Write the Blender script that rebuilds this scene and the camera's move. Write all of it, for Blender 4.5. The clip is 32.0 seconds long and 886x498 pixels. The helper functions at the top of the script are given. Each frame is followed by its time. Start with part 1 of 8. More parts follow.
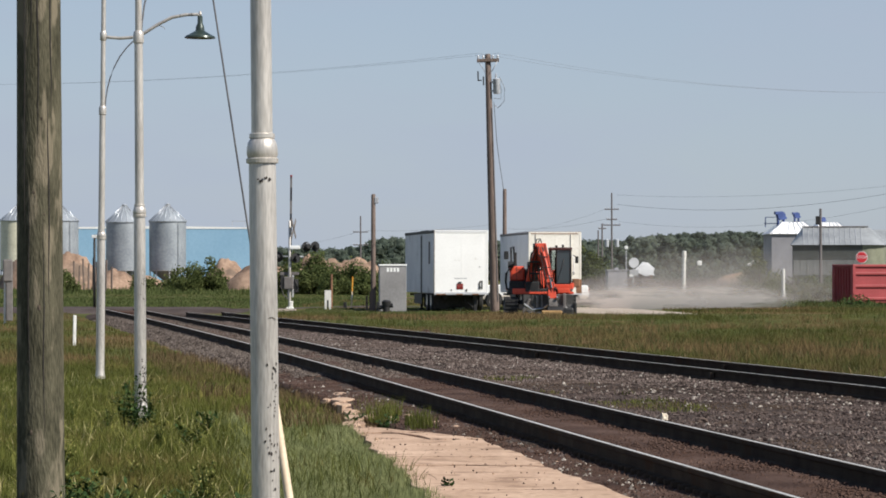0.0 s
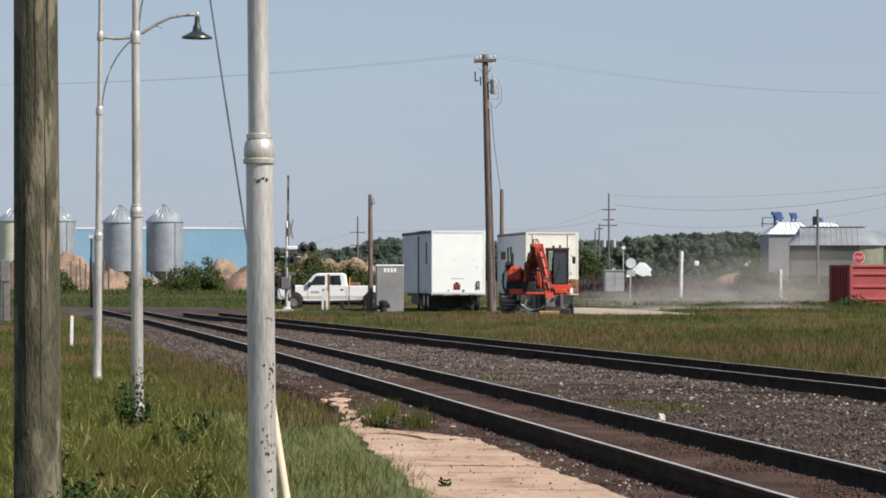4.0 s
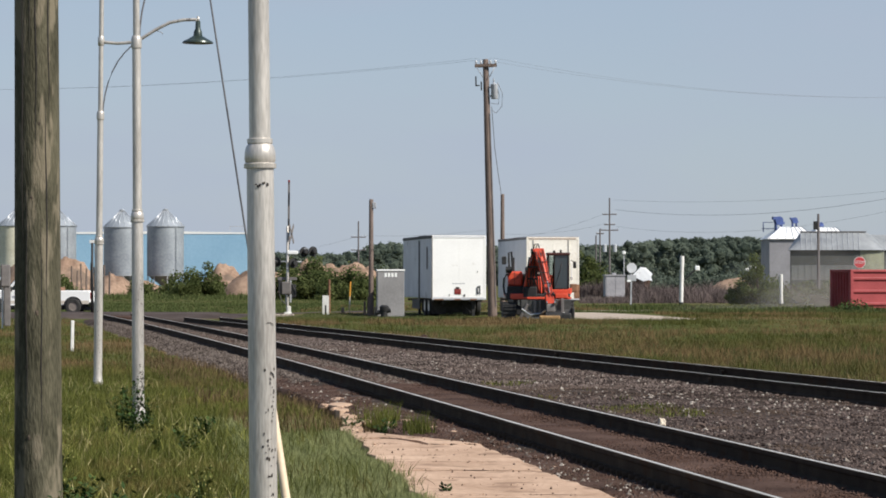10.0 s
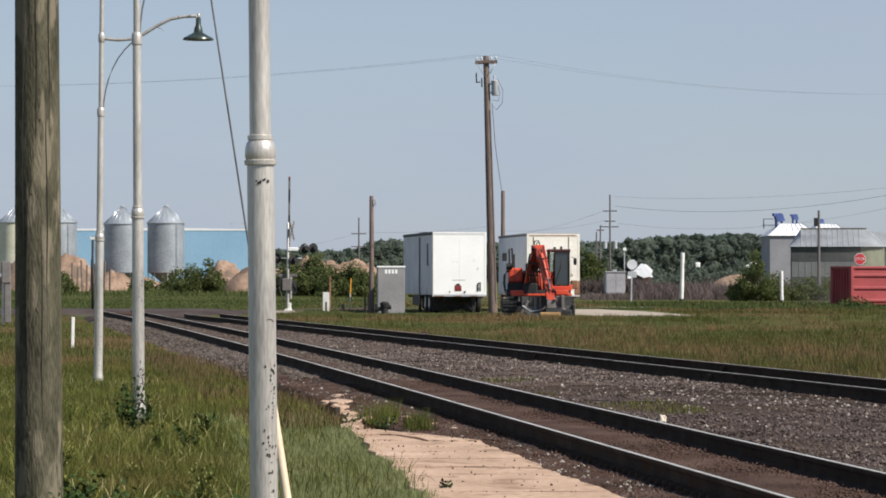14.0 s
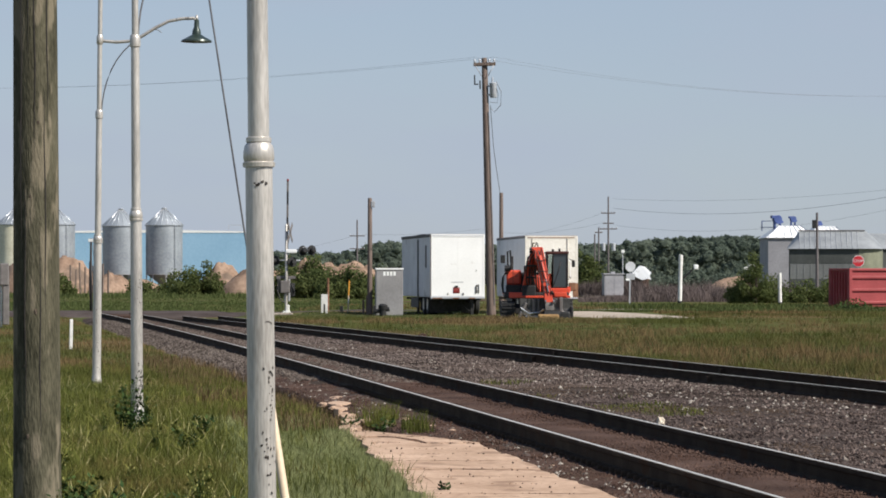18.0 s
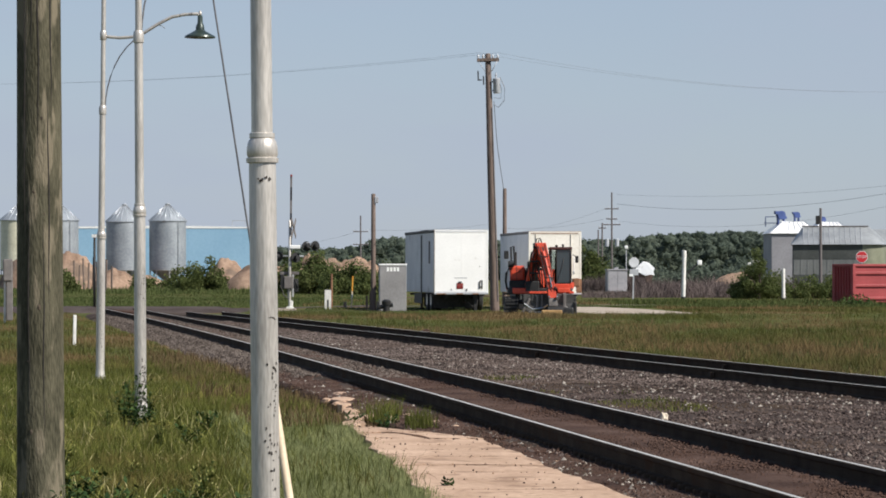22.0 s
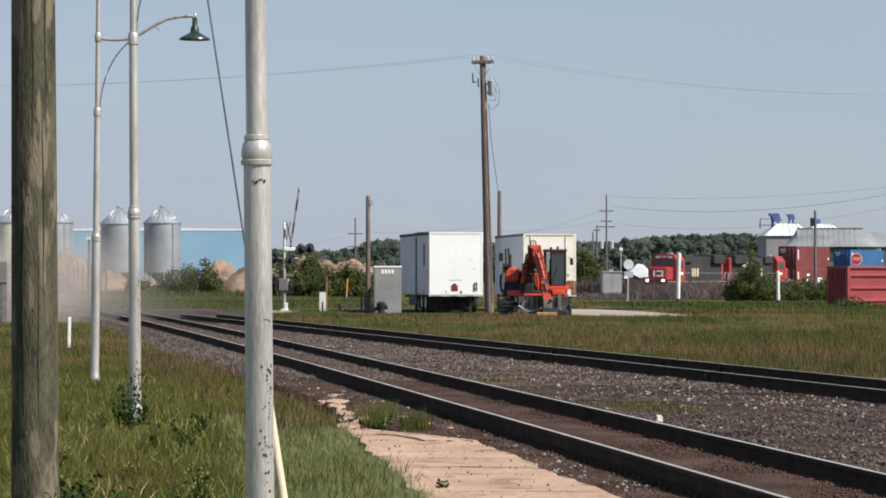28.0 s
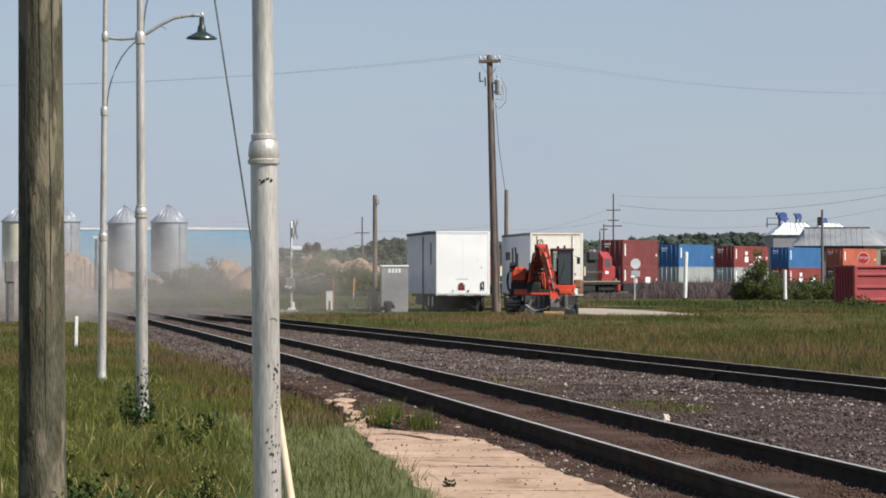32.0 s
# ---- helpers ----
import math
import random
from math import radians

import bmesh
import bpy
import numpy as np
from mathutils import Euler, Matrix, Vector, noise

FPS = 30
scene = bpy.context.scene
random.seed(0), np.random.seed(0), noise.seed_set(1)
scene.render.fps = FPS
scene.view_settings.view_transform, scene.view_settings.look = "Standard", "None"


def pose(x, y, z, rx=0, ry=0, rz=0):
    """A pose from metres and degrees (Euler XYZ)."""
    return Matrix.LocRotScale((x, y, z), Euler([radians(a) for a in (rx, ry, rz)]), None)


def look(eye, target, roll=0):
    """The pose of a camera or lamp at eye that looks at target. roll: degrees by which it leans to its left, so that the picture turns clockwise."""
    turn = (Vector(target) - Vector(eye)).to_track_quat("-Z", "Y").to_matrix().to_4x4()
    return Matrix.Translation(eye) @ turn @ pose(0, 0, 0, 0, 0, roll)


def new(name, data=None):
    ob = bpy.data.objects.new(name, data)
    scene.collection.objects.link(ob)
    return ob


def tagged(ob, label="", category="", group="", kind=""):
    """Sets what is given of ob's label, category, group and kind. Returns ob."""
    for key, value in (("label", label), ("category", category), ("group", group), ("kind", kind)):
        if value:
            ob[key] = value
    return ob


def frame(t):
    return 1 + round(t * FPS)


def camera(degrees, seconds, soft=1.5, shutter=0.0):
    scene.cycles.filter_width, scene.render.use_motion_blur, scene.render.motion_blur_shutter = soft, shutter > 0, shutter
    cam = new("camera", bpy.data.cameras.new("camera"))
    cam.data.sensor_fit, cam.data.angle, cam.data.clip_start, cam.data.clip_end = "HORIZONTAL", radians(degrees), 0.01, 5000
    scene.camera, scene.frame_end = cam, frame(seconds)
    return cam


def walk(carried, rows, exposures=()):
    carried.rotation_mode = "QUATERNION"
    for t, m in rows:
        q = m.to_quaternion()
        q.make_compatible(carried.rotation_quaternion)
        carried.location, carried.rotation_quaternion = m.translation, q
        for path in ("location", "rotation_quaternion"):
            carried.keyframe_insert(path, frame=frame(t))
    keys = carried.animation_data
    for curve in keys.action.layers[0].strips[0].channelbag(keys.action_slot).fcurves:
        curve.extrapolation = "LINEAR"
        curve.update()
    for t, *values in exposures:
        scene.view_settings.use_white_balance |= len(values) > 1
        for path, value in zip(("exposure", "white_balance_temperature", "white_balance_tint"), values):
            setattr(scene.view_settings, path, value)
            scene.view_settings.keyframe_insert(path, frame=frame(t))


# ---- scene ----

# Camera on a tripod beside the railway, with a small hand tremor: seconds, turn to the right, tilt up (degrees).
EYE = (0.0, 0.0, 1.94)
SWAY = [(0, -0.008, 0.503), (0.5, 0.010, 0.504), (1, 0.036, 0.536), (1.5, 0.058, 0.573), (2, 0.082, 0.574), (2.5, 0.082, 0.524), (3, 0.099, 0.555), (3.5, 0.075, 0.509), (4.5, 0.036, 0.512), (5.5, 0.001, 0.519), (6, -0.012, 0.539), (6.5, -0.043, 0.539), (7, -0.025, 0.503), (7.5, 0.010, 0.501), (8, 0.010, 0.503), (8.5, 0.009, 0.542), (9, 0.043, 0.573), (9.5, 0.028, 0.574), (10, 0.037, 0.609), (10.5, 0.037, 0.592), (11, 0.037, 0.574), (11.5, 0.054, 0.539), (12, 0.048, 0.531), (12.5, 0.028, 0.503), (13, 0.010, 0.503), (13.5, 0.028, 0.521), (14, 0.028, 0.539), (14.5, -0.006, 0.539), (15.5, 0.000, 0.547), (16.5, 0.010, 0.557), (17, 0.046, 0.589), (17.5, 0.081, 0.568), (18, 0.063, 0.583), (18.5, 0.048, 0.568), (19, 0.061, 0.524), (19.5, 0.064, 0.485), (20, 0.034, 0.467), (20.5, 0.012, 0.470), (21, 0.000, 0.503), (21.5, -0.005, 0.503), (22, -0.009, 0.494), (22.5, 0.046, 0.543), (23, 0.081, 0.557), (23.5, 0.064, 0.540), (24, 0.046, 0.522), (24.5, 0.046, 0.529), (25, 0.031, 0.537), (25.5, 0.052, 0.539), (26.5, 0.095, 0.530), (27.5, 0.128, 0.521), (28, 0.101, 0.539), (28.5, 0.063, 0.566), (29, 0.049, 0.578), (29.5, 0.015, 0.579), (30, -0.038, 0.604), (30.5, -0.042, 0.579), (31, -0.062, 0.573), (31.5, -0.076, 0.557), (32, -0.042, 0.521)]
cam = camera(18.18, 32.0, soft=1.78)
walk(cam, [(t, pose(*EYE, 90 + tilt, 0, -turn)) for t, turn, tilt in SWAY], exposures=[(0, 0.3), (32, 0.3)])

# Sun high to the right and a little behind the camera, hazy blue sky with thin cloud.
SUN_EL, SUN_TO = radians(42), Vector((0.86, -0.51, 0.0)).normalized()
world = bpy.data.worlds.new("sky")
scene.world = world
world.use_nodes = True
wn = world.node_tree
sky = wn.nodes.new("ShaderNodeTexSky")
sky.sky_type = "NISHITA"
sky.sun_disc = False
sky.sun_elevation = SUN_EL
sky.sun_rotation = math.atan2(SUN_TO.x, SUN_TO.y)
sky.air_density, sky.dust_density, sky.ozone_density = 1.0, 0.5, 4.0
wc = wn.nodes.new("ShaderNodeTexCoord")
wm = wn.nodes.new("ShaderNodeMapping")
wm.inputs["Scale"].default_value = (3.0, 3.0, 11.0)
wn.links.new(wc.outputs["Generated"], wm.inputs["Vector"])
cloud = wn.nodes.new("ShaderNodeTexNoise")
cloud.inputs["Scale"].default_value, cloud.inputs["Detail"].default_value = 2.2, 5.0
wn.links.new(wm.outputs["Vector"], cloud.inputs["Vector"])
cramp = wn.nodes.new("ShaderNodeMapRange")
cramp.inputs["From Min"].default_value, cramp.inputs["From Max"].default_value = 0.42, 0.75
cramp.inputs["To Min"].default_value, cramp.inputs["To Max"].default_value = 0.69, 0.97
wn.links.new(cloud.outputs["Fac"], cramp.inputs["Value"])
wmix = wn.nodes.new("ShaderNodeMix")
wmix.data_type = "RGBA"
# the haze is thick along the horizon and thins out overhead
split = wn.nodes.new("ShaderNodeSeparateXYZ")
wn.links.new(wc.outputs["Generated"], split.inputs["Vector"])
thin = wn.nodes.new("ShaderNodeMapRange")
thin.inputs["From Min"].default_value, thin.inputs["From Max"].default_value = 0.05, 0.6
thin.inputs["To Min"].default_value, thin.inputs["To Max"].default_value = 1.0, 0.1
wn.links.new(split.outputs["Z"], thin.inputs["Value"])
veil = wn.nodes.new("ShaderNodeMath")
veil.operation = "MULTIPLY"
wn.links.new(cramp.outputs["Result"], veil.inputs[0])
wn.links.new(thin.outputs["Result"], veil.inputs[1])
wn.links.new(veil.outputs[0], wmix.inputs["Factor"])
wn.links.new(sky.outputs["Color"], wmix.inputs["A"])
wmix.inputs["B"].default_value = (4.1, 4.68, 5.77, 1)
wbg = wn.nodes["Background"]
wn.links.new(wmix.outputs["Result"], wbg.inputs["Color"])
wbg.inputs["Strength"].default_value = 0.085

sun_data = bpy.data.lights.new("sun", "SUN")
sun_data.energy, sun_data.angle, sun_data.color = 5.0, radians(0.5), (1.0, 0.95, 0.87)
sun = new("sun", sun_data)
sun_dir = Vector((SUN_TO.x * math.cos(SUN_EL), SUN_TO.y * math.cos(SUN_EL), math.sin(SUN_EL)))
sun.matrix_world = look(sun_dir * 100, (0, 0, 0))

# ---- materials ----
def surf(name, dark, light, scale=3.0, rough=0.7, metal=0.0, bump=0.2, fine=None, spots=None, spot_scale=2.0, spot_cut=0.62, space="Object", stretch=(1, 1, 1), island=0.0, obrand=0.0, spec=0.5, thin=0.0):
    """A surface with colour varied between dark and light at two scales, fine relief, and optional stains of a third colour."""
    m = bpy.data.materials.new(name)
    m.use_nodes = True
    nt = m.node_tree
    bsdf = nt.nodes["Principled BSDF"]
    tc = nt.nodes.new("ShaderNodeTexCoord")
    mp = nt.nodes.new("ShaderNodeMapping")
    mp.inputs["Scale"].default_value = stretch
    if space == "World":
        geo = nt.nodes.new("ShaderNodeNewGeometry")
        nt.links.new(geo.outputs["Position"], mp.inputs["Vector"])
    else:
        nt.links.new(tc.outputs[space], mp.inputs["Vector"])
    n1 = nt.nodes.new("ShaderNodeTexNoise")
    n1.inputs["Scale"].default_value, n1.inputs["Detail"].default_value = scale, 6.0
    n2 = nt.nodes.new("ShaderNodeTexNoise")
    n2.inputs["Scale"].default_value, n2.inputs["Detail"].default_value = (fine or scale * 9), 4.0
    for n in (n1, n2):
        nt.links.new(mp.outputs["Vector"], n.inputs["Vector"])
    mix = nt.nodes.new("ShaderNodeMath")
    mix.operation = "MULTIPLY_ADD"
    nt.links.new(n2.outputs["Fac"], mix.inputs[0])
    mix.inputs[1].default_value = 0.6
    half = nt.nodes.new("ShaderNodeMath")
    half.operation = "MULTIPLY_ADD"
    nt.links.new(n1.outputs["Fac"], half.inputs[0])
    half.inputs[1].default_value, half.inputs[2].default_value = 0.9, -0.25
    nt.links.new(half.outputs[0], mix.inputs[2])
    value = mix.outputs[0]
    for amount, source in ((island, "Random Per Island"), (obrand, "Random")):
        if amount:
            info = nt.nodes.new("ShaderNodeNewGeometry" if source == "Random Per Island" else "ShaderNodeObjectInfo")
            add = nt.nodes.new("ShaderNodeMath")
            add.operation = "MULTIPLY_ADD"
            nt.links.new(info.outputs[source], add.inputs[0])
            add.inputs[1].default_value = amount
            nt.links.new(value, add.inputs[2])
            shift = nt.nodes.new("ShaderNodeMath")
            shift.operation = "SUBTRACT"
            nt.links.new(add.outputs[0], shift.inputs[0])
            shift.inputs[1].default_value = amount / 2
            value = shift.outputs[0]
    ramp = nt.nodes.new("ShaderNodeValToRGB")
    ramp.color_ramp.elements[0].position, ramp.color_ramp.elements[1].position = 0.28, 0.74
    ramp.color_ramp.elements[0].color, ramp.color_ramp.elements[1].color = (*dark, 1), (*light, 1)
    nt.links.new(value, ramp.inputs["Fac"])
    colour = ramp.outputs["Color"]
    if spots:
        n3 = nt.nodes.new("ShaderNodeTexNoise")
        n3.inputs["Scale"].default_value, n3.inputs["Detail"].default_value = spot_scale, 5.0
        nt.links.new(mp.outputs["Vector"], n3.inputs["Vector"])
        cut = nt.nodes.new("ShaderNodeMapRange")
        cut.inputs["From Min"].default_value, cut.inputs["From Max"].default_value = spot_cut, spot_cut + 0.07
        nt.links.new(n3.outputs["Fac"], cut.inputs["Value"])
        mc = nt.nodes.new("ShaderNodeMix")
        mc.data_type = "RGBA"
        nt.links.new(cut.outputs["Result"], mc.inputs["Factor"])
        nt.links.new(colour, mc.inputs["A"])
        mc.inputs["B"].default_value = (*spots, 1)
        colour = mc.outputs["Result"]
    nt.links.new(colour, bsdf.inputs["Base Color"])
    bsdf.inputs["Roughness"].default_value, bsdf.inputs["Metallic"].default_value = rough, metal
    bsdf.inputs["Specular IOR Level"].default_value = spec
    if bump:
        bp = nt.nodes.new("ShaderNodeBump")
        bp.inputs["Strength"].default_value, bp.inputs["Distance"].default_value = bump, 0.02
        nt.links.new(n2.outputs["Fac"], bp.inputs["Height"])
        nt.links.new(bp.outputs["Normal"], bsdf.inputs["Normal"])
    if thin:
        through_leaf = nt.nodes.new("ShaderNodeBsdfTranslucent")
        both = nt.nodes.new("ShaderNodeMixShader")
        both.inputs[0].default_value = thin
        nt.links.new(colour, through_leaf.inputs["Color"])
        nt.links.new(bsdf.outputs[0], both.inputs[1])
        nt.links.new(through_leaf.outputs[0], both.inputs[2])
        nt.links.new(both.outputs[0], nt.nodes["Material Output"].inputs["Surface"])
    return m


def glass_dark(name, colour):
    m = bpy.data.materials.new(name)
    m.use_nodes = True
    b = m.node_tree.nodes["Principled BSDF"]
    b.inputs["Base Color"].default_value = (*colour, 1)
    b.inputs["Roughness"].default_value, b.inputs["Coat Weight"].default_value = 0.06, 0.6
    return m


def glow(name, colour, strength):
    m = bpy.data.materials.new(name)
    m.use_nodes = True
    b = m.node_tree.nodes["Principled BSDF"]
    b.inputs["Base Color"].default_value = (*colour, 1)
    b.inputs["Emission Color"].default_value, b.inputs["Emission Strength"].default_value = (*colour, 1), strength
    return m


# ---- mesh tools ----
def box(bm, x0, y0, z0, x1, y1, z1, bevel=0.0, m=None):
    r = bmesh.ops.create_cube(bm, size=1.0)
    vs = r["verts"]
    bmesh.ops.scale(bm, vec=(abs(x1 - x0), abs(y1 - y0), abs(z1 - z0)), verts=vs)
    bmesh.ops.translate(bm, vec=((x0 + x1) / 2, (y0 + y1) / 2, (z0 + z1) / 2), verts=vs)
    if bevel:
        es = list({e for v in vs for e in v.link_edges})
        vs = bmesh.ops.bevel(bm, geom=es, offset=bevel, segments=2, affect="EDGES", profile=0.5)["verts"]
    if m is not None:
        bmesh.ops.transform(bm, matrix=m, verts=vs)
    return vs


def cyl(bm, p, q, r0, r1=None, n=14, caps=True):
    p, q = Vector(p), Vector(q)
    r1 = r0 if r1 is None else r1
    rot = (q - p).to_track_quat("Z", "Y").to_matrix().to_4x4()
    mat = Matrix.Translation((p + q) / 2) @ rot
    vs = bmesh.ops.create_cone(bm, cap_ends=caps, segments=n, radius1=r0, radius2=max(r1, 1e-4), depth=(q - p).length, matrix=mat)["verts"]
    for v in vs:
        for f in v.link_faces:
            f.smooth = len(f.verts) == 4
    return vs


def tube(bm, pts, r, n=8):
    """A bent round bar through the points; r is one radius or one for each point."""
    pts = [Vector(p) for p in pts]
    rs = r if isinstance(r, (list, tuple)) else [r] * len(pts)
    rings = []
    for i, p in enumerate(pts):
        d = (pts[min(i + 1, len(pts) - 1)] - pts[max(i - 1, 0)]).normalized()
        a = d.cross(Vector((0, 0, 1)) if abs(d.z) < 0.95 else Vector((1, 0, 0))).normalized()
        b = d.cross(a)
        rings.append([bm.verts.new(p + (a * math.cos(k * math.tau / n) + b * math.sin(k * math.tau / n)) * rs[i]) for k in range(n)])
    for u, v in zip(rings, rings[1:]):
        for k in range(n):
            bm.faces.new((u[k], u[(k + 1) % n], v[(k + 1) % n], v[k])).smooth = True
    bm.faces.new(rings[0])
    bm.faces.new(rings[-1][::-1])


def lathe(bm, profile, n=24, at=(0, 0, 0), smooth=True, caps=True):
    """A turned body: profile of (radius, height)."""
    rings = [[bm.verts.new((at[0] + r * math.cos(k * math.tau / n), at[1] + r * math.sin(k * math.tau / n), at[2] + z)) for k in range(n)] for r, z in profile]
    for u, v in zip(rings, rings[1:]):
        for k in range(n):
            bm.faces.new((u[k], u[(k + 1) % n], v[(k + 1) % n], v[k])).smooth = smooth
    if caps:
        bm.faces.new(rings[0][::-1])
        bm.faces.new(rings[-1])
    else:
        for k in range(n):
            bm.faces.new((rings[-1][k], rings[-1][(k + 1) % n], rings[0][(k + 1) % n], rings[0][k])).smooth = smooth


def prism(bm, outline, y0, y1, bevel=0.0):
    """An outline of (x, z) pushed from y0 to y1."""
    a = [bm.verts.new((x, y0, z)) for x, z in outline]
    b = [bm.verts.new((x, y1, z)) for x, z in outline]
    n = len(a)
    fs = [bm.faces.new(a), bm.faces.new(b[::-1])]
    for k in range(n):
        fs.append(bm.faces.new((a[k], b[k], b[(k + 1) % n], a[(k + 1) % n])))
    if bevel:
        bmesh.ops.bevel(bm, geom=list({e for f in fs for e in f.edges}), offset=bevel, segments=2, affect="EDGES", profile=0.5)


def blob(bm, at, size, seed, rough=0.35, level=2):
    r = bmesh.ops.create_icosphere(bm, subdivisions=level, radius=1.0)
    for v in r["verts"]:
        k = 1 + rough * noise.noise(v.co * 1.7 + Vector((seed * 3.1, seed * 1.7, 0)))
        v.co = Vector((at[0] + v.co.x * size[0] * k, at[1] + v.co.y * size[1] * k, at[2] + v.co.z * size[2] * k))


def mesh_of(bm, name):
    bmesh.ops.recalc_face_normals(bm, faces=bm.faces[:])
    for e in bm.edges:
        if len(e.link_faces) == 2 and e.calc_face_angle(0) > 0.6:
            e.smooth = False
    me = bpy.data.meshes.new(name)
    bm.to_mesh(me)
    bm.free()
    return me


def part(name, bm, material, parent=None, label="", at=None):
    """Links a bmesh as one mesh object, under a thing or a part where one is given."""
    ob = new(name, mesh_of(bm, name))
    ob.data.materials.append(material)
    if parent is not None:
        ob.parent = parent
    if at is not None:
        ob.matrix_basis = at
    if label:
        tagged(ob, label)
    return ob


def raw(name, verts, faces, material, parent=None, smooth=False):
    me = bpy.data.meshes.new(name)
    me.from_pydata(verts, [], faces)
    if smooth:
        me.polygons.foreach_set("use_smooth", [True] * len(me.polygons))
    me.materials.append(material)
    me.update()
    ob = new(name, me)
    if parent is not None:
        ob.parent = parent
    return ob


def thing(name, m, label, category, group=""):
    ob = new(name)
    ob.empty_display_size = 0.2
    ob.matrix_basis = m
    return tagged(ob, label, category, group)


def made(fn, *a, **k):
    """A fresh bmesh filled by one tool."""
    bm = bmesh.new()
    fn(bm, *a, **k)
    return bm


def boxes(*rows, bevel=0.0):
    bm = bmesh.new()
    for r in rows:
        box(bm, *r, bevel=bevel)
    return bm


def smooth_step(a, b, v):
    k = min(1.0, max(0.0, (v - a) / (b - a)))
    return k * k * (3 - 2 * k)


# ---- levels and lines of the plan ----
def near_x(y):
    return 6.52 - 0.1483 * y - 0.000147 * y * y


def far_x(y):
    return 16.2 - 0.2225 * y


def ground_z(x, y):
    """The height of the ground: nearly flat, the yard a little raised, the railway bed in a shallow trough."""
    yard = 0.18 * smooth_step(96, 116, y) * (1 - smooth_step(150, 175, y)) * smooth_step(-11, -5, x) * (1 - smooth_step(38, 60, x))
    bed = smooth_step(near_x(y) - 2.6, near_x(y) - 1.9, x) * (1 - smooth_step(far_x(y) + 1.2, far_x(y) + 1.9, x)) * (1 - smooth_step(120, 128, y))
    roll = 0.05 * noise.noise(Vector((x * 0.11, y * 0.11, 0))) * smooth_step(5, 12, abs(x + y * 0.1))
    return yard + roll - 0.12 * bed - 0.35 * smooth_step(195, 255, y)

M = {}
M["soil"] = surf("grassy_soil", (0.042, 0.055, 0.015), (0.11, 0.112, 0.036), 0.35, 0.95, bump=0.5, fine=6, spots=(0.13, 0.09, 0.043), spot_scale=0.16, spot_cut=0.54, space="World", spec=0.04)
M["ballast"] = surf("grey_ballast", (0.034, 0.0255, 0.0225), (0.105, 0.081, 0.07), 1.2, 0.95, bump=1.0, fine=28, spots=(0.045, 0.034, 0.027), spot_scale=0.13, spot_cut=0.5, space="World", spec=0.04)
M["stone"] = surf("ballast_stone", (0.034, 0.025, 0.0225), (0.15, 0.115, 0.101), 0.5, 0.9, bump=0.3, fine=30, space="World", island=0.8, spots=(0.078, 0.056, 0.043), spot_scale=0.3, spot_cut=0.52, spec=0.04)
M["bed_dirt"] = surf("rusty_bed_dirt", (0.036, 0.022, 0.0175), (0.122, 0.079, 0.063), 1.0, 0.95, bump=0.8, fine=25, space="World", spots=(0.072, 0.044, 0.034), spot_scale=0.7, spot_cut=0.52, spec=0.04)
M["slab"] = surf("worn_concrete", (0.36, 0.24, 0.165), (0.57, 0.405, 0.295), 1.1, 0.9, bump=0.7, fine=14, spots=(0.3, 0.2, 0.14), spot_scale=2.6, spot_cut=0.58, space="World", spec=0.04)
M["gravel"] = surf("pale_gravel", (0.3, 0.25, 0.2), (0.46, 0.395, 0.33), 0.8, 0.95, bump=0.4, fine=20, space="World", spec=0.04)
M["stalk"] = surf("dry_stalks", (0.3, 0.26, 0.12), (0.5, 0.44, 0.22), 2.0, 0.8, bump=0, island=0.5, spec=0.04)
M["arm_dark"] = surf("weathered_gate_arm", (0.1, 0.09, 0.085), (0.2, 0.18, 0.17), 4, 0.7, bump=0.1)
M["road"] = surf("dirt_road", (0.048, 0.037, 0.034), (0.105, 0.086, 0.079), 0.6, 0.95, bump=0.4, fine=14, space="World", spec=0.04)
M["rail_dark"] = surf("dark_rail_steel", (0.036, 0.026, 0.019), (0.076, 0.057, 0.041), 3.0, 0.95, 0.0, 0.2, fine=50, spots=(0.055, 0.033, 0.02), spot_scale=1.5, spot_cut=0.58, spec=0.08)
M["rail_top"] = surf("polished_rail_steel", (0.4, 0.385, 0.35), (0.6, 0.58, 0.54), 2.0, 0.55, 0.3, 0.05, fine=40)
M["grass"] = surf("grass_blades", (0.05, 0.06, 0.013), (0.162, 0.17, 0.042), 0.35, 0.8, bump=0, fine=3, space="World", island=0.28, spots=(0.15, 0.125, 0.04), spot_scale=0.5, spot_cut=0.56, spec=0.1, thin=0.3)
M["tall_grass"] = surf("tall_meadow_grass", (0.057, 0.065, 0.018), (0.138, 0.138, 0.046), 0.12, 0.85, bump=0, fine=1.5, space="World", island=0.15, spots=(0.18, 0.125, 0.062), spot_scale=0.085, spot_cut=0.48, spec=0.02, thin=0.3)
M["weed"] = surf("dark_green_weed", (0.014, 0.035, 0.008), (0.06, 0.095, 0.022), 2.0, 0.8, bump=0, island=0.5, spec=0.2)
M["flower"] = surf("yellow_flowers", (0.3, 0.28, 0.08), (0.45, 0.42, 0.15), 5.0, 0.7, bump=0)
M["leaf"] = surf("leaves", (0.066, 0.088, 0.03), (0.155, 0.178, 0.065), 0.5, 0.75, bump=0, fine=3, island=0.35, space="World", spec=0.1, thin=0.5)
# distance haze put into the leaf colour: paler and bluer than near leaves
M["leaf_hazed"] = surf("hazed_far_leaves", (0.1, 0.128, 0.1), (0.16, 0.188, 0.145), 0.05, 0.9, bump=0, fine=0.5, island=0.12, space="World", spec=0.02, thin=0.5)
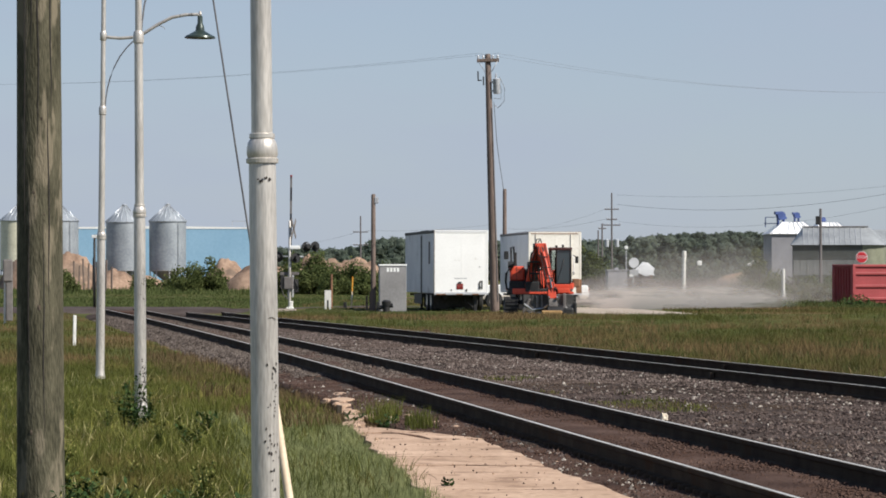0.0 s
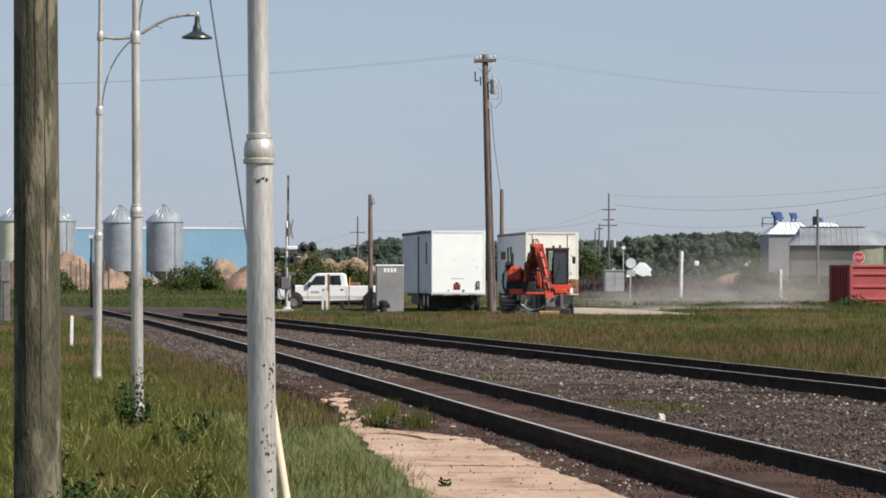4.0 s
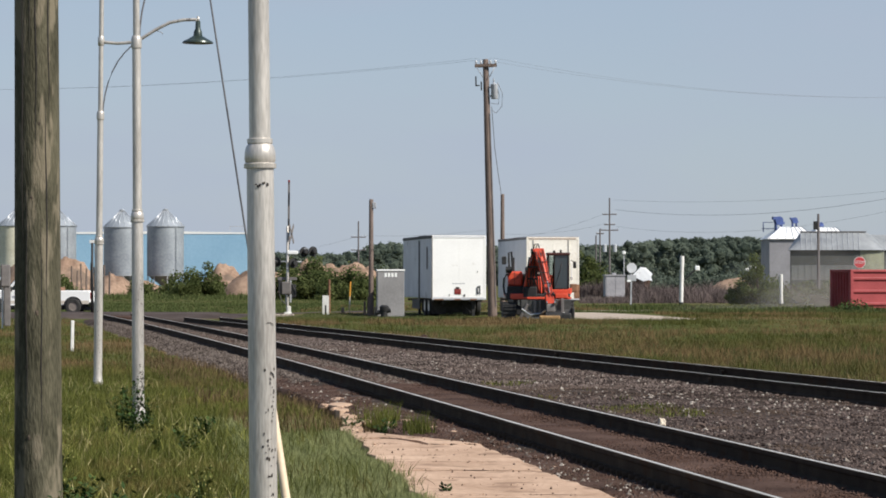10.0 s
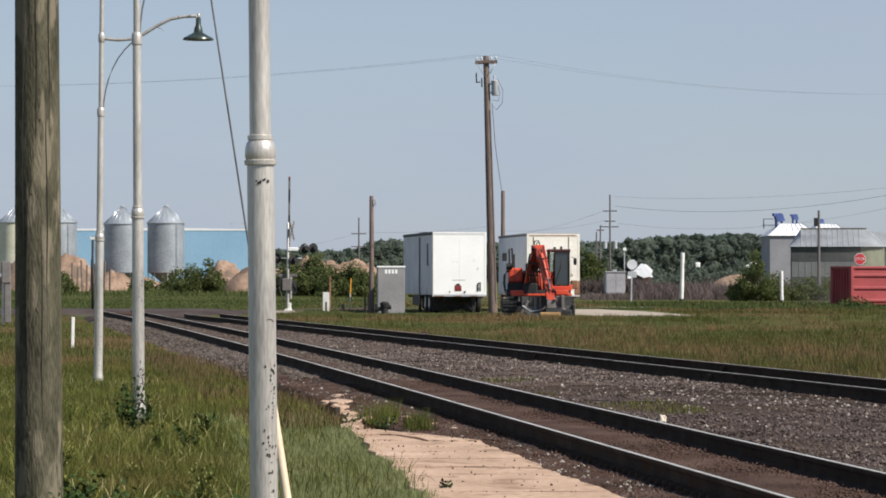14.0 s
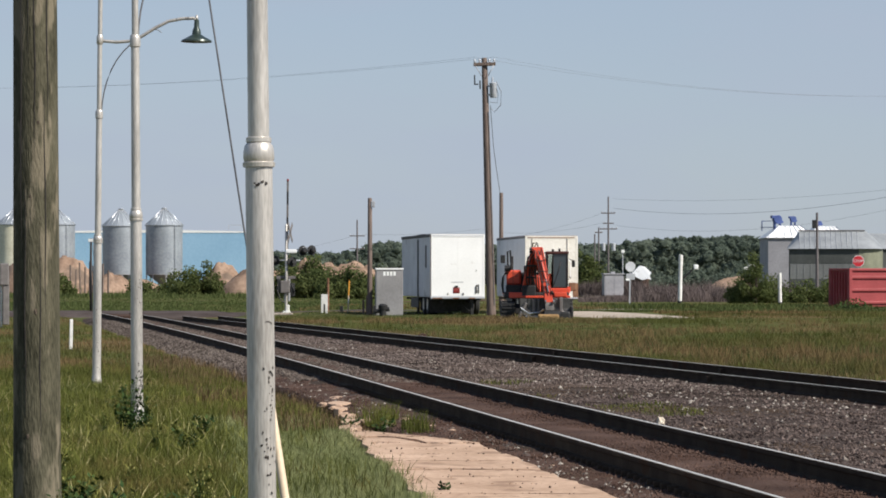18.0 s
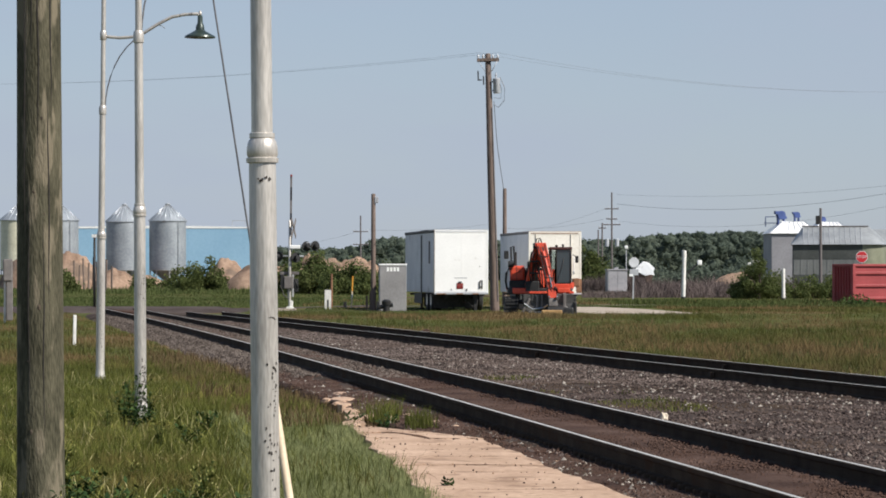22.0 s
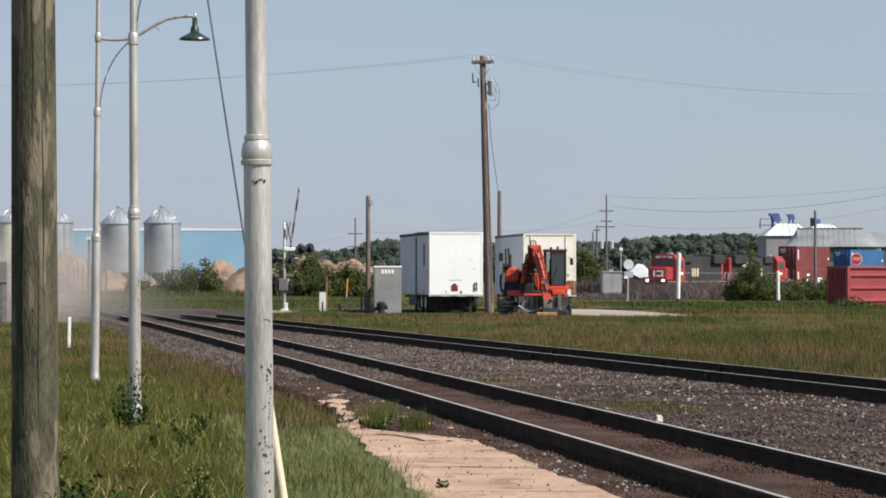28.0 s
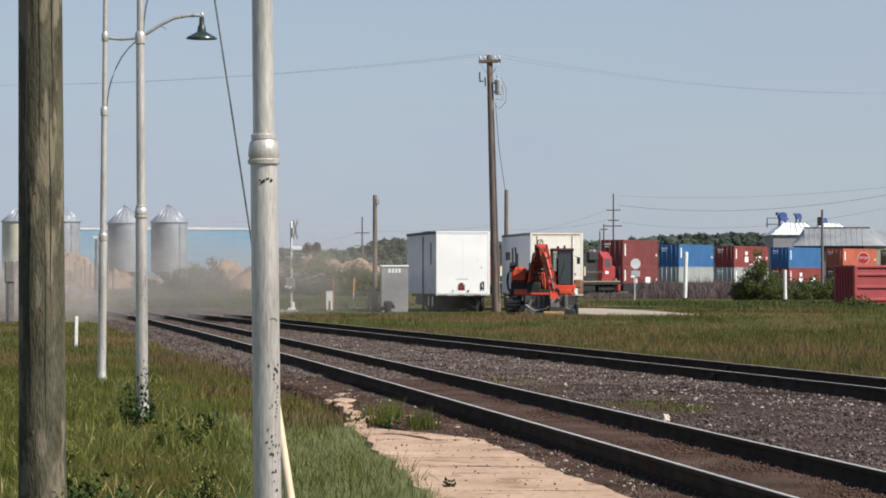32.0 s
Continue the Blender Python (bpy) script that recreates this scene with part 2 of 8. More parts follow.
M["bark"] = surf("bark", (0.04, 0.03, 0.02), (0.12, 0.09, 0.065), 6.0, 0.9, bump=0.6)
M["dry_brush"] = surf("dry_brush", (0.085, 0.066, 0.062), (0.155, 0.122, 0.114), 0.3, 0.9, bump=0, island=0.3, space="World", spec=0.1)
M["dry_tuft"] = surf("dead_grass_tufts", (0.12, 0.085, 0.048), (0.23, 0.165, 0.1), 0.3, 0.9, bump=0, island=0.3, space="World", spec=0.05, thin=0.3)
M["pole_wood"] = surf("weathered_pole_wood", (0.037, 0.035, 0.022), (0.125, 0.114, 0.076), 1.1, 0.9, bump=0.6, fine=9, spots=(0.175, 0.15, 0.105), spot_scale=1.4, spot_cut=0.54, stretch=(7, 7, 1.7), spec=0.15)
M["brown_wood"] = surf("brown_pole_wood", (0.1, 0.074, 0.062), (0.22, 0.17, 0.145), 2.0, 0.85, bump=0.5, fine=18, stretch=(6, 6, 0.6), spec=0.2)
M["lamp_paint"] = surf("chalky_silver_paint", (0.33, 0.304, 0.272), (0.68, 0.635, 0.575), 2.0, 0.4, 0.42, 0.12, fine=26, stretch=(3, 3, 0.4), spots=(0.2, 0.18, 0.165), spot_scale=2.0, spot_cut=0.66)
M["chip"] = surf("bare_dark_iron", (0.012, 0.011, 0.01), (0.05, 0.04, 0.035), 20, 0.8, 0.2, 0.3)
M["lamp_green"] = surf("dark_green_enamel", (0.02, 0.032, 0.026), (0.06, 0.08, 0.066), 6, 0.3, 0.2, 0.05)
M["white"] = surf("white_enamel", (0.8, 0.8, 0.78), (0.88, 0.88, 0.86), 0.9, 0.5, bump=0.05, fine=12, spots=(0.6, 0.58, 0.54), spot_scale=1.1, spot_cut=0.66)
M["old_white"] = surf("aged_white_panel", (0.62, 0.58, 0.5), (0.82, 0.79, 0.72), 0.8, 0.55, bump=0.08, fine=10, spots=(0.42, 0.26, 0.16), spot_scale=0.9, spot_cut=0.68)
# grey-white, darker than the white of the trailer doors
M["side_white"] = surf("grey_white_panel", (0.5, 0.51, 0.53), (0.66, 0.67, 0.69), 0.7, 0.5, 0.1, bump=0.05, fine=9, spots=(0.4, 0.4, 0.41), spot_scale=0.8, spot_cut=0.64)
M["rust"] = surf("rusty_steel", (0.12, 0.055, 0.03), (0.3, 0.16, 0.09), 4, 0.9, bump=0.4)
M["black"] = surf("black_steel", (0.01, 0.01, 0.011), (0.035, 0.034, 0.033), 4, 0.6, 0.2, bump=0.1)
M["rubber"] = surf("tyre_rubber", (0.012, 0.012, 0.012), (0.04, 0.038, 0.036), 6, 0.9, bump=0.2)
M["chrome"] = surf("bright_metal", (0.4, 0.4, 0.4), (0.65, 0.65, 0.65), 5, 0.3, 0.9, bump=0.05)
M["grey_steel"] = surf("grey_painted_steel", (0.3, 0.31, 0.33), (0.45, 0.46, 0.48), 1.5, 0.55, 0.1, bump=0.08, fine=14)
M["galv"] = surf("galvanised_sheet", (0.24, 0.265, 0.29), (0.38, 0.41, 0.435), 0.35, 0.5, 0.35, bump=0.12, fine=3.0)
M["galv_roof"] = surf("bright_roof_sheet", (0.5, 0.53, 0.56), (0.75, 0.77, 0.8), 0.4, 0.35, 0.6, bump=0.1, fine=3.0)
M["cream"] = surf("cream_sheet", (0.55, 0.52, 0.38), (0.75, 0.72, 0.56), 0.4, 0.5, 0.1, bump=0.1, fine=3.0)
M["blue_wall"] = surf("sky_blue_cladding", (0.24, 0.41, 0.56), (0.31, 0.49, 0.64), 0.15, 0.6, bump=0.05, fine=2.0, spec=0.2)
M["blue_dark"] = surf("blue_machinery_paint", (0.03, 0.055, 0.18), (0.06, 0.1, 0.28), 1.0, 0.5, bump=0.1)
M["sand"] = surf("pink_sand", (0.2, 0.13, 0.092), (0.36, 0.255, 0.185), 0.25, 0.95, bump=1.0, fine=2.0, space="World", spots=(0.17, 0.125, 0.095), spot_scale=0.3, spot_cut=0.55, spec=0.04)
M["orange"] = surf("orange_machine_paint", (0.5, 0.048, 0.022), (0.7, 0.085, 0.036), 1.5, 0.5, bump=0.08, fine=14, spots=(0.3, 0.04, 0.022), spot_scale=1.6, spot_cut=0.66)
M["red_bin"] = surf("red_bin_paint", (0.25, 0.032, 0.035), (0.345, 0.054, 0.057), 1.0, 0.6, bump=0.1, fine=9, spots=(0.3, 0.06, 0.05), spot_scale=1.4, spot_cut=0.63)
M["red_sign"] = surf("red_sign_face", (0.55, 0.02, 0.03), (0.68, 0.04, 0.05), 2, 0.45, bump=0)
M["glass"] = glass_dark("dark_window_glass", (0.012, 0.016, 0.018))
M["cab_glass"] = glass_dark("tinted_cab_glass", (0.035, 0.05, 0.055))
M["loco_red"] = surf("locomotive_red", (0.27, 0.026, 0.027), (0.37, 0.045, 0.043), 0.8, 0.5, bump=0.05)
M["guard"] = surf("pale_yellow_plastic", (0.55, 0.43, 0.29), (0.72, 0.58, 0.42), 3, 0.6, bump=0.1)
M["wire"] = surf("grey_wire", (0.1, 0.1, 0.11), (0.2, 0.2, 0.21), 4, 0.6, 0.4, bump=0)
M["insulator"] = surf("grey_porcelain", (0.35, 0.37, 0.4), (0.5, 0.52, 0.55), 8, 0.3, bump=0)
M["chalk"] = surf("white_paint_on_wood", (0.6, 0.58, 0.54), (0.82, 0.81, 0.78), 4, 0.75, bump=0.3, spots=(0.2, 0.18, 0.15), spot_scale=3.5, spot_cut=0.68)
M["orange_marker"] = surf("orange_marker_plastic", (0.75, 0.3, 0.03), (0.85, 0.42, 0.06), 3, 0.5, bump=0)
M["field"] = surf("green_field_grass", (0.058, 0.078, 0.026), (0.1, 0.12, 0.045), 0.06, 0.85, bump=0, fine=1.0, space="World", island=0.15, spec=0.05, thin=0.25)
M["lawn"] = surf("light_lawn_grass", (0.19, 0.21, 0.088), (0.33, 0.342, 0.162), 0.5, 0.8, bump=0, fine=3, space="World", island=0.3, spec=0.05, thin=0.4)
M["shoulder"] = surf("pale_grey_gravel", (0.055, 0.043, 0.037), (0.155, 0.128, 0.11), 0.8, 0.9, bump=0.2, fine=20, space="World", island=0.7, spec=0.04)
M["headlamp"] = glow("lit_headlamp", (1.0, 0.95, 0.82), 4.0)
M["signal_red"] = surf("signal_red_lens", (0.16, 0.012, 0.01), (0.24, 0.02, 0.015), 5, 0.3, bump=0)

# ---- ground, railway bed, road ----
def sheet(name, xs, ys, height, material):
    vs = [(x, y, height(x, y)) for y in ys for x in xs]
    w = len(xs)
    fs = [(j * w + i, j * w + i + 1, (j + 1) * w + i + 1, (j + 1) * w + i) for j in range(len(ys) - 1) for i in range(w - 1)]
    return raw(name, vs, fs, material, smooth=True)


GX = [-3200, -1500, -700, -350, -200, -120, -80, -55] + [x * 0.8 for x in range(-50, 63)] + [60, 80, 120, 200, 350, 700, 1500, 3200]
GY = [-300, -100, -40, -15] + [y * 1.0 for y in range(-5, 180)] + [190, 205, 225, 260, 320, 420, 600, 1000, 2000, 4200]
ground = tagged(sheet("ground", GX, GY, ground_z, M["soil"]), "flat grassy ground with dry brown patches beside a railway", "ground", kind="structure")


def strip(name, left, right, ys, across, height, material, parent=None):
    """A ribbon of ground between two lines."""
    vs, fs = [], []
    for y in ys:
        for i in range(across + 1):
            k = i / across
            x = left(y) + (right(y) - left(y)) * k
            vs.append((x, y, height(x, y, k)))
    w = across + 1
    for j in range(len(ys) - 1):
        for i in range(across):
            fs.append((j * w + i, j * w + i + 1, (j + 1) * w + i + 1, (j + 1) * w + i))
    return raw(name, vs, fs, material, parent, smooth=True)


def ballast_z(x, y, k):
    edge = min(1.0, k * 12, (1 - k) * 12)
    return -0.1 + 0.18 * edge + 0.035 * noise.noise(Vector((x * 1.3, y * 0.9, 3.0))) * edge


BY = [-6 + 1.0 * i for i in range(134)]
bed = tagged(strip("ballast_bed", lambda y: near_x(y) - 2.0, lambda y: far_x(y) + 1.35, BY, 30, ballast_z, M["ballast"]), "grey crushed stone bed under two railway tracks", "ballast", kind="structure")


def dirt_z(k, x, y):
    return 0.035 + 0.045 * k - 0.17 * (1 - min(1.0, k * 10)) + 0.02 * noise.noise(Vector((x * 2, y * 1.2, 5)))


def track(name, line, y1, dirty_to, label):
    """One railway track: two rails on a bed of dirty ties, along x = line(y)."""
    t = thing(name, Matrix.Identity(4), label, "railway track", "railway tracks")
    ys = [-4 + 1.5 * i for i in range(int((y1 + 4) / 1.5) + 1)]
    prof = [(-0.075, 0.0), (-0.075, 0.02), (-0.014, 0.045), (-0.012, 0.135), (-0.037, 0.15), (-0.037, 0.186), (0.037, 0.186), (0.037, 0.15), (0.012, 0.135), (0.014, 0.045), (0.075, 0.02), (0.075, 0.0)]
    for side in (-0.762, 0.762):
        bm = bmesh.new()
        rows = [[bm.verts.new((line(y) + side + px, y, 0.08 + pz)) for px, pz in prof] for y in ys]
        n = len(prof)
        for u, v in zip(rows, rows[1:]):
            for k in range(n):
                bm.faces.new((u[k], v[k], v[(k + 1) % n], u[(k + 1) % n]))
        bm.faces.new(rows[0])
        bm.faces.new(rows[-1][::-1])
        rail = part("rail", bm, M["rail_dark"], t, "dark rusty steel rail")
        strip("running_surface", lambda y: line(y) + side - 0.024, lambda y: line(y) + side + 0.026, ys, 1, lambda x, y, k: 0.2705, M["rail_top"], rail)
        for j in range(3 if line is far_x else 0):
            y = 36.5 + 11.9 * j + (4 if side > 0 else 0)
            part("joint_bar", boxes((line(y) + side - 0.035, y - 0.32, 0.12, line(y) + side + 0.035, y + 0.32, 0.215), bevel=0.006), M["rail_dark"], t)
    strip("track_dirt", lambda y: line(y) - 0.68, lambda y: line(y) + 0.68, ys, 6, lambda x, y, k: 0.1 + 0.03 * noise.noise(Vector((x * 2, y * 1.2, 9))) + 0.02 * math.sin(k * math.pi), M["bed_dirt"], t)
    strip("dirt_beside_rail", lambda y: line(y) - 1.95, lambda y: line(y) - 0.84, [y for y in ys if y < dirty_to], 10, lambda x, y, k: dirt_z(k, x, y), M["bed_dirt"], t)
    return t


track("railway_track", near_x, 131, 53, "dark steel rails bright on top, on brown dirty ballast")
track("railway_track", far_x, 119.5, 60, "dark rusty steel rails of a siding on grey ballast")

# spring clips along the rail nearest to the platform
clip_mesh = mesh_of(boxes((-0.05, -0.03, -0.02, 0.05, 0.03, 0.035), bevel=0.012), "rail_clip")
clip_mesh.materials.append(M["rail_dark"])
near_track = bpy.data.objects["railway_track"]
for i in range(110):
    y = 18.0 + 0.26 * i
    clip = new("rail_clip", clip_mesh)
    clip.parent = near_track
    clip.matrix_basis = pose(near_x(y) - 0.762 - 0.1, y, 0.1 + 0.006 * math.sin(i * 5.3), 0, 0, 8.5)

# old platform paving: broken slabs of pinkish concrete
def slab_piece(name, outline, z, parent):
    bm = bmesh.new()
    a = [bm.verts.new((x, y, z)) for x, y in outline]
    b = [bm.verts.new((x, y, z - 0.16)) for x, y in outline]
    top = bm.faces.new(a)
    for k in range(len(a)):
        bm.faces.new((a[k], b[k], b[(k + 1) % len(a)], a[(k + 1) % len(a)]))
    bmesh.ops.bevel(bm, geom=list(top.edges), offset=0.009, segments=2, affect="EDGES", profile=0.5)
    return part(name, bm, M["slab"], parent)


platform = tagged(thing("platform_paving", Matrix.Identity(4), "broken pinkish concrete platform paving beside the rails", "paving"), kind="structure")


def pave_right(y):
    return near_x(y) - 1.48 + 0.15 * smooth_step(26, 31, y) - 0.45 * max(0.0, y - 31.3) + 0.06 * noise.noise(Vector((y * 0.9, 4, 0)))


def pave_left(y):
    return 2.09 - 0.0958 * y + 0.07 * noise.noise(Vector((y, 8, 0)))


row_y = [14.0]
while row_y[-1] < 33.2:
    row_y.append(row_y[-1] + 0.85 + 0.33 * abs(math.sin(len(row_y) * 2.3)))


def ragged(j, k):
    """How far the broken edge of row j strays at k of the way across."""
    return 0.05 * noise.noise(Vector((k * 4.0, j * 3.7, 1))) + 0.03 * noise.noise(Vector((k * 14.0, j * 2.1, 6)))


for j, (y0, y1) in enumerate(zip(row_y, row_y[1:])):
    cut = 0.35 + 0.3 * math.sin(j * 2.9)
    spans = ((0.0, cut), (cut, 1.0)) if j % 3 == 1 else ((0.0, 1.0),)
    for k0, k1 in spans:
        gap = 0.01 + 0.012 * (j % 2)

        def across(k, y):
            return pave_left(y) + (pave_right(y) - pave_left(y)) * k
        ks = [k0 + 0.004 + (k1 - k0 - 0.008) * i / 9 for i in range(10)]
        near_edge = [(across(k, y0), y0 + gap + ragged(j, k)) for k in ks]
        far_edge = [(across(k, y1), y1 - gap * 0.3 + ragged(j + 1, k)) for k in ks[::-1]]
        mid = (y0 + y1) / 2
        out = near_edge + [(across(k1, mid) + 0.06 * math.sin(j * 7), mid)] + far_edge + [(across(k0, mid) - 0.05 * math.sin(j * 5), mid)]
        slab_piece("slab", out, 0.085 + 0.007 * math.sin(j * 4.7 + k1 * 9), platform)
# broken remains of the paving farther along
for cx, cy, hw, hl in ((-1.14, 34.6, 0.15, 0.55), (-1.16, 36.0, 0.13, 0.6), (-1.24, 37.4, 0.1, 0.5), (-1.5, 41.3, 0.17, 0.6), (-1.42, 39.6, 0.1, 0.35), (-1.62, 43.2, 0.1, 0.4)):
    ring = [(cx + hw * math.cos(a * math.tau / 11) * (1 + 0.5 * noise.noise(Vector((cy, a, 2)))), cy + hl * math.sin(a * math.tau / 11) * (1 + 0.4 * noise.noise(Vector((cx * 9, a, 5))))) for a in range(11)]
    slab_piece("slab", ring, 0.07, platform)

# dirt road across the tracks, gravel drive in the yard, pale verge at the far side
def ribbon(name, pts, width, material, label, category, lift=0.03):
    vs, fs = [], []
    for i, (x, y) in enumerate(pts):
        a, b = Vector(pts[max(i - 1, 0)]), Vector(pts[min(i + 1, len(pts) - 1)])
        d = (b - a).normalized()
        nx, ny = -d.y, d.x
        for k in range(5):
            o = (-0.5, -0.42, 0, 0.42, 0.5)[k] * width * (1 + 0.12 * noise.noise(Vector((x * 0.3, y * 0.3, k))))
            px, py = x + nx * o, y + ny * o
            vs.append((px, py, ground_z(px, py) + (-0.05 if i in (0, len(pts) - 1) else (-0.05, lift, lift + 0.03, lift, -0.05)[k])))
    for j in range(len(pts) - 1):
        for k in range(4):
            fs.append((j * 5 + k, j * 5 + k + 1, (j + 1) * 5 + k + 1, (j + 1) * 5 + k))
    return tagged(raw(name, vs, fs, material, smooth=True), label, category, kind="structure")


ribbon("road", [(-130 + 6 * i, 146) for i in range(23)], 7.5, M["road"], "dusty dirt road running across the railway", "road")
ribbon("gravel_road", [(0.5 + 6 * i, 146) for i in range(24)], 7.5, M["gravel"], "pale gravel road leading away from the crossing", "road")
ribbon("drive", [(4.6 + 0.66 * i, 128.6 + 0.1 * i) for i in range(9)], 24, M["gravel"], "pale gravel drive in the yard", "drive", 0.05)
crossing_fill = []
for j in range(11):
    y = 132.5 + 1.1 * j
    crossing_fill.append((-0.1 * y - 5.0, y))
ribbon("crossing_gravel", crossing_fill, 18.0, M["road"], "packed grey gravel over the level crossing", "road", 0.2)
ribbon("lane", [(-19.6 - 0.5 * i, 93 + 2 * i) for i in range(-8, 20)], 7, M["gravel"], "pale dusty lane leading to the crossing", "lane", 0.05)
# raised crossing planks between the rails
crossing = tagged(thing("crossing_deck", Matrix.Identity(4), "dark timber crossing deck set between the rails", "crossing"), kind="structure")
for j in range(6):
    y = 122.5 + 0.8 * j
    part("plank", boxes((near_x(y) - 0.66, y, 0.1, near_x(y) + 0.66, y + 0.75, 0.235 + 0.006 * (j % 2)), bevel=0.01), M["bed_dirt"], crossing)

# ---- lamp posts, wooden pole and its guy ----
def lamp_post(name, m, top, label):
    p = thing(name, m, label, "lamp post", "lamp posts along the platform")
    part("lower_shaft", made(lathe, [(0.094, -0.3), (0.094, 0.08), (0.083, 0.12), (0.0782, 0.2), (0.0757, 2.58), (0.074, 2.6)], 28), M["lamp_paint"], p)
    part("collar", made(lathe, [(0.076, 2.58), (0.089, 2.583), (0.091, 2.606), (0.081, 2.612), (0.087, 2.63), (0.086, 2.665), (0.079, 2.7), (0.066, 2.718), (0.071, 2.722), (0.071, 2.745), (0.06, 2.75)], 28), M["lamp_paint"], p)
    part("middle_shaft", made(lathe, [(0.0595, 2.73), (0.056, 4.9)], 24), M["lamp_paint"], p)
    part("collar", made(lathe, [(0.057, 4.86), (0.068, 4.87), (0.07, 4.9), (0.07, 4.98), (0.06, 5.02), (0.05, 5.03)], 24), M["lamp_paint"], p)
    part("upper_shaft", made(lathe, [(0.045, 5.0), (0.042, top)], 20), M["lamp_paint"], p)
    part("collar", made(lathe, [(0.046, 6.22), (0.06, 6.24), (0.062, 6.36), (0.046, 6.4)], 20), M["lamp_paint"], p)
    arm = [(0.05, 0, 6.29), (0.3, 0, 6.27), (0.55, 0, 6.29), (0.75, 0, 6.37), (1.0, 0, 6.53), (1.25, 0, 6.66), (1.5, 0, 6.71), (1.72, 0, 6.72), (1.77, 0, 6.68)]
    part("arm", made(tube, arm, 0.03, 10), M["lamp_paint"], p)
    part("brace", made(tube, [(0.045, 0, 5.0), (0.055, 0, 5.15), (0.085, 0, 5.35), (0.135, 0, 5.55), (0.21, 0, 5.75), (0.31, 0, 5.94), (0.43, 0, 6.1), (0.56, 0, 6.23), (0.62, 0, 6.28)], 0.012, 8), M["wire"], p)
    part("scroll", made(tube, [(0.98, 0, 6.52), (1.08, 0, 6.49), (1.13, 0, 6.45)], 0.008, 6), M["wire"], p)
    shade = part("shade", made(lathe, [(0.03, 6.7), (0.045, 6.68), (0.05, 6.55), (0.075, 6.5), (0.085, 6.42), (0.17, 6.37), (0.275, 6.315), (0.285, 6.285), (0.275, 6.285), (0.1, 6.34), (0.02, 6.35)], 32, (1.77, 0, 0)), M["lamp_green"], p, "dark green enamel bell shade")
    part("bulb", made(lathe, [(0.02, 6.4), (0.05, 6.36), (0.055, 6.32), (0.03, 6.28)], 16, (1.77, 0, 0)), M["insulator"], shade)
    part("bolt", made(cyl, (1.77, 0, 6.68), (1.77, 0, 6.78), 0.035, 0.02, 10), M["lamp_paint"], p)
    return p


def chips(post, r, rows):
    """Flaked spots on the camera's side of a shaft: angle, height, size."""
    bm = bmesh.new()
    for a, z, w, h in rows:
        n = 9
        ring = []
        for k in range(n):
            t = k * math.tau / n
            e = 0.7 + 0.5 * noise.noise(Vector((z * 40, a * 7, k)))
            aa, zz = a + w / r * math.cos(t) * e, z + h * math.sin(t) * e
            ring.append(bm.verts.new(((r + 0.0015) * math.sin(aa), -(r + 0.0015) * math.cos(aa), zz)))
        bm.faces.new(ring)
    tagged(part("flaked_paint", bm, M["chip"], post, "bare dark iron where paint flaked"), kind="stuff")


random.seed(4)
post_a = lamp_post("lamp_post", pose(-0.979, 15.4, -0.03, 0, -0.65, 20), 7.2, "silver painted iron lamp post with flaking paint")
chips(post_a, 0.0785, [(random.gauss(0.28, 0.35), random.uniform(0.3, 1.48), random.uniform(0.003, 0.01), random.uniform(0.004, 0.015)) for _ in range(70)] + [(-0.6 + 0.16 * i + 0.08 * math.sin(i * 3), 2.49 + 0.01 * math.sin(i * 5), 0.008 + 0.004 * (i % 2), 0.007 + 0.004 * (i % 3)) for i in range(6)] + [(0.1 + 0.1 * i, 1.722 + 0.004 * i - 0.0012 * i * i, 0.01, 0.0025) for i in range(6)])
post_b = lamp_post("lamp_post", pose(-3.978, 36.4, 0.1, 0, -0.42, 35), 7.2, "silver painted iron lamp post, paint scaling off at the foot")
chips(post_b, 0.0785, [(random.gauss(0.15, 0.5), random.triangular(0.03, 0.75, 0.1), random.uniform(0.005, 0.016), random.uniform(0.006, 0.022)) for _ in range(150)] + [(random.gauss(0.3, 0.3), random.uniform(0.8, 1.9), 0.006, 0.012) for _ in range(24)])
post_c = lamp_post("lamp_post", pose(-6.286, 50.7, -0.02, 0, 0.5, 0), 7.6, "silver painted iron lamp post with a green bell shade")
chips(post_c, 0.078, [(random.gauss(0.2, 0.4), random.uniform(0.2, 1.4), 0.006, 0.012) for _ in range(24)])

pole = thing("utility_pole", pose(-3.165, 21.8, -0.05, 0, -0.35, 0), "weathered greenish wooden utility pole with long cracks", "utility pole")
bm = bmesh.new()
rings = []
for j in range(60):
    z = -0.4 + 12.9 * j / 59
    r = 0.19 - 0.0045 * z
    rings.append([bm.verts.new((r * math.cos(k * math.tau / 40) * (1 + 0.02 * noise.noise(Vector((math.cos(k * math.tau / 40) * 3, math.sin(k * math.tau / 40) * 3, z * 0.5)))), r * math.sin(k * math.tau / 40) * (1 + 0.02 * noise.noise(Vector((k * 0.7, 2, z * 0.4)))), z)) for k in range(40)])
for u, v in zip(rings, rings[1:]):
    for k in range(40):
        bm.faces.new((u[k], u[(k + 1) % 40], v[(k + 1) % 40], v[k])).smooth = True
bm.faces.new(rings[-1])
part("shaft", bm, M["pole_wood"], pole)
bm = bmesh.new()
random.seed(11)
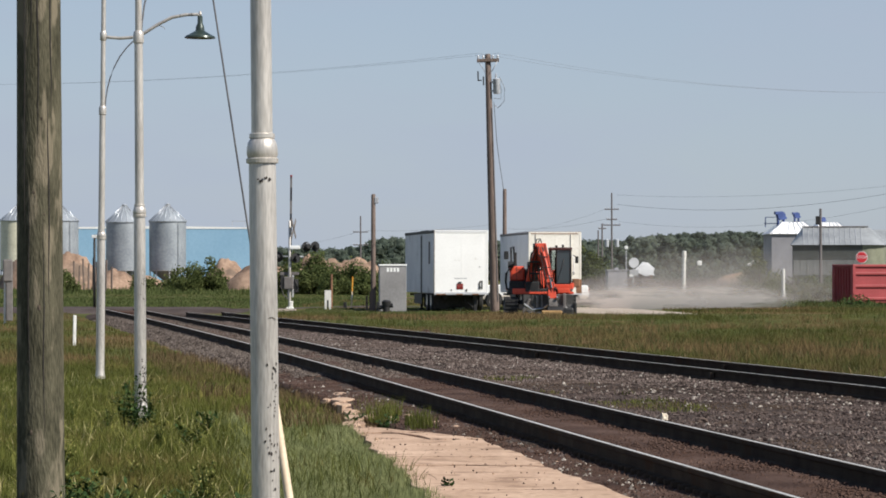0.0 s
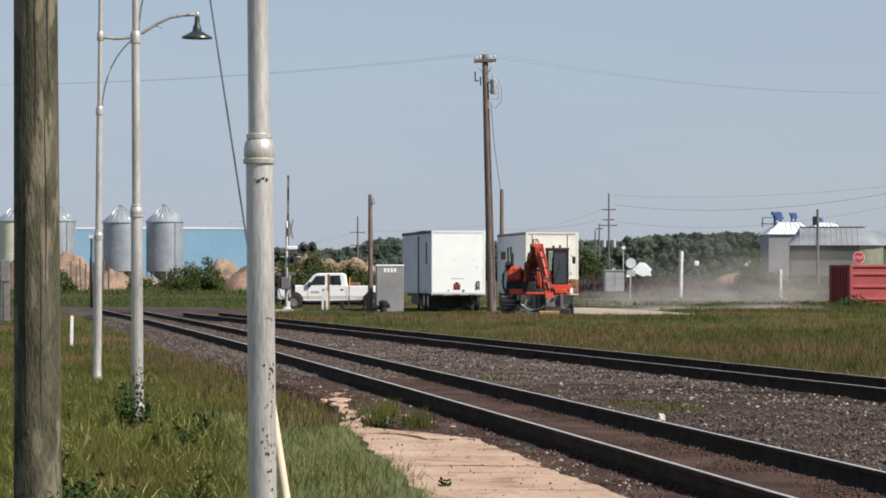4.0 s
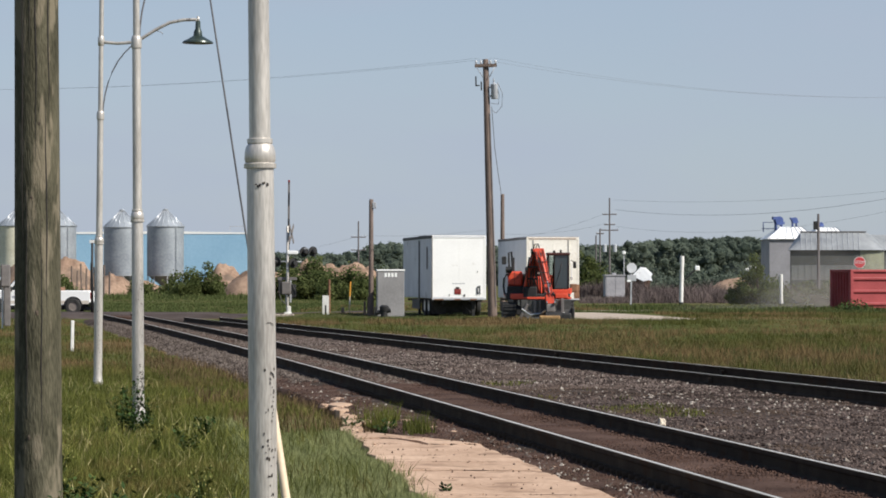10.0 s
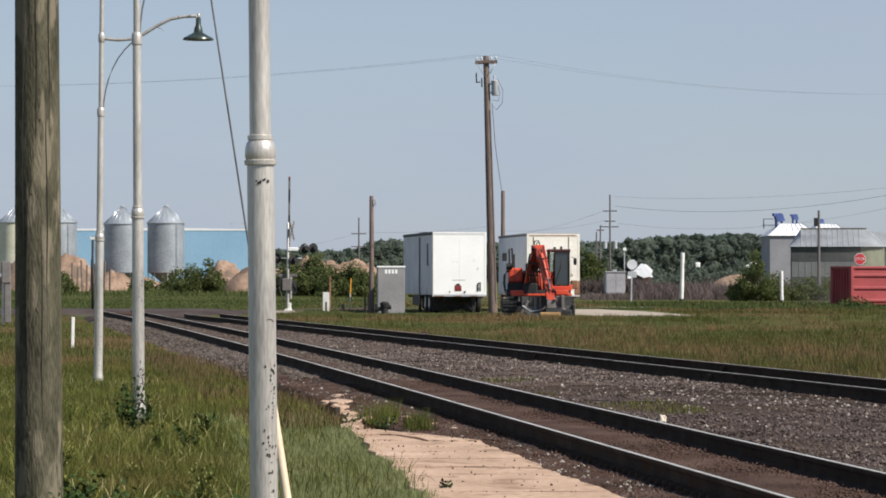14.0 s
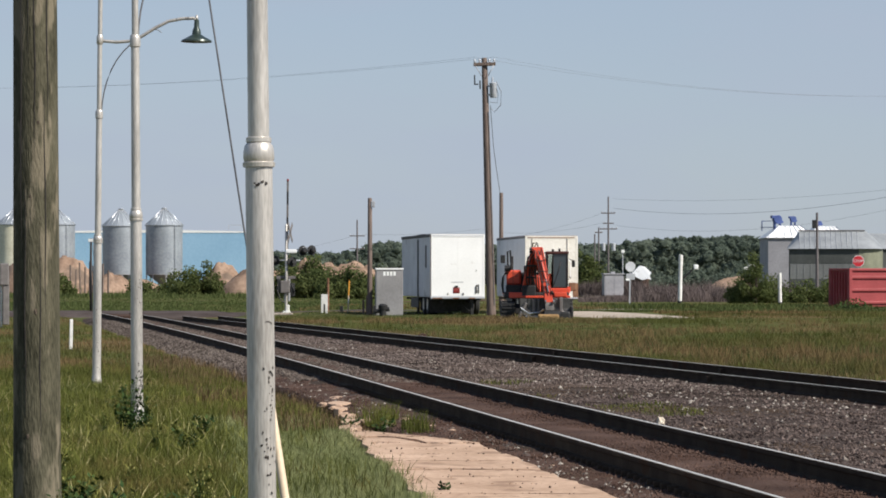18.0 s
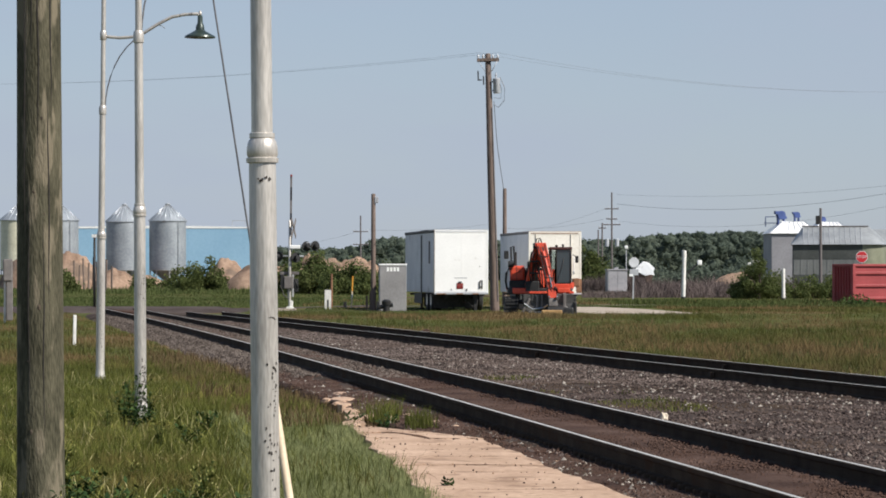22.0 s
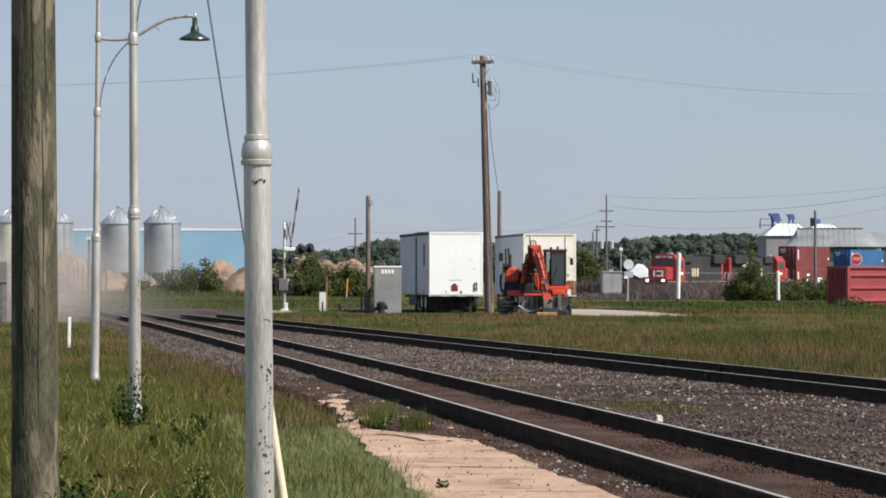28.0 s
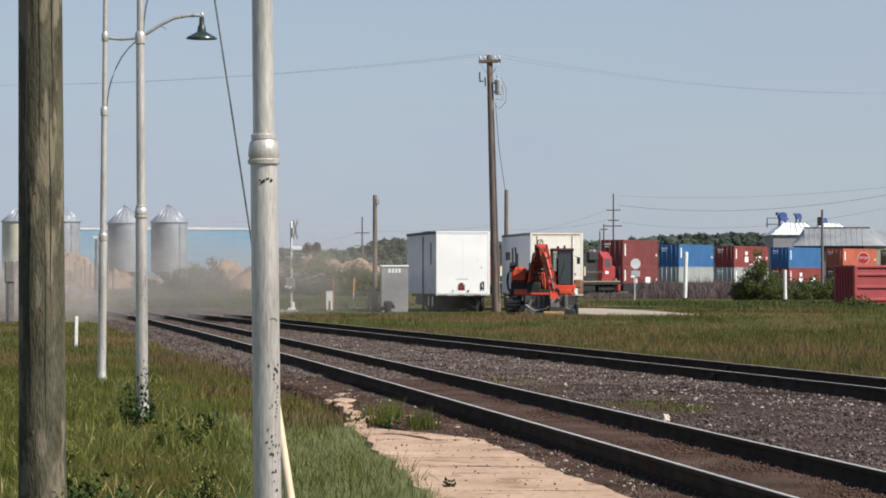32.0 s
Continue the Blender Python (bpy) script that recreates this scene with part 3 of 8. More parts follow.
for i in range(7):
    a, z, ln = (-0.35, 0.3, -0.55, 0.55, 0.1, -0.2, 0.7)[i], (0.9, 0.5, 2.2, 1.6, 2.9, 3.6, 3.2)[i], random.uniform(1.2, 2.6)
    pts = []
    for k in range(6):
        zz, aa = z + ln * k / 5, a + 0.03 * math.sin(k * 2 + i)
        rr = 0.19 - 0.0045 * zz + 0.0
        pts.append((rr * math.sin(aa), -rr * math.cos(aa), zz))
    tube(bm, pts, [0.001, 0.004, 0.006, 0.006, 0.004, 0.001], 5)
tagged(part("crack", bm, M["chip"], pole, "dark drying cracks"), kind="stuff")
for a, z, s_ in ((-0.1, 2.62, 0.022), (0.35, 2.45, 0.014), (0.1, 1.72, 0.026), (-0.4, 1.3, 0.012), (0.25, 3.2, 0.02), (-0.25, 0.75, 0.022), (0.5, 0.95, 0.014)):
    r = 0.19 - 0.0045 * z
    part("knot", made(blob, (r * math.sin(a) * 0.985, -r * math.cos(a) * 0.985, z), (s_ * 0.6, 0.006, s_), int(z * 10), 0.5, 2), M["bark"], pole)
guy = thing("guy_wire", Matrix.Identity(4), "steel guy wire with a pale yellow plastic guard", "guy wire")
GA, GB = Vector((-0.867, 17.2, -0.05)), Vector((-3.075, 21.8, 12.35))
part("cable", made(cyl, GA, GB, 0.0065, 0.0065, 8), M["wire"], guy)
part("guard", made(cyl, GA + (GB - GA) * 0.002, GA + (GB - GA) * 0.102, 0.03, 0.026, 12), M["guard"], guy, "pale yellow plastic guard tube")
part("anchor_eye", made(cyl, GA - (GB - GA) * 0.01, GA + (GB - GA) * 0.004, 0.015, 0.015, 8), M["rust"], guy)

# ---- stakes and the far mast near the crossing ----
def stake(name, x, y, h, w, material, label):
    s = part(name, boxes((-w / 2, -w / 2, -0.2, w / 2, w / 2, h), bevel=w * 0.15), material)
    s.matrix_basis = pose(x, y, ground_z(x, y), 0, 1.0, 12)
    return tagged(s, label, "stake")


stake("marker_stake", -9.862, 74, 0.816, 0.085, M["chalk"], "white painted wooden marker stake in the grass")

# ---- the yard: trailers, excavator, poles ----
def wheel(parent, x, y, z, r, w, axis="X", rim=None):
    """A wheel with tyre and rim, its axle along the given axis."""
    prof = [(r * 0.55, -w / 2), (r * 0.9, -w / 2), (r, -w * 0.32), (r, w * 0.32), (r * 0.9, w / 2), (r * 0.55, w / 2)]
    turn = Matrix.Rotation(math.pi / 2, 4, "Y") if axis == "X" else Matrix.Rotation(math.pi / 2, 4, "X")
    hub = new("wheel")
    hub.parent = parent
    hub.matrix_basis = Matrix.Translation((x, y, z)) @ turn
    part("tyre", made(lathe, prof, 26, caps=False), M["rubber"], hub)
    part("rim", made(lathe, [(r * 0.15, -w * 0.42), (r * 0.45, -w * 0.4), (r * 0.57, -w * 0.46), (r * 0.57, w * 0.46), (r * 0.45, w * 0.4), (r * 0.15, w * 0.42)], 20), rim or M["chrome"], hub)
    return hub


def trailer(name, m, length, body_mat, side_mat, label, rusty):
    """A box trailer, its rear at y = 0 and its body running back along +y; z = 0 on the ground."""
    t = thing(name, m, label, "trailer", "parked box trailers")
    w, z0, z1 = 2.55, 0.78, 3.76
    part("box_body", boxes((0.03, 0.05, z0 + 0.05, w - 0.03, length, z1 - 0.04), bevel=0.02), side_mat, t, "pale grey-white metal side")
    n = 8
    for k in range(n):
        y0 = 0.1 + (length - 0.15) * k / n
        y1 = 0.1 + (length - 0.15) * (k + 1) / n
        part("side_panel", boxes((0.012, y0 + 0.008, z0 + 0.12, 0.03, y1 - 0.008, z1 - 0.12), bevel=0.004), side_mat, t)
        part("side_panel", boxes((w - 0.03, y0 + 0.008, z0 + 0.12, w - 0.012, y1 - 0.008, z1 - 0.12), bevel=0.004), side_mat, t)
    part("roof_rail", boxes((0.0, 0.03, z1 - 0.11, 0.05, length, z1), (w - 0.05, 0.03, z1 - 0.11, w, length, z1), bevel=0.01), M["arm_dark"], t)
    part("roof", boxes((0.02, 0.02, z1 - 0.04, w - 0.02, length, z1 + 0.015), bevel=0.012), M["arm_dark"] if not rusty else M["rust"], t)
    frame_ = part("rear_frame", boxes((0, 0, z0, 0.09, 0.08, z1), (w - 0.09, 0, z0, w, 0.08, z1), (0.09, 0, z1 - 0.13, w - 0.09, 0.08, z1), (0.09, 0, z0, w - 0.09, 0.08, z0 + 0.14), bevel=0.008), body_mat, t)
    part("rear_door", boxes((0.095, 0.012, z0 + 0.145, w / 2 - 0.001, 0.05, z1 - 0.135), bevel=0.006), body_mat, t)
    part("rear_door", boxes((w / 2 + 0.001, 0.012, z0 + 0.145, w - 0.095, 0.05, z1 - 0.135), bevel=0.006), body_mat, t)
    part("sill", boxes((0.0, -0.02, z0 - 0.02, w, 0.06, z0 + 0.05), bevel=0.01), M["grey_steel"], t)
    # running gear
    part("chassis_rail", boxes((0.55, 0.2, z0 - 0.22, 0.68, length - 0.2, z0), (w - 0.68, 0.2, z0 - 0.22, w - 0.55, length - 0.2, z0)), M["black"], t)
    for k in range(int(length / 0.9)):
        part("cross_member", boxes((0.1, 0.4 + 0.9 * k, z0 - 0.1, w - 0.1, 0.5 + 0.9 * k, z0)), M["black"], t)
    # black panels added to stand in for the deep shade under the body
    part("mud_flap", boxes((0.12, 0.9, 0.1, 0.8, 0.93, z0)), M["rubber"], t)
    part("mud_flap", boxes((w - 0.95, 0.9, 0.1, w - 0.4, 0.93, z0)), M["rubber"], t)
    part("underframe_apron", boxes((0.8, 1.0, 0.2, w - 0.95, 1.04, z0)), M["rubber"], t)
    part("axle", made(cyl, (0.2, 1.5, 0.5), (w - 0.2, 1.5, 0.5), 0.07), M["black"], t)
    for x in (0.17, 0.42, w - 0.42, w - 0.17):
        wheel(t, x, 1.5, 0.5, 0.5, 0.22)
    part("axle", made(cyl, (0.2, 2.75, 0.5), (w - 0.2, 2.75, 0.5), 0.07), M["black"], t)
    for x in (0.17, 0.42, w - 0.42, w - 0.17):
        wheel(t, x, 2.75, 0.5, 0.5, 0.22)
    part("spring_hanger", boxes((0.5, 0.9, 0.45, 0.72, 3.4, z0 - 0.1), (w - 0.72, 0.9, 0.45, w - 0.5, 3.4, z0 - 0.1), bevel=0.03), M["black"], t)
    part("air_tank", made(cyl, (0.5, 4.2, 0.5), (w - 0.5, 4.2, 0.5), 0.16), M["black"], t)
    part("side_skirt", boxes((0.1, 4.6, 0.3, 0.16, length - 2.6, z0)), M["black"], t)
    for x0_, x1_ in ((0.06, 0.66), (w - 0.66, w - 0.06)):
        part("mud_flap", boxes((x0_, 3.4, 0.15, x1_, 3.43, z0 - 0.02)), M["black"], t)
    part("spare_wheel_carrier", boxes((0.62, 3.6, 0.12, w - 0.62, 3.75, z0 - 0.05), bevel=0.02), M["black"], t)
    part("cross_beam", boxes((0.3, 5.2, 0.15, w - 0.3, 5.3, z0 - 0.1), bevel=0.02), M["black"], t)
    for x in (0.5, w - 0.5):
        part("landing_leg", boxes((x - 0.06, length - 2.4, 0.03, x + 0.06, length - 2.28, z0), (x - 0.15, length - 2.5, 0.0, x + 0.15, length - 2.18, 0.04)), M["black"], t)
    return t, w, z0, z1


TZ = 0.18
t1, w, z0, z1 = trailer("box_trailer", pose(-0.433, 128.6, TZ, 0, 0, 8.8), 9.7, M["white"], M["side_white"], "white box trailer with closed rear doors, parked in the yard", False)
part("door_gap", boxes((-0.004, 3.9, z0 - 0.3, 0.016, 4.3, z1 - 0.2)), M["black"], t1, "dark door seam")
part("door_bar", boxes((-0.02, 1.35, 2.2, 0.012, 1.65, 3.25), bevel=0.01), M["arm_dark"], t1)
part("roof_edge", boxes((-0.012, 0.0, z1 - 0.13, 0.02, 9.7, z1 - 0.01), (-0.016, 1.7, z1 - 0.1, 0.0, 4.2, z1 + 0.03)), M["black"], t1, "dark weathered roof edge")
part("corner_cap", boxes((-0.01, -0.012, z0 + 0.02, 0.03, 0.02, z1 - 0.02)), M["arm_dark"], t1)
for zz in (z0 + 0.08, z1 - 0.06):
    part("edge_trim", boxes((0.06, -0.006, zz - 0.025, w - 0.06, 0.0, zz + 0.025)), M["side_white"], t1)
for xa, xb in ((0.1, 0.55), (1.05, 1.35), (1.8, 2.1)):
    part("sill_stain", boxes((xa, -0.024, z0 - 0.015, xb, -0.018, z0 + 0.03)), M["rust"], t1)
part("support_leg", boxes((1.93, 0.3, 0.0, 2.07, 0.44, z0), bevel=0.01), M["black"], t1)
part("support_brace", made(tube, [(1.5, 0.4, 0.5), (1.98, 0.36, 0.1)], 0.035, 6), M["black"], t1)
part("tail_plate", boxes((1.06, -0.008, 1.02, 1.37, 0.012, 1.28), bevel=0.004), surf("dark_red_plate", (0.12, 0.02, 0.02), (0.3, 0.05, 0.04), 8, 0.5), t1, "dark red tail plate")
part("tail_lamp", boxes((1.09, -0.02, 1.05, 1.18, -0.006, 1.14), (1.24, -0.02, 1.05, 1.33, -0.006, 1.14), bevel=0.003), M["signal_red"], t1)
part("plate_light", boxes((1.14, -0.03, 1.29, 1.29, 0.012, 1.36)), M["black"], t1)
part("lettering", boxes(*[(0.97 + 0.085 * k, 0.006, 1.5, 1.03 + 0.085 * k, 0.013, 1.55) for k in range(7)]), M["grey_steel"], t1)
part("latch", boxes((2.12, -0.03, 1.02, 2.17, 0.012, 1.36), (2.17, -0.03, 1.1, 2.27, 0.012, 1.13), (2.25, -0.025, 1.02, 2.28, 0.012, 1.42), (2.16, -0.03, 1.38, 2.28, 0.012, 1.41)), M["black"], t1, "dark door latch")
for row in ((1.5, -0.03, 0.93, 1.56, 0.012, 1.02), (0.8, -0.025, 0.95, 0.83, 0.012, 1.02), (2.14, -0.02, 2.05, 2.17, 0.012, 2.09)):
    part("hook", boxes(row), M["black"], t1)
t2, w, z0, z1 = trailer("box_trailer", pose(4.068, 132, TZ - 0.03, 0, 0, 7.6), 9.0, M["old_white"], M["side_white"], "aged white box trailer with rusty corners, behind the excavator", True)
part("rust_patch", boxes((2.3, -0.004, 0.76, 2.56, 0.06, 1.5)), M["rust"], t2, "rust on the rear corner")
part("rust_streak", boxes((0.1, -0.003, 3.66, 2.4, 0.02, 3.7)), M["rust"], t2)
part("marker_lamp", boxes((2.36, -0.03, 1.2, 2.46, 0.0, 1.4)), M["orange_marker"], t2)
part("hinge_bar", made(cyl, (2.05, -0.02, 0.95), (2.05, -0.02, 3.65), 0.02), M["old_white"], t2)
part("hinge_bar", made(cyl, (0.35, -0.02, 0.95), (0.35, -0.02, 3.65), 0.02), M["old_white"], t2)

# excavator with its boom folded, facing the railway
ex = thing("excavator", pose(4.122, 119.5, 0.09), "orange compact excavator with a folded boom, parked on grass", "excavator")
for x0, x1 in ((-1.5, -0.95), (0.95, 1.5)):
    bm = bmesh.new()
    prism(bm, [(-1.55, 0.28), (-1.35, 0.0), (1.35, 0.0), (1.6, 0.3), (1.55, 0.6), (1.3, 0.8), (-1.3, 0.8), (-1.52, 0.6)], x0, x1)
    bmesh.ops.rotate(bm, cent=(0, 0, 0), matrix=Matrix.Rotation(math.pi / 2, 3, "Z"), verts=bm.verts[:])
    bmesh.ops.scale(bm, vec=(-1, 1, 1), verts=bm.verts[:])
    tr = part("crawler_track", bm, M["rubber"], ex)
    shoes = [(x0 - 0.01, -1.3 + 0.2 * k, -0.02, x1 + 0.01, -1.2 + 0.2 * k, 0.02) for k in range(14)] + [(x0 - 0.01, -1.3 + 0.2 * k, 0.79, x1 + 0.01, -1.2 + 0.2 * k, 0.83) for k in range(14)] + [(x0 - 0.01, -1.6, 0.18 + 0.16 * k, x1 + 0.01, -1.54, 0.26 + 0.16 * k) for k in range(4)]
    tagged(part("track_shoe", boxes(*shoes), M["black"], tr), kind="stuff")
part("undercarriage", boxes((-0.95, -0.9, 0.25, 0.95, 0.9, 0.7), bevel=0.06), M["black"], ex)
bm = bmesh.new()
prism(bm, [(-2.0, 0.22), (-1.93, 0.22), (-1.84, 0.5), (-1.9, 0.95), (-1.98, 0.95), (-1.94, 0.55)], -0.72, 1.4)
bmesh.ops.rotate(bm, cent=(0, 0, 0), matrix=Matrix.Rotation(math.pi / 2, 3, "Z"), verts=bm.verts[:])
bmesh.ops.scale(bm, vec=(-1, 1, 1), verts=bm.verts[:])
part("dozer_blade", bm, surf("worn_blade_steel", (0.05, 0.047, 0.045), (0.13, 0.125, 0.12), 2, 0.6, 0.3, 0.3, spots=(0.05, 0.045, 0.04), spot_scale=2.6, spot_cut=0.55), ex, "worn grey steel dozer blade")
part("cab_step", boxes((0.75, -1.25, 1.0, 1.3, -0.95, 1.2), bevel=0.03), M["orange"], ex)
part("lift_ram", made(cyl, (-0.1, -0.9, 0.9), (0.2, -1.85, 0.5), 0.08), M["chrome"], ex)
part("boom_ram", made(cyl, (-0.55, -0.9, 1.3), (-0.3, -1.35, 2.5), 0.09), M["orange"], ex, "orange boom ram")
part("blade_arm", boxes((-0.5, -1.9, 0.3, -0.35, -0.7, 0.45), (1.15, -1.9, 0.3, 1.3, -0.7, 0.45), bevel=0.02), M["black"], ex)
part("swing_ring", made(cyl, (0, 0, 0.68), (0, 0, 0.95), 0.62, 0.62, 24), M["black"], ex)
part("deck", boxes((-1.35, -1.1, 0.95, 1.4, 1.6, 1.2), bevel=0.05), M["black"], ex)
part("counterweight", boxes((-1.4, 1.2, 1.0, 1.35, 1.85, 2.0), bevel=0.18), M["orange"], ex)
part("engine_cover", boxes((-1.28, -0.35, 1.52, -0.62, 1.25, 2.16), bevel=0.09), M["orange"], ex, "orange engine cover")
part("side_box", boxes((-1.32, -0.6, 1.15, -0.55, 1.1, 1.52), bevel=0.04), M["black"], ex)
part("engine_bay", boxes((-0.62, -0.2, 1.15, 0.3, 1.3, 2.05), bevel=0.06), M["black"], ex)
part("side_guard", made(tube, [(-1.2, -0.62, 1.16), (-1.4, -0.62, 1.2), (-1.45, -0.62, 1.5), (-1.42, -0.62, 1.85), (-1.32, -0.62, 2.02), (-1.2, -0.62, 2.02)], 0.045, 8), M["black"], ex, "bent black side guard")
part("side_panel", boxes((-1.41, -0.6, 1.2, -1.26, -0.52, 1.98), bevel=0.05), M["white"], ex, "white side panel")
part("handrail", made(tube, [(-1.2, -0.5, 2.15), (-1.22, -0.5, 2.95), (-1.1, -0.48, 3.0), (-1.05, -0.45, 2.15)], 0.04, 8), M["black"], ex)
part("mirror", boxes((-1.52, -0.62, 2.45, -1.32, -0.56, 2.8), bevel=0.03), M["black"], ex)
part("exhaust", made(cyl, (-1.0, 0.5, 2.1), (-1.0, 0.5, 2.75), 0.06), M["black"], ex)
part("hose_drum", made(cyl, (-1.35, -0.6, 2.22), (-1.1, -0.6, 2.22), 0.14), M["black"], ex)
C0, C1 = 0.45, 1.37
cab = part("cab", boxes((C0, -0.95, 1.2, C0 + 0.07, -0.87, 2.86), (C1 - 0.07, -0.95, 1.2, C1, -0.87, 2.86), (C0, 0.67, 1.2, C0 + 0.08, 0.75, 2.86), (C1 - 0.08, 0.67, 1.2, C1, 0.75, 2.86), (C0, -0.95, 1.2, C1, 0.75, 1.32), (C0 + 0.26, -0.93, 1.3, C0 + 0.3, -0.89, 2.8), bevel=0.02), M["black"], ex, "black cab frame")
part("cab_roof", boxes((C0 - 0.03, -1.0, 2.84, C1 + 0.03, 0.8, 2.96), bevel=0.04), surf("dark_red_roof_paint", (0.05, 0.016, 0.013), (0.1, 0.03, 0.025), 2, 0.6, bump=0.05), cab, "dark red cab roof")
clear = bpy.data.materials.new("clear_cab_glass")
clear.use_nodes = True
cn = clear.node_tree.nodes["Principled BSDF"]
cn.inputs["Base Color"].default_value = (0.5, 0.56, 0.56, 1)
cn.inputs["Roughness"].default_value, cn.inputs["Transmission Weight"].default_value, cn.inputs["IOR"].default_value = 0.03, 1.0, 1.05
pane = part("front_window", boxes((C0 + 0.07, -0.915, 1.42, C0 + 0.26, -0.905, 2.84)), clear, cab, "clear front window")
pane.visible_shadow = False
tinted = glass_dark("smoky_cab_glass", (0.038, 0.05, 0.056))
part("front_window", boxes((C0 + 0.3, -0.915, 1.42, C1 - 0.07, -0.905, 2.84)), tinted, cab, "smoky front window")
pane = part("rear_window", boxes((C0 + 0.08, 0.7, 1.9, C0 + 0.3, 0.71, 2.8)), clear, cab)
pane.visible_shadow = False
for xs in (C0 + 0.03, C1 - 0.04):
    part("side_window", boxes((xs, -0.86, 1.5, xs + 0.012, 0.66, 2.8)), M["cab_glass"], cab)
part("cab_skirt", boxes((C0 - 0.08, -0.99, 1.12, C1 + 0.06, -0.9, 1.38), (C1 - 0.06, -0.97, 1.2, C1 + 0.1, 0.6, 1.44), bevel=0.03), M["orange"], cab)
part("seat", boxes((0.68, -0.1, 1.3, 1.15, 0.35, 1.75), (0.7, 0.25, 1.7, 1.13, 0.42, 2.55), bevel=0.05), M["rubber"], cab)
part("rear_panel", boxes((C0 + 0.3, 0.69, 1.3, C1 - 0.08, 0.73, 2.84)), surf("grey_cab_lining", (0.26, 0.29, 0.3), (0.36, 0.39, 0.4), 2, 0.7, bump=0.05), cab)
part("lever", made(tube, [(0.62, -0.3, 1.3), (0.6, -0.4, 1.75), (0.66, -0.42, 1.95)], 0.03, 6), M["black"], cab)
part("lever", made(tube, [(1.2, -0.3, 1.3), (1.22, -0.4, 1.75), (1.16, -0.42, 1.95)], 0.03, 6), M["black"], cab)
part("wiper", made(tube, [(0.75, -0.93, 1.5), (0.95, -0.93, 2.1), (1.05, -0.93, 2.5)], 0.014, 5), M["black"], cab)
part("work_lamp", boxes((0.66, -1.0, 2.95, 0.77, -0.9, 3.05), bevel=0.02), M["black"], cab)
part("work_lamp", boxes((0.95, -1.0, 2.95, 1.04, -0.9, 3.08), bevel=0.02), M["black"], cab)
part("mirror", boxes((1.52, -1.0, 2.28, 1.66, -0.94, 2.58), bevel=0.04), M["black"], ex)
part("mirror_arm", made(tube, [(1.37, -0.96, 2.6), (1.44, -0.98, 2.62), (1.58, -0.98, 2.55)], 0.018, 6), M["black"], ex)
part("grab_rail", made(tube, [(1.38, -0.97, 2.62), (1.47, -1.0, 2.5), (1.45, -1.0, 1.85), (1.38, -0.97, 1.75)], 0.022, 6), M["white"], ex)
part("side_lamp", boxes((1.42, -0.8, 1.8, 1.5, -0.7, 1.92), bevel=0.02), M["black"], ex)
part("step_plate", boxes((1.4, -0.9, 1.25, 1.72, -0.5, 1.62), bevel=0.05), M["rust"], ex, "rusty brown step plate")


def slab_bar(a, b, wa, wb, thick):
    """A box-section arm from a to b."""
    a, b = Vector(a), Vector(b)
    bm = bmesh.new()
    d = (b - a).normalized()
    side = Vector((1, 0, 0))
    up = d.cross(side).normalized()
    vs = []
    for p, w_ in ((a, wa), (a.lerp(b, 0.5), (wa + wb) * 0.55), (b, wb)):
        for sx, su in ((-1, -1), (1, -1), (1, 1), (-1, 1)):
            vs.append(bm.verts.new(p + side * sx * thick / 2 + up * su * w_ / 2))
    for r in range(2):
        for k in range(4):
            bm.faces.new((vs[r * 4 + k], vs[r * 4 + (k + 1) % 4], vs[r * 4 + 4 + (k + 1) % 4], vs[r * 4 + 4 + k]))
    bm.faces.new(vs[:4][::-1])
    bm.faces.new(vs[8:])
    bmesh.ops.bevel(bm, geom=bm.edges[:], offset=0.015, segments=1, affect="EDGES")
    return bm


part("boom", slab_bar((-0.12, -0.45, 1.05), (-0.2, -0.7, 2.2), 0.62, 0.55, 0.34), M["orange"], ex)
part("swing_post", boxes((-0.5, -0.98, 1.15, 0.2, -0.62, 1.95), bevel=0.1), M["orange"], ex)
part("deck_plate", boxes((-1.15, -1.16, 0.96, 1.45, -1.1, 1.06), bevel=0.02), M["orange"], ex, "orange front deck plate")
part("valve_block", boxes((-0.52, -0.75, 1.9, -0.2, -0.4, 2.35), bevel=0.05), M["black"], ex)
# hydraulic hoses, bundled thickly to stand in for shade on the boom foot
for i in range(7):
    xx = -0.46 + 0.1 * i
    part("hose", made(tube, [(xx, -1.0, 1.2), (xx - 0.04, -1.08, 1.7), (xx * 0.7 - 0.05, -1.12, 2.2), (xx * 0.5, -1.45, 2.75)], 0.03, 6), M["black"], ex)
part("boom", slab_bar((-0.2, -0.7, 2.1), (-0.04, -1.45, 3.0), 0.55, 0.4, 0.4), M["orange"], ex)
part("boom_casting", boxes((-0.55, -1.02, 0.98, 0.24, -0.5, 1.18), bevel=0.06), M["orange"], ex)
part("turret_panel", boxes((-1.18, -1.12, 0.98, -0.5, -0.95, 1.2), bevel=0.04), M["orange"], ex, "orange lower body panel")
part("engine_grille", boxes(*[(-1.24 + 0.075 * k, -0.625, 1.2, -1.2 + 0.075 * k, -0.6, 1.5) for k in range(9)]), M["black"], ex)
part("cover_seam", boxes((-0.98, -0.358, 1.56, -0.965, -0.348, 2.12)), M["black"], ex)
part("lifting_eye", made(tube, [(-0.1, -1.5, 3.12), (-0.04, -1.52, 3.26), (0.05, -1.52, 3.24), (0.06, -1.5, 3.1)], 0.022, 6), M["black"], ex)
for xx in (-0.26, 0.2):
    part("pivot_pin", made(cyl, (xx - 0.05, -1.62, 3.0), (xx + 0.05, -1.62, 3.0), 0.12), M["black"], ex)
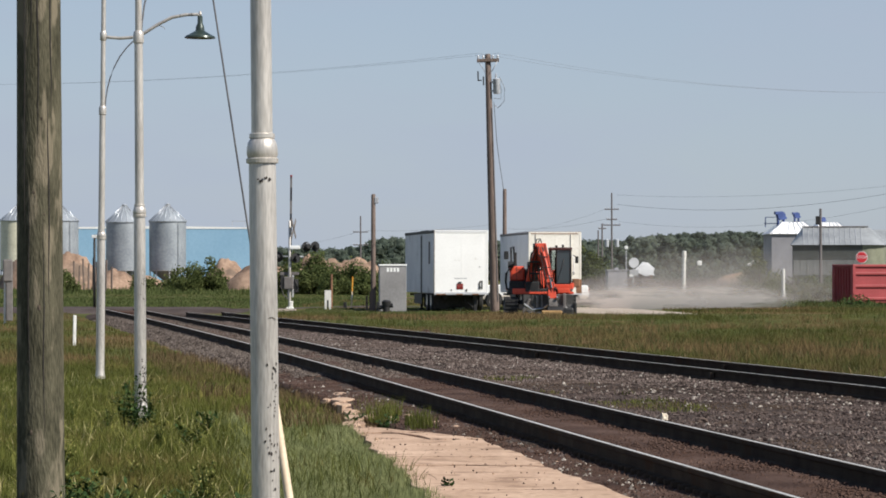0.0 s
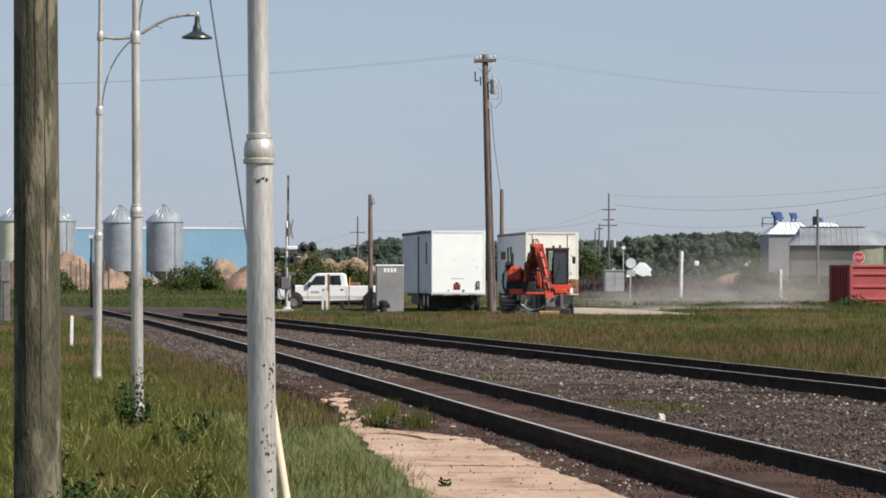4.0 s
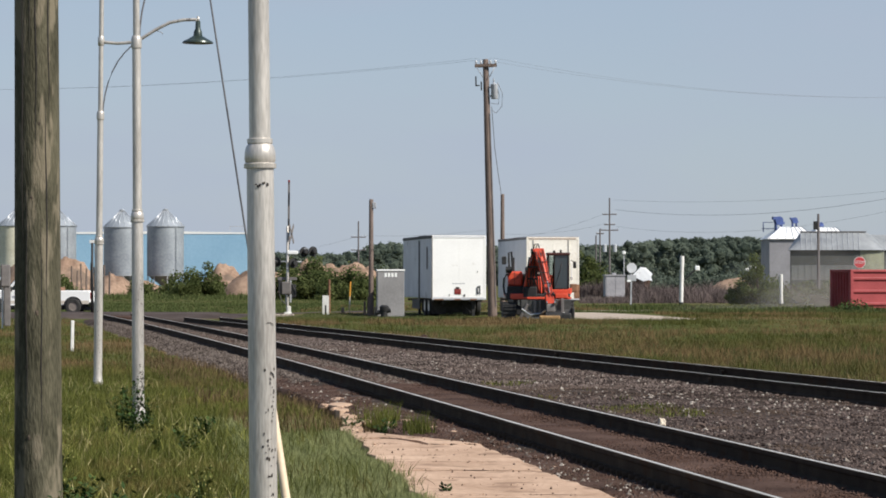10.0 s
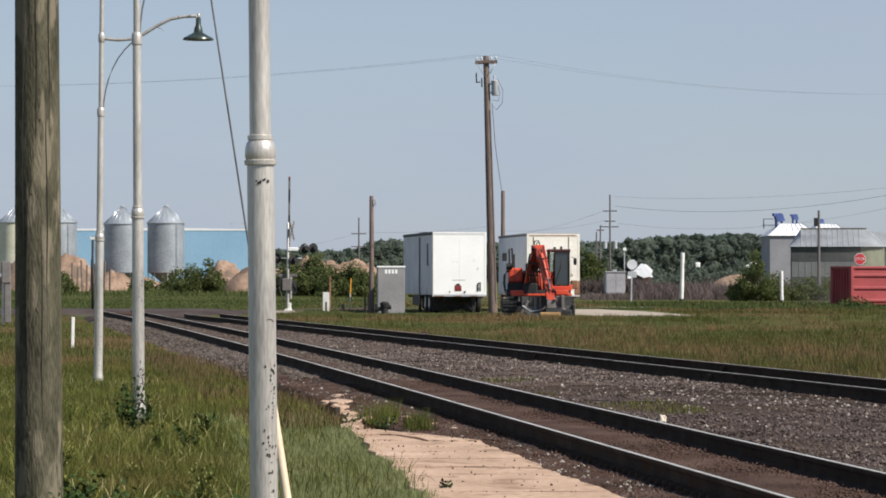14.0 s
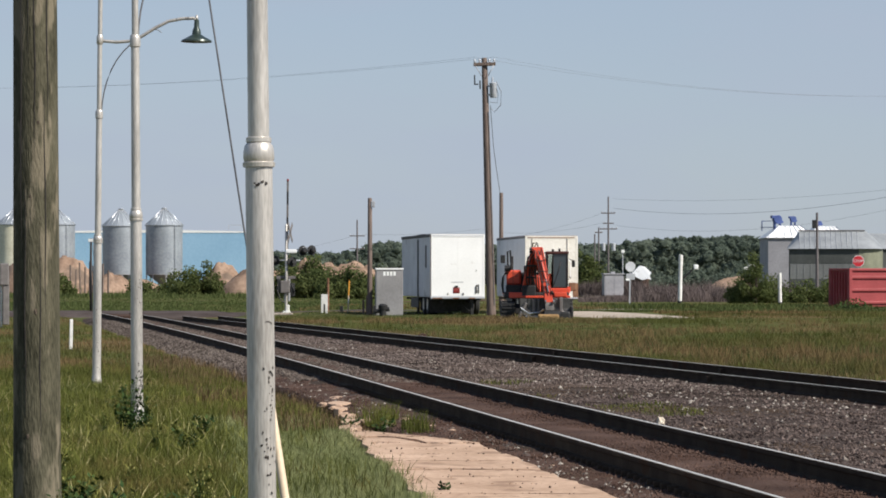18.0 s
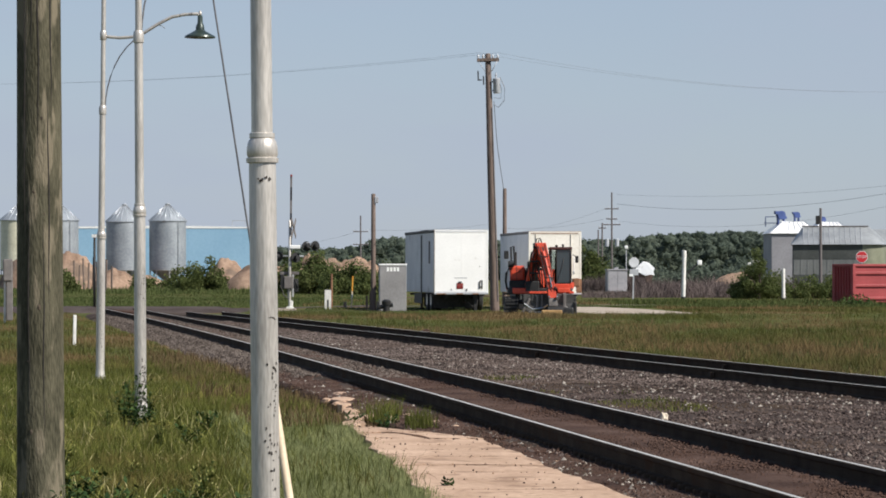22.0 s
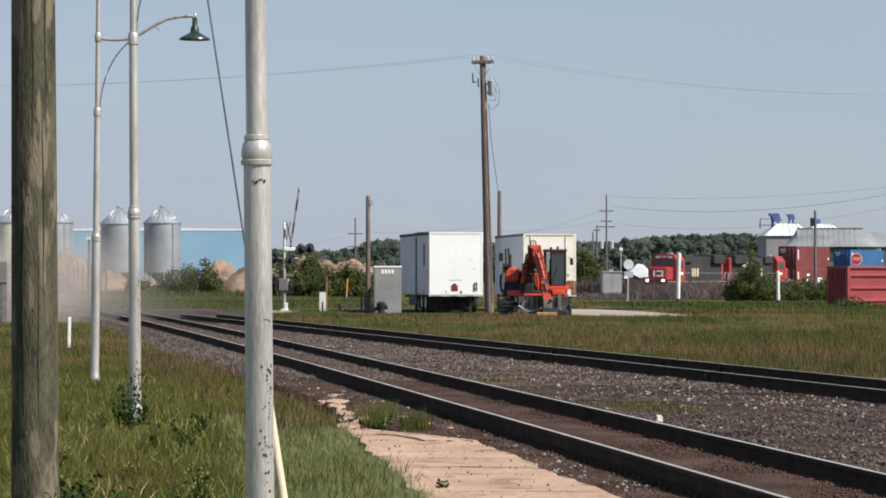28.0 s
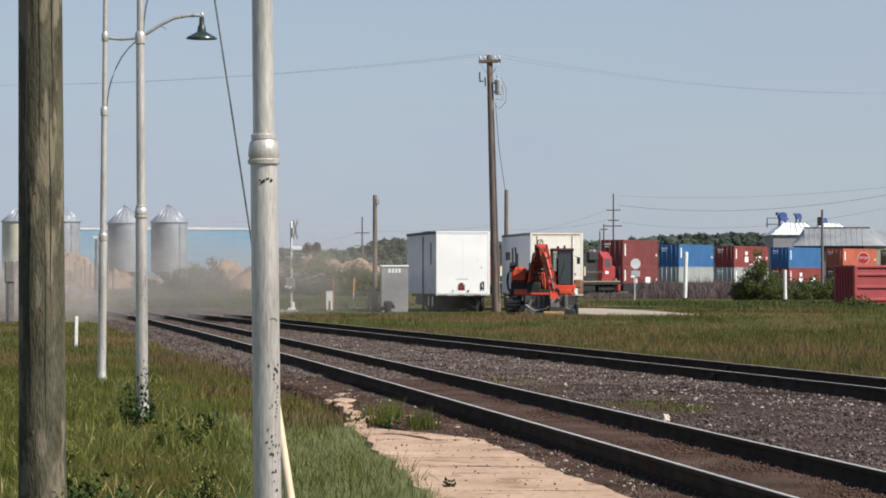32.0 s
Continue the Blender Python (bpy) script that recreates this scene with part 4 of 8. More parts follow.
part("stick", slab_bar((0.05, -1.6, 3.08), (0.42, -2.05, 1.25), 0.46, 0.3, 0.35), M["orange"], ex, "orange dipper stick")
for dx in (-0.18, 0.18):
    part("stick_plate", slab_bar((0.03 + dx, -1.62, 3.05), (0.17 + dx, -1.8, 2.4), 0.52, 0.34, 0.06), M["orange"], ex)
part("bucket_link", slab_bar((0.4, -2.05, 1.45), (0.5, -2.2, 0.75), 0.34, 0.34, 0.34), M["orange"], ex)
part("bucket_link", slab_bar((0.5, -2.2, 0.8), (0.52, -2.25, 0.42), 0.3, 0.3, 0.36), M["arm_dark"], ex)
for dx in (-0.17, 0.17):
    part("link_pin", made(cyl, (0.43 + dx, -2.28, 1.2), (0.49 + dx, -2.28, 1.2), 0.08, 0.08, 12), M["black"], ex)
    part("link_pin", made(cyl, (0.49 + dx, -2.42, 0.82), (0.55 + dx, -2.42, 0.82), 0.07, 0.07, 12), M["chrome"], ex)
part("ram", made(cyl, (0.1, -1.98, 2.75), (0.36, -2.26, 1.75), 0.075), M["orange"], ex, "orange bucket ram")
for dx in (-0.13, 0.02, 0.15):
    part("hose", made(tube, [(0.04 + dx, -1.9, 3.0), (0.14 + dx, -2.1, 2.55), (0.28 + dx, -2.3, 1.9), (0.38 + dx, -2.36, 1.45), (0.44 + dx, -2.3, 1.0)], 0.018, 6), M["black"], ex)
for k in range(3):
    part("hose_clamp", boxes((-0.19, -0.06, -0.02, 0.19, 0.0, 0.02), bevel=0.006), M["black"], ex, at=pose(0.14 + 0.1 * k, -2.08 - 0.1 * k, 2.55 - 0.45 * k))
part("ram_rod", made(cyl, (0.36, -2.26, 1.75), (0.46, -2.3, 1.25), 0.035), M["chrome"], ex)
part("boom_ram_rod", made(cyl, (-0.44, -1.28, 2.2), (-0.36, -1.45, 2.75), 0.04), M["chrome"], ex)
for i in range(4):
    dx = -0.4 + 0.13 * i
    part("hose", made(tube, [(dx, -1.05, 1.4 + 0.08 * i), (dx - 0.05, -1.4, 2.0), (dx, -1.5, 2.6), (dx + 0.22, -1.82, 2.95), (dx + 0.33, -1.95, 2.6)], 0.024, 6), M["black"], ex)
part("hose", made(tube, [(0.24, -1.8, 2.8), (0.34, -1.95, 2.2), (0.48, -2.15, 1.5), (0.6, -2.2, 1.0)], 0.03, 6), M["black"], ex)
part("hose", made(tube, [(-0.2, -1.0, 2.8), (-0.15, -1.35, 3.3), (0.0, -1.7, 3.32), (0.14, -1.9, 2.8)], 0.025, 6), M["black"], ex)
for row in ((-0.46, -1.52, 2.3, 0.06, -1.42, 2.38), (-0.46, -1.4, 1.8, 0.0, -1.3, 1.88)):
    part("hose_clamp", boxes(row, bevel=0.01), M["black"], ex)
part("pivot_bracket", boxes((-0.62, -1.15, 0.95, -0.02, -0.4, 1.5), bevel=0.05), M["black"], ex)
bm = bmesh.new()
prism(bm, [(-2.5, 0.02), (-1.95, 0.05), (-1.9, 0.35), (-2.1, 0.5), (-2.4, 0.42), (-2.62, 0.2)], 0.3, 0.95)
bmesh.ops.rotate(bm, cent=(0, 0, 0), matrix=Matrix.Rotation(math.pi / 2, 3, "Z"), verts=bm.verts[:])
bmesh.ops.scale(bm, vec=(-1, 1, 1), verts=bm.verts[:])
part("bucket", bm, M["black"], ex)
part("blade_wing", boxes((-0.06, -0.16, -0.36, 0.06, 0.16, 0.36), bevel=0.04), M["arm_dark"], ex, at=pose(-0.62, -1.92, 0.45, 0, 28, 0))
part("blade_wing", boxes((1.4, -2.06, 0.1, 1.54, -1.75, 0.62), bevel=0.05), M["black"], ex)
part("blade_edge", boxes((-0.5, -2.03, 0.14, 1.42, -1.98, 0.22), bevel=0.015), M["chrome"], ex, "bright worn cutting edge")
part("blade_lamp", made(cyl, (1.1, -2.12, 0.36), (1.1, -2.04, 0.36), 0.06, 0.06, 12), M["chalk"], ex)
part("link_ear", boxes((0.02, -2.12, 0.3, 0.1, -1.9, 0.92), bevel=0.02), M["arm_dark"], ex)
for row in ((-0.2, -2.04, 0.25, -0.08, -1.9, 0.9), (0.95, -2.06, 0.3, 1.08, -1.9, 1.0)):
    part("blade_rib", boxes(row, bevel=0.02), M["arm_dark"], ex)
part("blade_foot", boxes((0.85, -2.3, 0.0, 1.4, -1.9, 0.4), bevel=0.08), M["black"], ex)
part("tow_chain", made(tube, [(-0.7, -2.06, 0.55), (-0.35, -2.12, 0.3), (0.1, -2.12, 0.36), (0.3, -2.3, 0.5)], 0.04, 6), M["chrome"], ex)
tan_edge = surf("worn_ochre_wood", (0.26, 0.15, 0.06), (0.45, 0.28, 0.12), 4, 0.85, bump=0.3)
part("block", boxes((0.02, -2.66, 0.0, 0.9, -2.2, 0.28), bevel=0.05), tan_edge, ex, "worn ochre wooden block under the bucket")
part("tool_coupler", boxes((0.86, -1.85, 0.3, 1.15, -1.6, 0.95), bevel=0.03), M["arm_dark"], ex)
part("blade_bracket", boxes((-0.7, -1.95, 0.1, -0.4, -1.6, 0.5), bevel=0.03), M["arm_dark"], ex)

# tall wooden pole with a transformer between the trailers
PX, PY = 2.34, 126.0
up = thing("utility_pole", pose(PX, PY, 0.15, 0, -1.55, 0), "tall brown wooden utility pole with a transformer", "utility pole")
part("shaft", made(lathe, [(0.215, -0.3), (0.2, 1.0), (0.165, 7.0), (0.13, 11.72), (0.1, 11.78)], 20), M["brown_wood"], up)
for dy in (-0.17, 0.17):
    part("crossarm", boxes((-0.5, dy - 0.05, 11.42, 0.5, dy + 0.05, 11.55), bevel=0.01), M["brown_wood"], up)
part("arm_brace", made(tube, [(-0.42, -0.2, 11.42), (-0.15, -0.2, 10.95)], 0.02, 6), M["grey_steel"], up)
part("arm_brace", made(tube, [(0.42, -0.2, 11.42), (0.15, -0.2, 10.95)], 0.02, 6), M["grey_steel"], up)
for x in (-0.44, -0.22, 0.22, 0.44):
    part("insulator", made(lathe, [(0.02, 11.55), (0.06, 11.58), (0.035, 11.62), (0.06, 11.65), (0.03, 11.72)], 12, (x, -0.17, 0)), M["insulator"], up)
tf = part("transformer", made(lathe, [(0.14, 9.95), (0.16, 9.98), (0.16, 10.55), (0.17, 10.57), (0.17, 10.62), (0.06, 10.66)], 20, (0.36, -0.12, 0)), M["insulator"], up, "pale grey transformer can")
part("bushing", made(lathe, [(0.03, 10.62), (0.05, 10.68), (0.03, 10.72), (0.05, 10.76), (0.02, 10.9)], 10, (0.34, -0.15, 0)), M["insulator"], tf)
part("bracket", boxes((0.1, -0.16, 10.05, 0.25, -0.06, 10.12), (0.1, -0.16, 10.45, 0.25, -0.06, 10.52)), M["grey_steel"], up)
part("fuse_cutout", boxes((-0.5, -0.2, 10.55, -0.44, -0.12, 11.0), (-0.5, -0.2, 10.55, -0.3, -0.14, 10.6), (-0.26, -0.2, 10.35, -0.2, -0.12, 10.75), bevel=0.01), M["black"], up)
part("jumper", made(tube, [(0.5, -0.17, 10.7), (0.72, -0.2, 10.2), (0.68, -0.2, 9.6), (0.4, -0.2, 9.3), (0.22, -0.2, 9.45)], 0.016, 6), M["wire"], up)
part("jumper", made(tube, [(0.44, -0.17, 10.6), (0.58, -0.2, 10.1), (0.52, -0.2, 9.7), (0.2, -0.2, 9.75)], 0.014, 6), M["wire"], up)
part("down_lead", made(tube, [(0.12, -0.14, 9.3), (0.14, -0.15, 5.0), (0.15, -0.18, 0.5)], 0.018, 6), M["wire"], up)
p2 = thing("utility_pole", pose(3.321, 150, ground_z(3.3, 150)), "short dark wooden pole behind the trailers", "utility pole")
part("shaft", made(lathe, [(0.14, -0.3), (0.12, 3.0), (0.1, 6.3), (0.08, 6.35)], 14), M["brown_wood"], p2)
part("stay", made(tube, [(-0.05, -0.1, 6.2), (-0.22, -5.0, 6.5), (-0.47, -11.0, 7.1), (-0.75, -17.0, 8.05), (-1.02, -23.8, 9.6)], 0.014, 6), M["wire"], p2)

# pole with a small lamp box, cabinets and markers by the trailers
p3 = thing("light_pole", pose(-3.34, 132, 0.12), "dark wooden pole with a small box lamp on top", "light pole")
part("shaft", made(lathe, [(0.13, -0.3), (0.115, 2.5), (0.1, 5.55), (0.07, 5.6)], 14), M["brown_wood"], p3)
part("lamp_box", boxes((0.06, -0.12, 5.15, 0.24, 0.1, 5.45), (0.02, -0.06, 5.25, 0.08, 0.04, 5.32), bevel=0.02), M["grey_steel"], p3)
cabn = thing("equipment_cabinet", pose(-2.36, 128.4, 0.16, 0, 0, 4) @ Matrix.Diagonal((0.97, 0.96, 1.1, 1)), "grey ribbed metal equipment cabinet", "cabinet")
warm_grey = surf("warm_grey_cabinet_paint", (0.22, 0.212, 0.21), (0.31, 0.3, 0.298), 1.2, 0.6, bump=0.06, fine=10)
part("body", boxes((-0.64, -0.5, 0.0, 0.64, 0.6, 1.95), bevel=0.02), warm_grey, cabn)
part("roof_lip", boxes((-0.67, -0.53, 1.93, 0.67, 0.63, 2.0), bevel=0.01), M["white"], cabn)
for k in range(9):
    part("rib", boxes((-0.58 + 0.14 * k, -0.506, 0.06, -0.53 + 0.14 * k, -0.498, 1.62)), warm_grey, cabn)
part("lettering", boxes(*[(-0.3 + 0.16 * k, -0.507, 1.68, -0.19 + 0.16 * k, -0.499, 1.85) for k in range(4)]), M["white"], cabn)
part("roof_lamp", boxes((0.45, -0.45, 1.8, 0.6, -0.35, 1.95), bevel=0.02), M["white"], cabn)
va = thing("pipe_valve", pose(-2.6, 126.2, 0.15), "small black valve standpipe beside the cabinet", "valve")
part("body", made(lathe, [(0.16, -0.1), (0.16, 0.3), (0.2, 0.32), (0.22, 0.5), (0.12, 0.58)], 16), M["black"], va)
part("outlet", made(cyl, (-0.35, 0, 0.22), (0.3, 0, 0.34), 0.1), M["black"], va)
part("bracket", boxes((-0.45, -0.05, -0.1, -0.32, 0.05, 0.5), bevel=0.02), M["black"], va)
for px in (648.5, 655):
    st = part("post", boxes((-0.05, -0.05, -0.2, 0.05, 0.05, 0.75 if px < 650 else 0.95), bevel=0.01), M["brown_wood"])
    st.name = "short_post"
    st.matrix_basis = pose((px - 784) / 4900 * 133, 133, 0.1)
    tagged(st, "short weathered wooden post beside a pole", "post", "short posts by the pole")
hs = thing("gate_post_pair", pose(-5.676, 136, 0.0), "pale grey double marker post with a dark slot", "marker post")
part("panel", boxes((-0.16, -0.03, 0.25, 0.16, 0.03, 1.1), (-0.16, -0.03, -0.2, -0.06, 0.03, 0.3), (0.06, -0.03, -0.2, 0.16, 0.03, 0.3), bevel=0.01), M["chalk"], hs)
part("slot", boxes((-0.04, -0.034, 0.25, 0.04, 0.034, 0.62)), M["black"], hs)
rs = thing("warning_marker", pose(-4.657, 140, 0.02, 0, 2.5, 0), "orange and white plastic warning marker post", "marker post")
part("stake", boxes((-0.03, -0.02, -0.2, 0.03, 0.02, 1.0), bevel=0.008), M["guard"], rs)
part("band", boxes((-0.032, -0.022, 0.62, 0.032, 0.022, 0.85), bevel=0.008), M["chalk"], rs)
part("sleeve", boxes((-0.03, -0.022, 1.0, 0.03, 0.022, 1.75), bevel=0.008), M["orange_marker"], rs)
rp = tagged(part("rusty_pipe", made(cyl, (0, 0, -0.2), (0, 0, 1.9), 0.06), M["rust"]), "rusty steel pipe standing by the road", "pipe")
rp.matrix_basis = pose(-5.738, 142, 0.0)
rp = tagged(part("stub_post", boxes((-0.08, -0.08, -0.2, 0.08, 0.08, 0.45), bevel=0.02), M["black"]), "short dark wooden stub by the road", "post")
rp.matrix_basis = pose(-5.007, 141, 0.02)

# pale concrete apron in front of the crossing signal
tagged(part("concrete_apron", boxes((-8.5, 134.2, -0.1, -7.2, 135.6, 0.2), bevel=0.03), M["gravel"]), "pale concrete apron beside the level crossing", "apron", kind="structure")

# ---- the distance on the left: grain bins, blue hall, sand heaps ----
LOW = -0.35


def grain_bin(x, y, r, eave, apex, bottom, wall_mat, label):
    b = thing("grain_bin", pose(x, y, LOW), label, "grain bin", "grain bins on legs")
    rows = 8
    for k in range(rows):
        za, zb = bottom + (eave - bottom) * k / rows, bottom + (eave - bottom) * (k + 1) / rows
        prof = []
        for j in range(9):
            prof.append((r + 0.008 * (j % 2), za + (zb - za) * j / 8))
        part("wall_ring", made(lathe, prof, 36), wall_mat, b)
    roof = part("cone_roof", made(lathe, [(r + 0.12, eave - 0.08), (r + 0.14, eave), (0.35, apex - 0.25), (0.33, apex - 0.1), (0.12, apex)], 36), M["galv"], b)
    for k in range(18):
        a = k * math.tau / 18 + 0.1
        c, s = math.cos(a), math.sin(a)
        part("roof_rib", made(cyl, ((r + 0.12) * c, (r + 0.12) * s, eave + 0.04), (0.35 * c, 0.35 * s, apex - 0.2), 0.045, 0.04, 6), M["galv_roof"], roof)
    part("cap", made(lathe, [(0.4, apex - 0.15), (0.42, apex - 0.05), (0.12, apex + 0.15)], 14), M["galv_roof"], b)
    part("hopper", made(lathe, [(0.3, 0.9), (0.35, 1.0), (r * 0.97, bottom)], 30), M["galv"], b)
    for k in range(8):
        a = k * math.tau / 8 + 0.2
        part("leg", made(cyl, (r * 0.95 * math.cos(a), r * 0.95 * math.sin(a), 0), (r * 0.95 * math.cos(a), r * 0.95 * math.sin(a), bottom + 0.2), 0.09), M["grey_steel"], b)
    part("leg_ring", made(lathe, [(r * 0.93, bottom - 0.1), (r * 1.0, bottom - 0.08), (r * 1.0, bottom + 0.1), (r * 0.93, bottom + 0.1)], 30), M["grey_steel"], b)
    part("ladder", boxes((-0.25 + 0.6 * r, -r * 0.83, 0.3, -0.2 + 0.6 * r, -r * 0.8, eave), (0.2 + 0.6 * r, -r * 0.83, 0.3, 0.25 + 0.6 * r, -r * 0.8, eave)), M["galv"], b)
    return b


E_, A_, B_ = 9.95, 12.55, 2.75
grain_bin(-40.833, 410, 2.719, E_, A_, B_, M["galv"], "galvanised grain bin with a cone roof, standing on legs")
grain_bin(-47.359, 411, 2.719, E_ - 0.1, A_ - 0.05, B_, M["galv"], "galvanised grain bin with a cone roof, standing on legs")
grain_bin(-56.814, 410, 2.761, E_ + 0.1, A_, B_, M["galv"], "galvanised grain bin half hidden by the near pole")
grain_bin(-62.839, 410, 2.761, E_ + 0.1, A_, B_, M["cream"], "cream coated grain bin with a cone roof")

hall = thing("storage_hall", pose(-47.412, 480, LOW), "long sky blue storage hall with a white roof edge", "hall")
x0, x1 = -17.143, 15.869
part("wall", boxes((x0, 0.0, 0.0, x1, 30, 10.0), bevel=0.03), M["blue_wall"], hall)
bm = bmesh.new()
prism(bm, [(x0 - 0.1, 10.0), (x1 + 0.1, 10.0), (x1 + 0.1, 10.2), (0.5 * (x0 + x1), 10.5), (x0 - 0.1, 10.3)], -0.06, 30.5)
part("roof", bm, M["white"], hall, "white sheet roof")
for k in range(17):
    xk = x0 + (x1 - x0) * (k + 0.5) / 17
    part("wall_seam", boxes((xk - 0.03, -0.008, 0.1, xk + 0.03, 0.02, 9.95)), M["blue_wall"], hall)
part("roof_rail", boxes((x1 - 5.2, 1, 10.5, x1 - 5.1, 1.1, 11.4), (x1 - 3.0, 1, 10.5, x1 - 2.9, 1.1, 11.4), (x1 - 5.2, 1, 11.3, x1 - 2.9, 1.1, 11.4)), M["grey_steel"], hall)


def heap(x, y, rx, ry, h, seed, material, label):
    vs, fs = [(0, 0, h)], []
    rings, seg = 14, 40
    for i in range(1, rings + 1):
        k = i / rings
        for j in range(seg):
            a = j * math.tau / seg
            wob = 1 + 0.22 * noise.noise(Vector((math.cos(a) * 1.3, math.sin(a) * 1.3, seed)))
            z = h * max(0.0, (1 - k ** 1.9)) ** 1.0 * (1 + 0.22 * noise.noise(Vector((math.cos(a) * k * 3, math.sin(a) * k * 3, seed + 5))) + 0.13 * noise.noise(Vector((math.cos(a) * k * 7, math.sin(a) * k * 7, seed))) + 0.05 * noise.noise(Vector((math.cos(a) * k * 19, math.sin(a) * k * 19, seed)))) - (0.3 if i == rings else 0)
            vs.append((rx * k * wob * math.cos(a), ry * k * wob * math.sin(a), z))
    for j in range(seg):
        fs.append((0, 1 + j, 1 + (j + 1) % seg))
        for i in range(rings - 1):
            a, b = 1 + i * seg + j, 1 + i * seg + (j + 1) % seg
            fs.append((a, a + seg, b + seg, b))
    ob = raw("sandpile", vs, fs, material, smooth=True)
    ob.matrix_basis = pose(x, y, LOW)
    return tagged(ob, label, "sand heap", "heaps of sand and soil")


for px, w, top, yy, sd in ((60, 70, 447, 402, 11), (128, 78, 452, 398, 1), (203, 46, 478, 396, 2), (400, 52, 460, 400, 3), (462, 74, 468, 390, 4), (553, 62, 455, 420, 5), (595, 70, 462, 424, 7), (634, 74, 460, 425, 6), (515, 40, 464, 415, 8), (250, 60, 489, 402, 12)):
    heap((px - 784) / 4900 * yy, yy, w / 4900 * yy, 6, 2.29 + (484 - top) / 4900 * yy, sd, M["sand"], "heap of pale pinkish sand")

# thin mast by the lane, seen behind the posts
ms = thing("signal_mast", pose(-17.643, 140, 0), "thin dark steel mast with a white cap", "mast")
part("shaft", made(lathe, [(0.07, -0.2), (0.06, 3.9)], 10), M["black"], ms)
part("cap", boxes((-0.14, -0.06, 3.72, 0.2, 0.06, 3.88), bevel=0.02), M["chalk"], ms)
part("conduit", made(tube, [(0.12, 0, 3.6), (0.16, 0, 2.5), (0.12, 0, 0)], 0.025, 6), M["grey_steel"], ms)


# ---- crossing signals ----
def round_signal(parent, x, z, facing, lit=False):
    u = new("flasher")
    u.parent = parent
    u.matrix_basis = pose(x, 0, z, 0, 0, facing)
    part("backing_disc", made(lathe, [(0.25, -0.015), (0.255, 0.0), (0.25, 0.015)], 24), M["black"], u, at=Matrix.Rotation(math.pi / 2, 4, "X"))
    part("housing", made(lathe, [(0.07, 0.02), (0.13, 0.04), (0.14, 0.18), (0.09, 0.24)], 18), M["black"], u, at=Matrix.Rotation(-math.pi / 2, 4, "X"))
    part("lens", made(lathe, [(0.1, 0.0), (0.1, 0.03)], 18), M["signal_red"], u, at=Matrix.Rotation(math.pi / 2, 4, "X"))
    part("hood", made(lathe, [(0.11, 0.02), (0.115, 0.02), (0.115, 0.26), (0.11, 0.26)], 18), M["black"], u, at=Matrix.Rotation(math.pi / 2, 4, "X"))
    return u


def crossing_signal(m, label):
    g = thing("crossing_signal", m, label, "crossing signal", "level crossing signals")
    part("mast", made(lathe, [(0.065, -0.2), (0.06, 4.35), (0.03, 4.4)], 14), M["lamp_paint"], g)
    part("foundation", boxes((-0.16, -0.2, -0.2, 0.2, 0.2, 0.12), (-0.02, -0.12, 0.1, 0.16, 0.12, 0.42), bevel=0.03), M["chalk"], g)
    for ang in (45, -45):
        part("crossbuck_board", boxes((-0.62, -0.012, -0.1, 0.62, 0.012, 0.1), bevel=0.005), M["arm_dark"], g, at=pose(0.2, -0.06, 4.0, 0, 0, 79) @ pose(0, 0, 0, 0, ang, 0))
    part("lamp_arm", made(tube, [(-0.7, 0, 2.62), (0.7, 0, 2.62)], 0.03, 8), M["grey_steel"], g)
    part("bell_box", boxes((-0.02, -0.1, 2.98, 0.52, 0.1, 3.16), bevel=0.03), M["white"], g, "white bell bracket box")
    part("lamp_arm", made(tube, [(0.4, 0, 3.08), (0.9, 0, 3.28), (1.25, 0, 3.2)], 0.025, 8), M["grey_steel"], g)
    round_signal(g, 0.82, 3.1, 215)
    round_signal(g, 1.26, 3.12, 215)
    round_signal(g, -0.55, 2.6, 150)
    round_signal(g, 0.3, 2.55, 30)
    part("gate_machine", boxes((-0.28, -0.2, 1.0, 0.18, 0.25, 1.62), bevel=0.04), M["arm_dark"], g, "weathered grey gate machine box")
    part("junction_box", boxes((-0.45, -0.15, 1.05, -0.28, 0.1, 1.7), bevel=0.03), M["black"], g)
    part("junction_box", boxes((0.2, -0.12, 0.85, 0.42, 0.1, 1.5), bevel=0.03), M["black"], g)
    part("cable_loop", made(tube, [(-0.3, -0.1, 1.6), (-0.45, -0.15, 1.2), (-0.3, -0.1, 0.7), (-0.05, -0.1, 0.5)], 0.03, 6), M["black"], g)
    part("cable_loop", made(tube, [(0.25, -0.1, 1.5), (0.42, -0.15, 1.1), (0.3, -0.1, 0.8)], 0.03, 6), M["black"], g)
    part("brace_bar", boxes((-0.5, 0.1, 1.7, 0.45, 0.16, 1.85), bevel=0.02), M["arm_dark"], g)
    return g


gate = crossing_signal(pose(-7.605, 137, 0.15), "level crossing signal with flashing lamps and a gate arm")
arm = new("gate_arm")
arm.parent = gate
for k in range(8):
    part("stripe", boxes((-0.05, -0.025, 0.2 + 0.64 * k, 0.05, 0.025, 0.2 + 0.64 * (k + 1)), bevel=0.006), M["arm_dark"] if k % 2 else M["black"], arm)
part("counterweight", boxes((-0.14, 0.1, -0.75, -0.04, 0.22, 0.35), (0.06, 0.1, -0.75, 0.16, 0.22, 0.35), bevel=0.03), M["grey_steel"], arm)
part("arm_lamp", boxes((-0.05, -0.08, 2.3, 0.05, 0.08, 2.42), (-0.05, -0.08, 5.2, 0.05, 0.08, 5.32), bevel=0.02), M["signal_red"], arm)
arm.matrix_basis = pose(0.02, 0.22, 1.35)

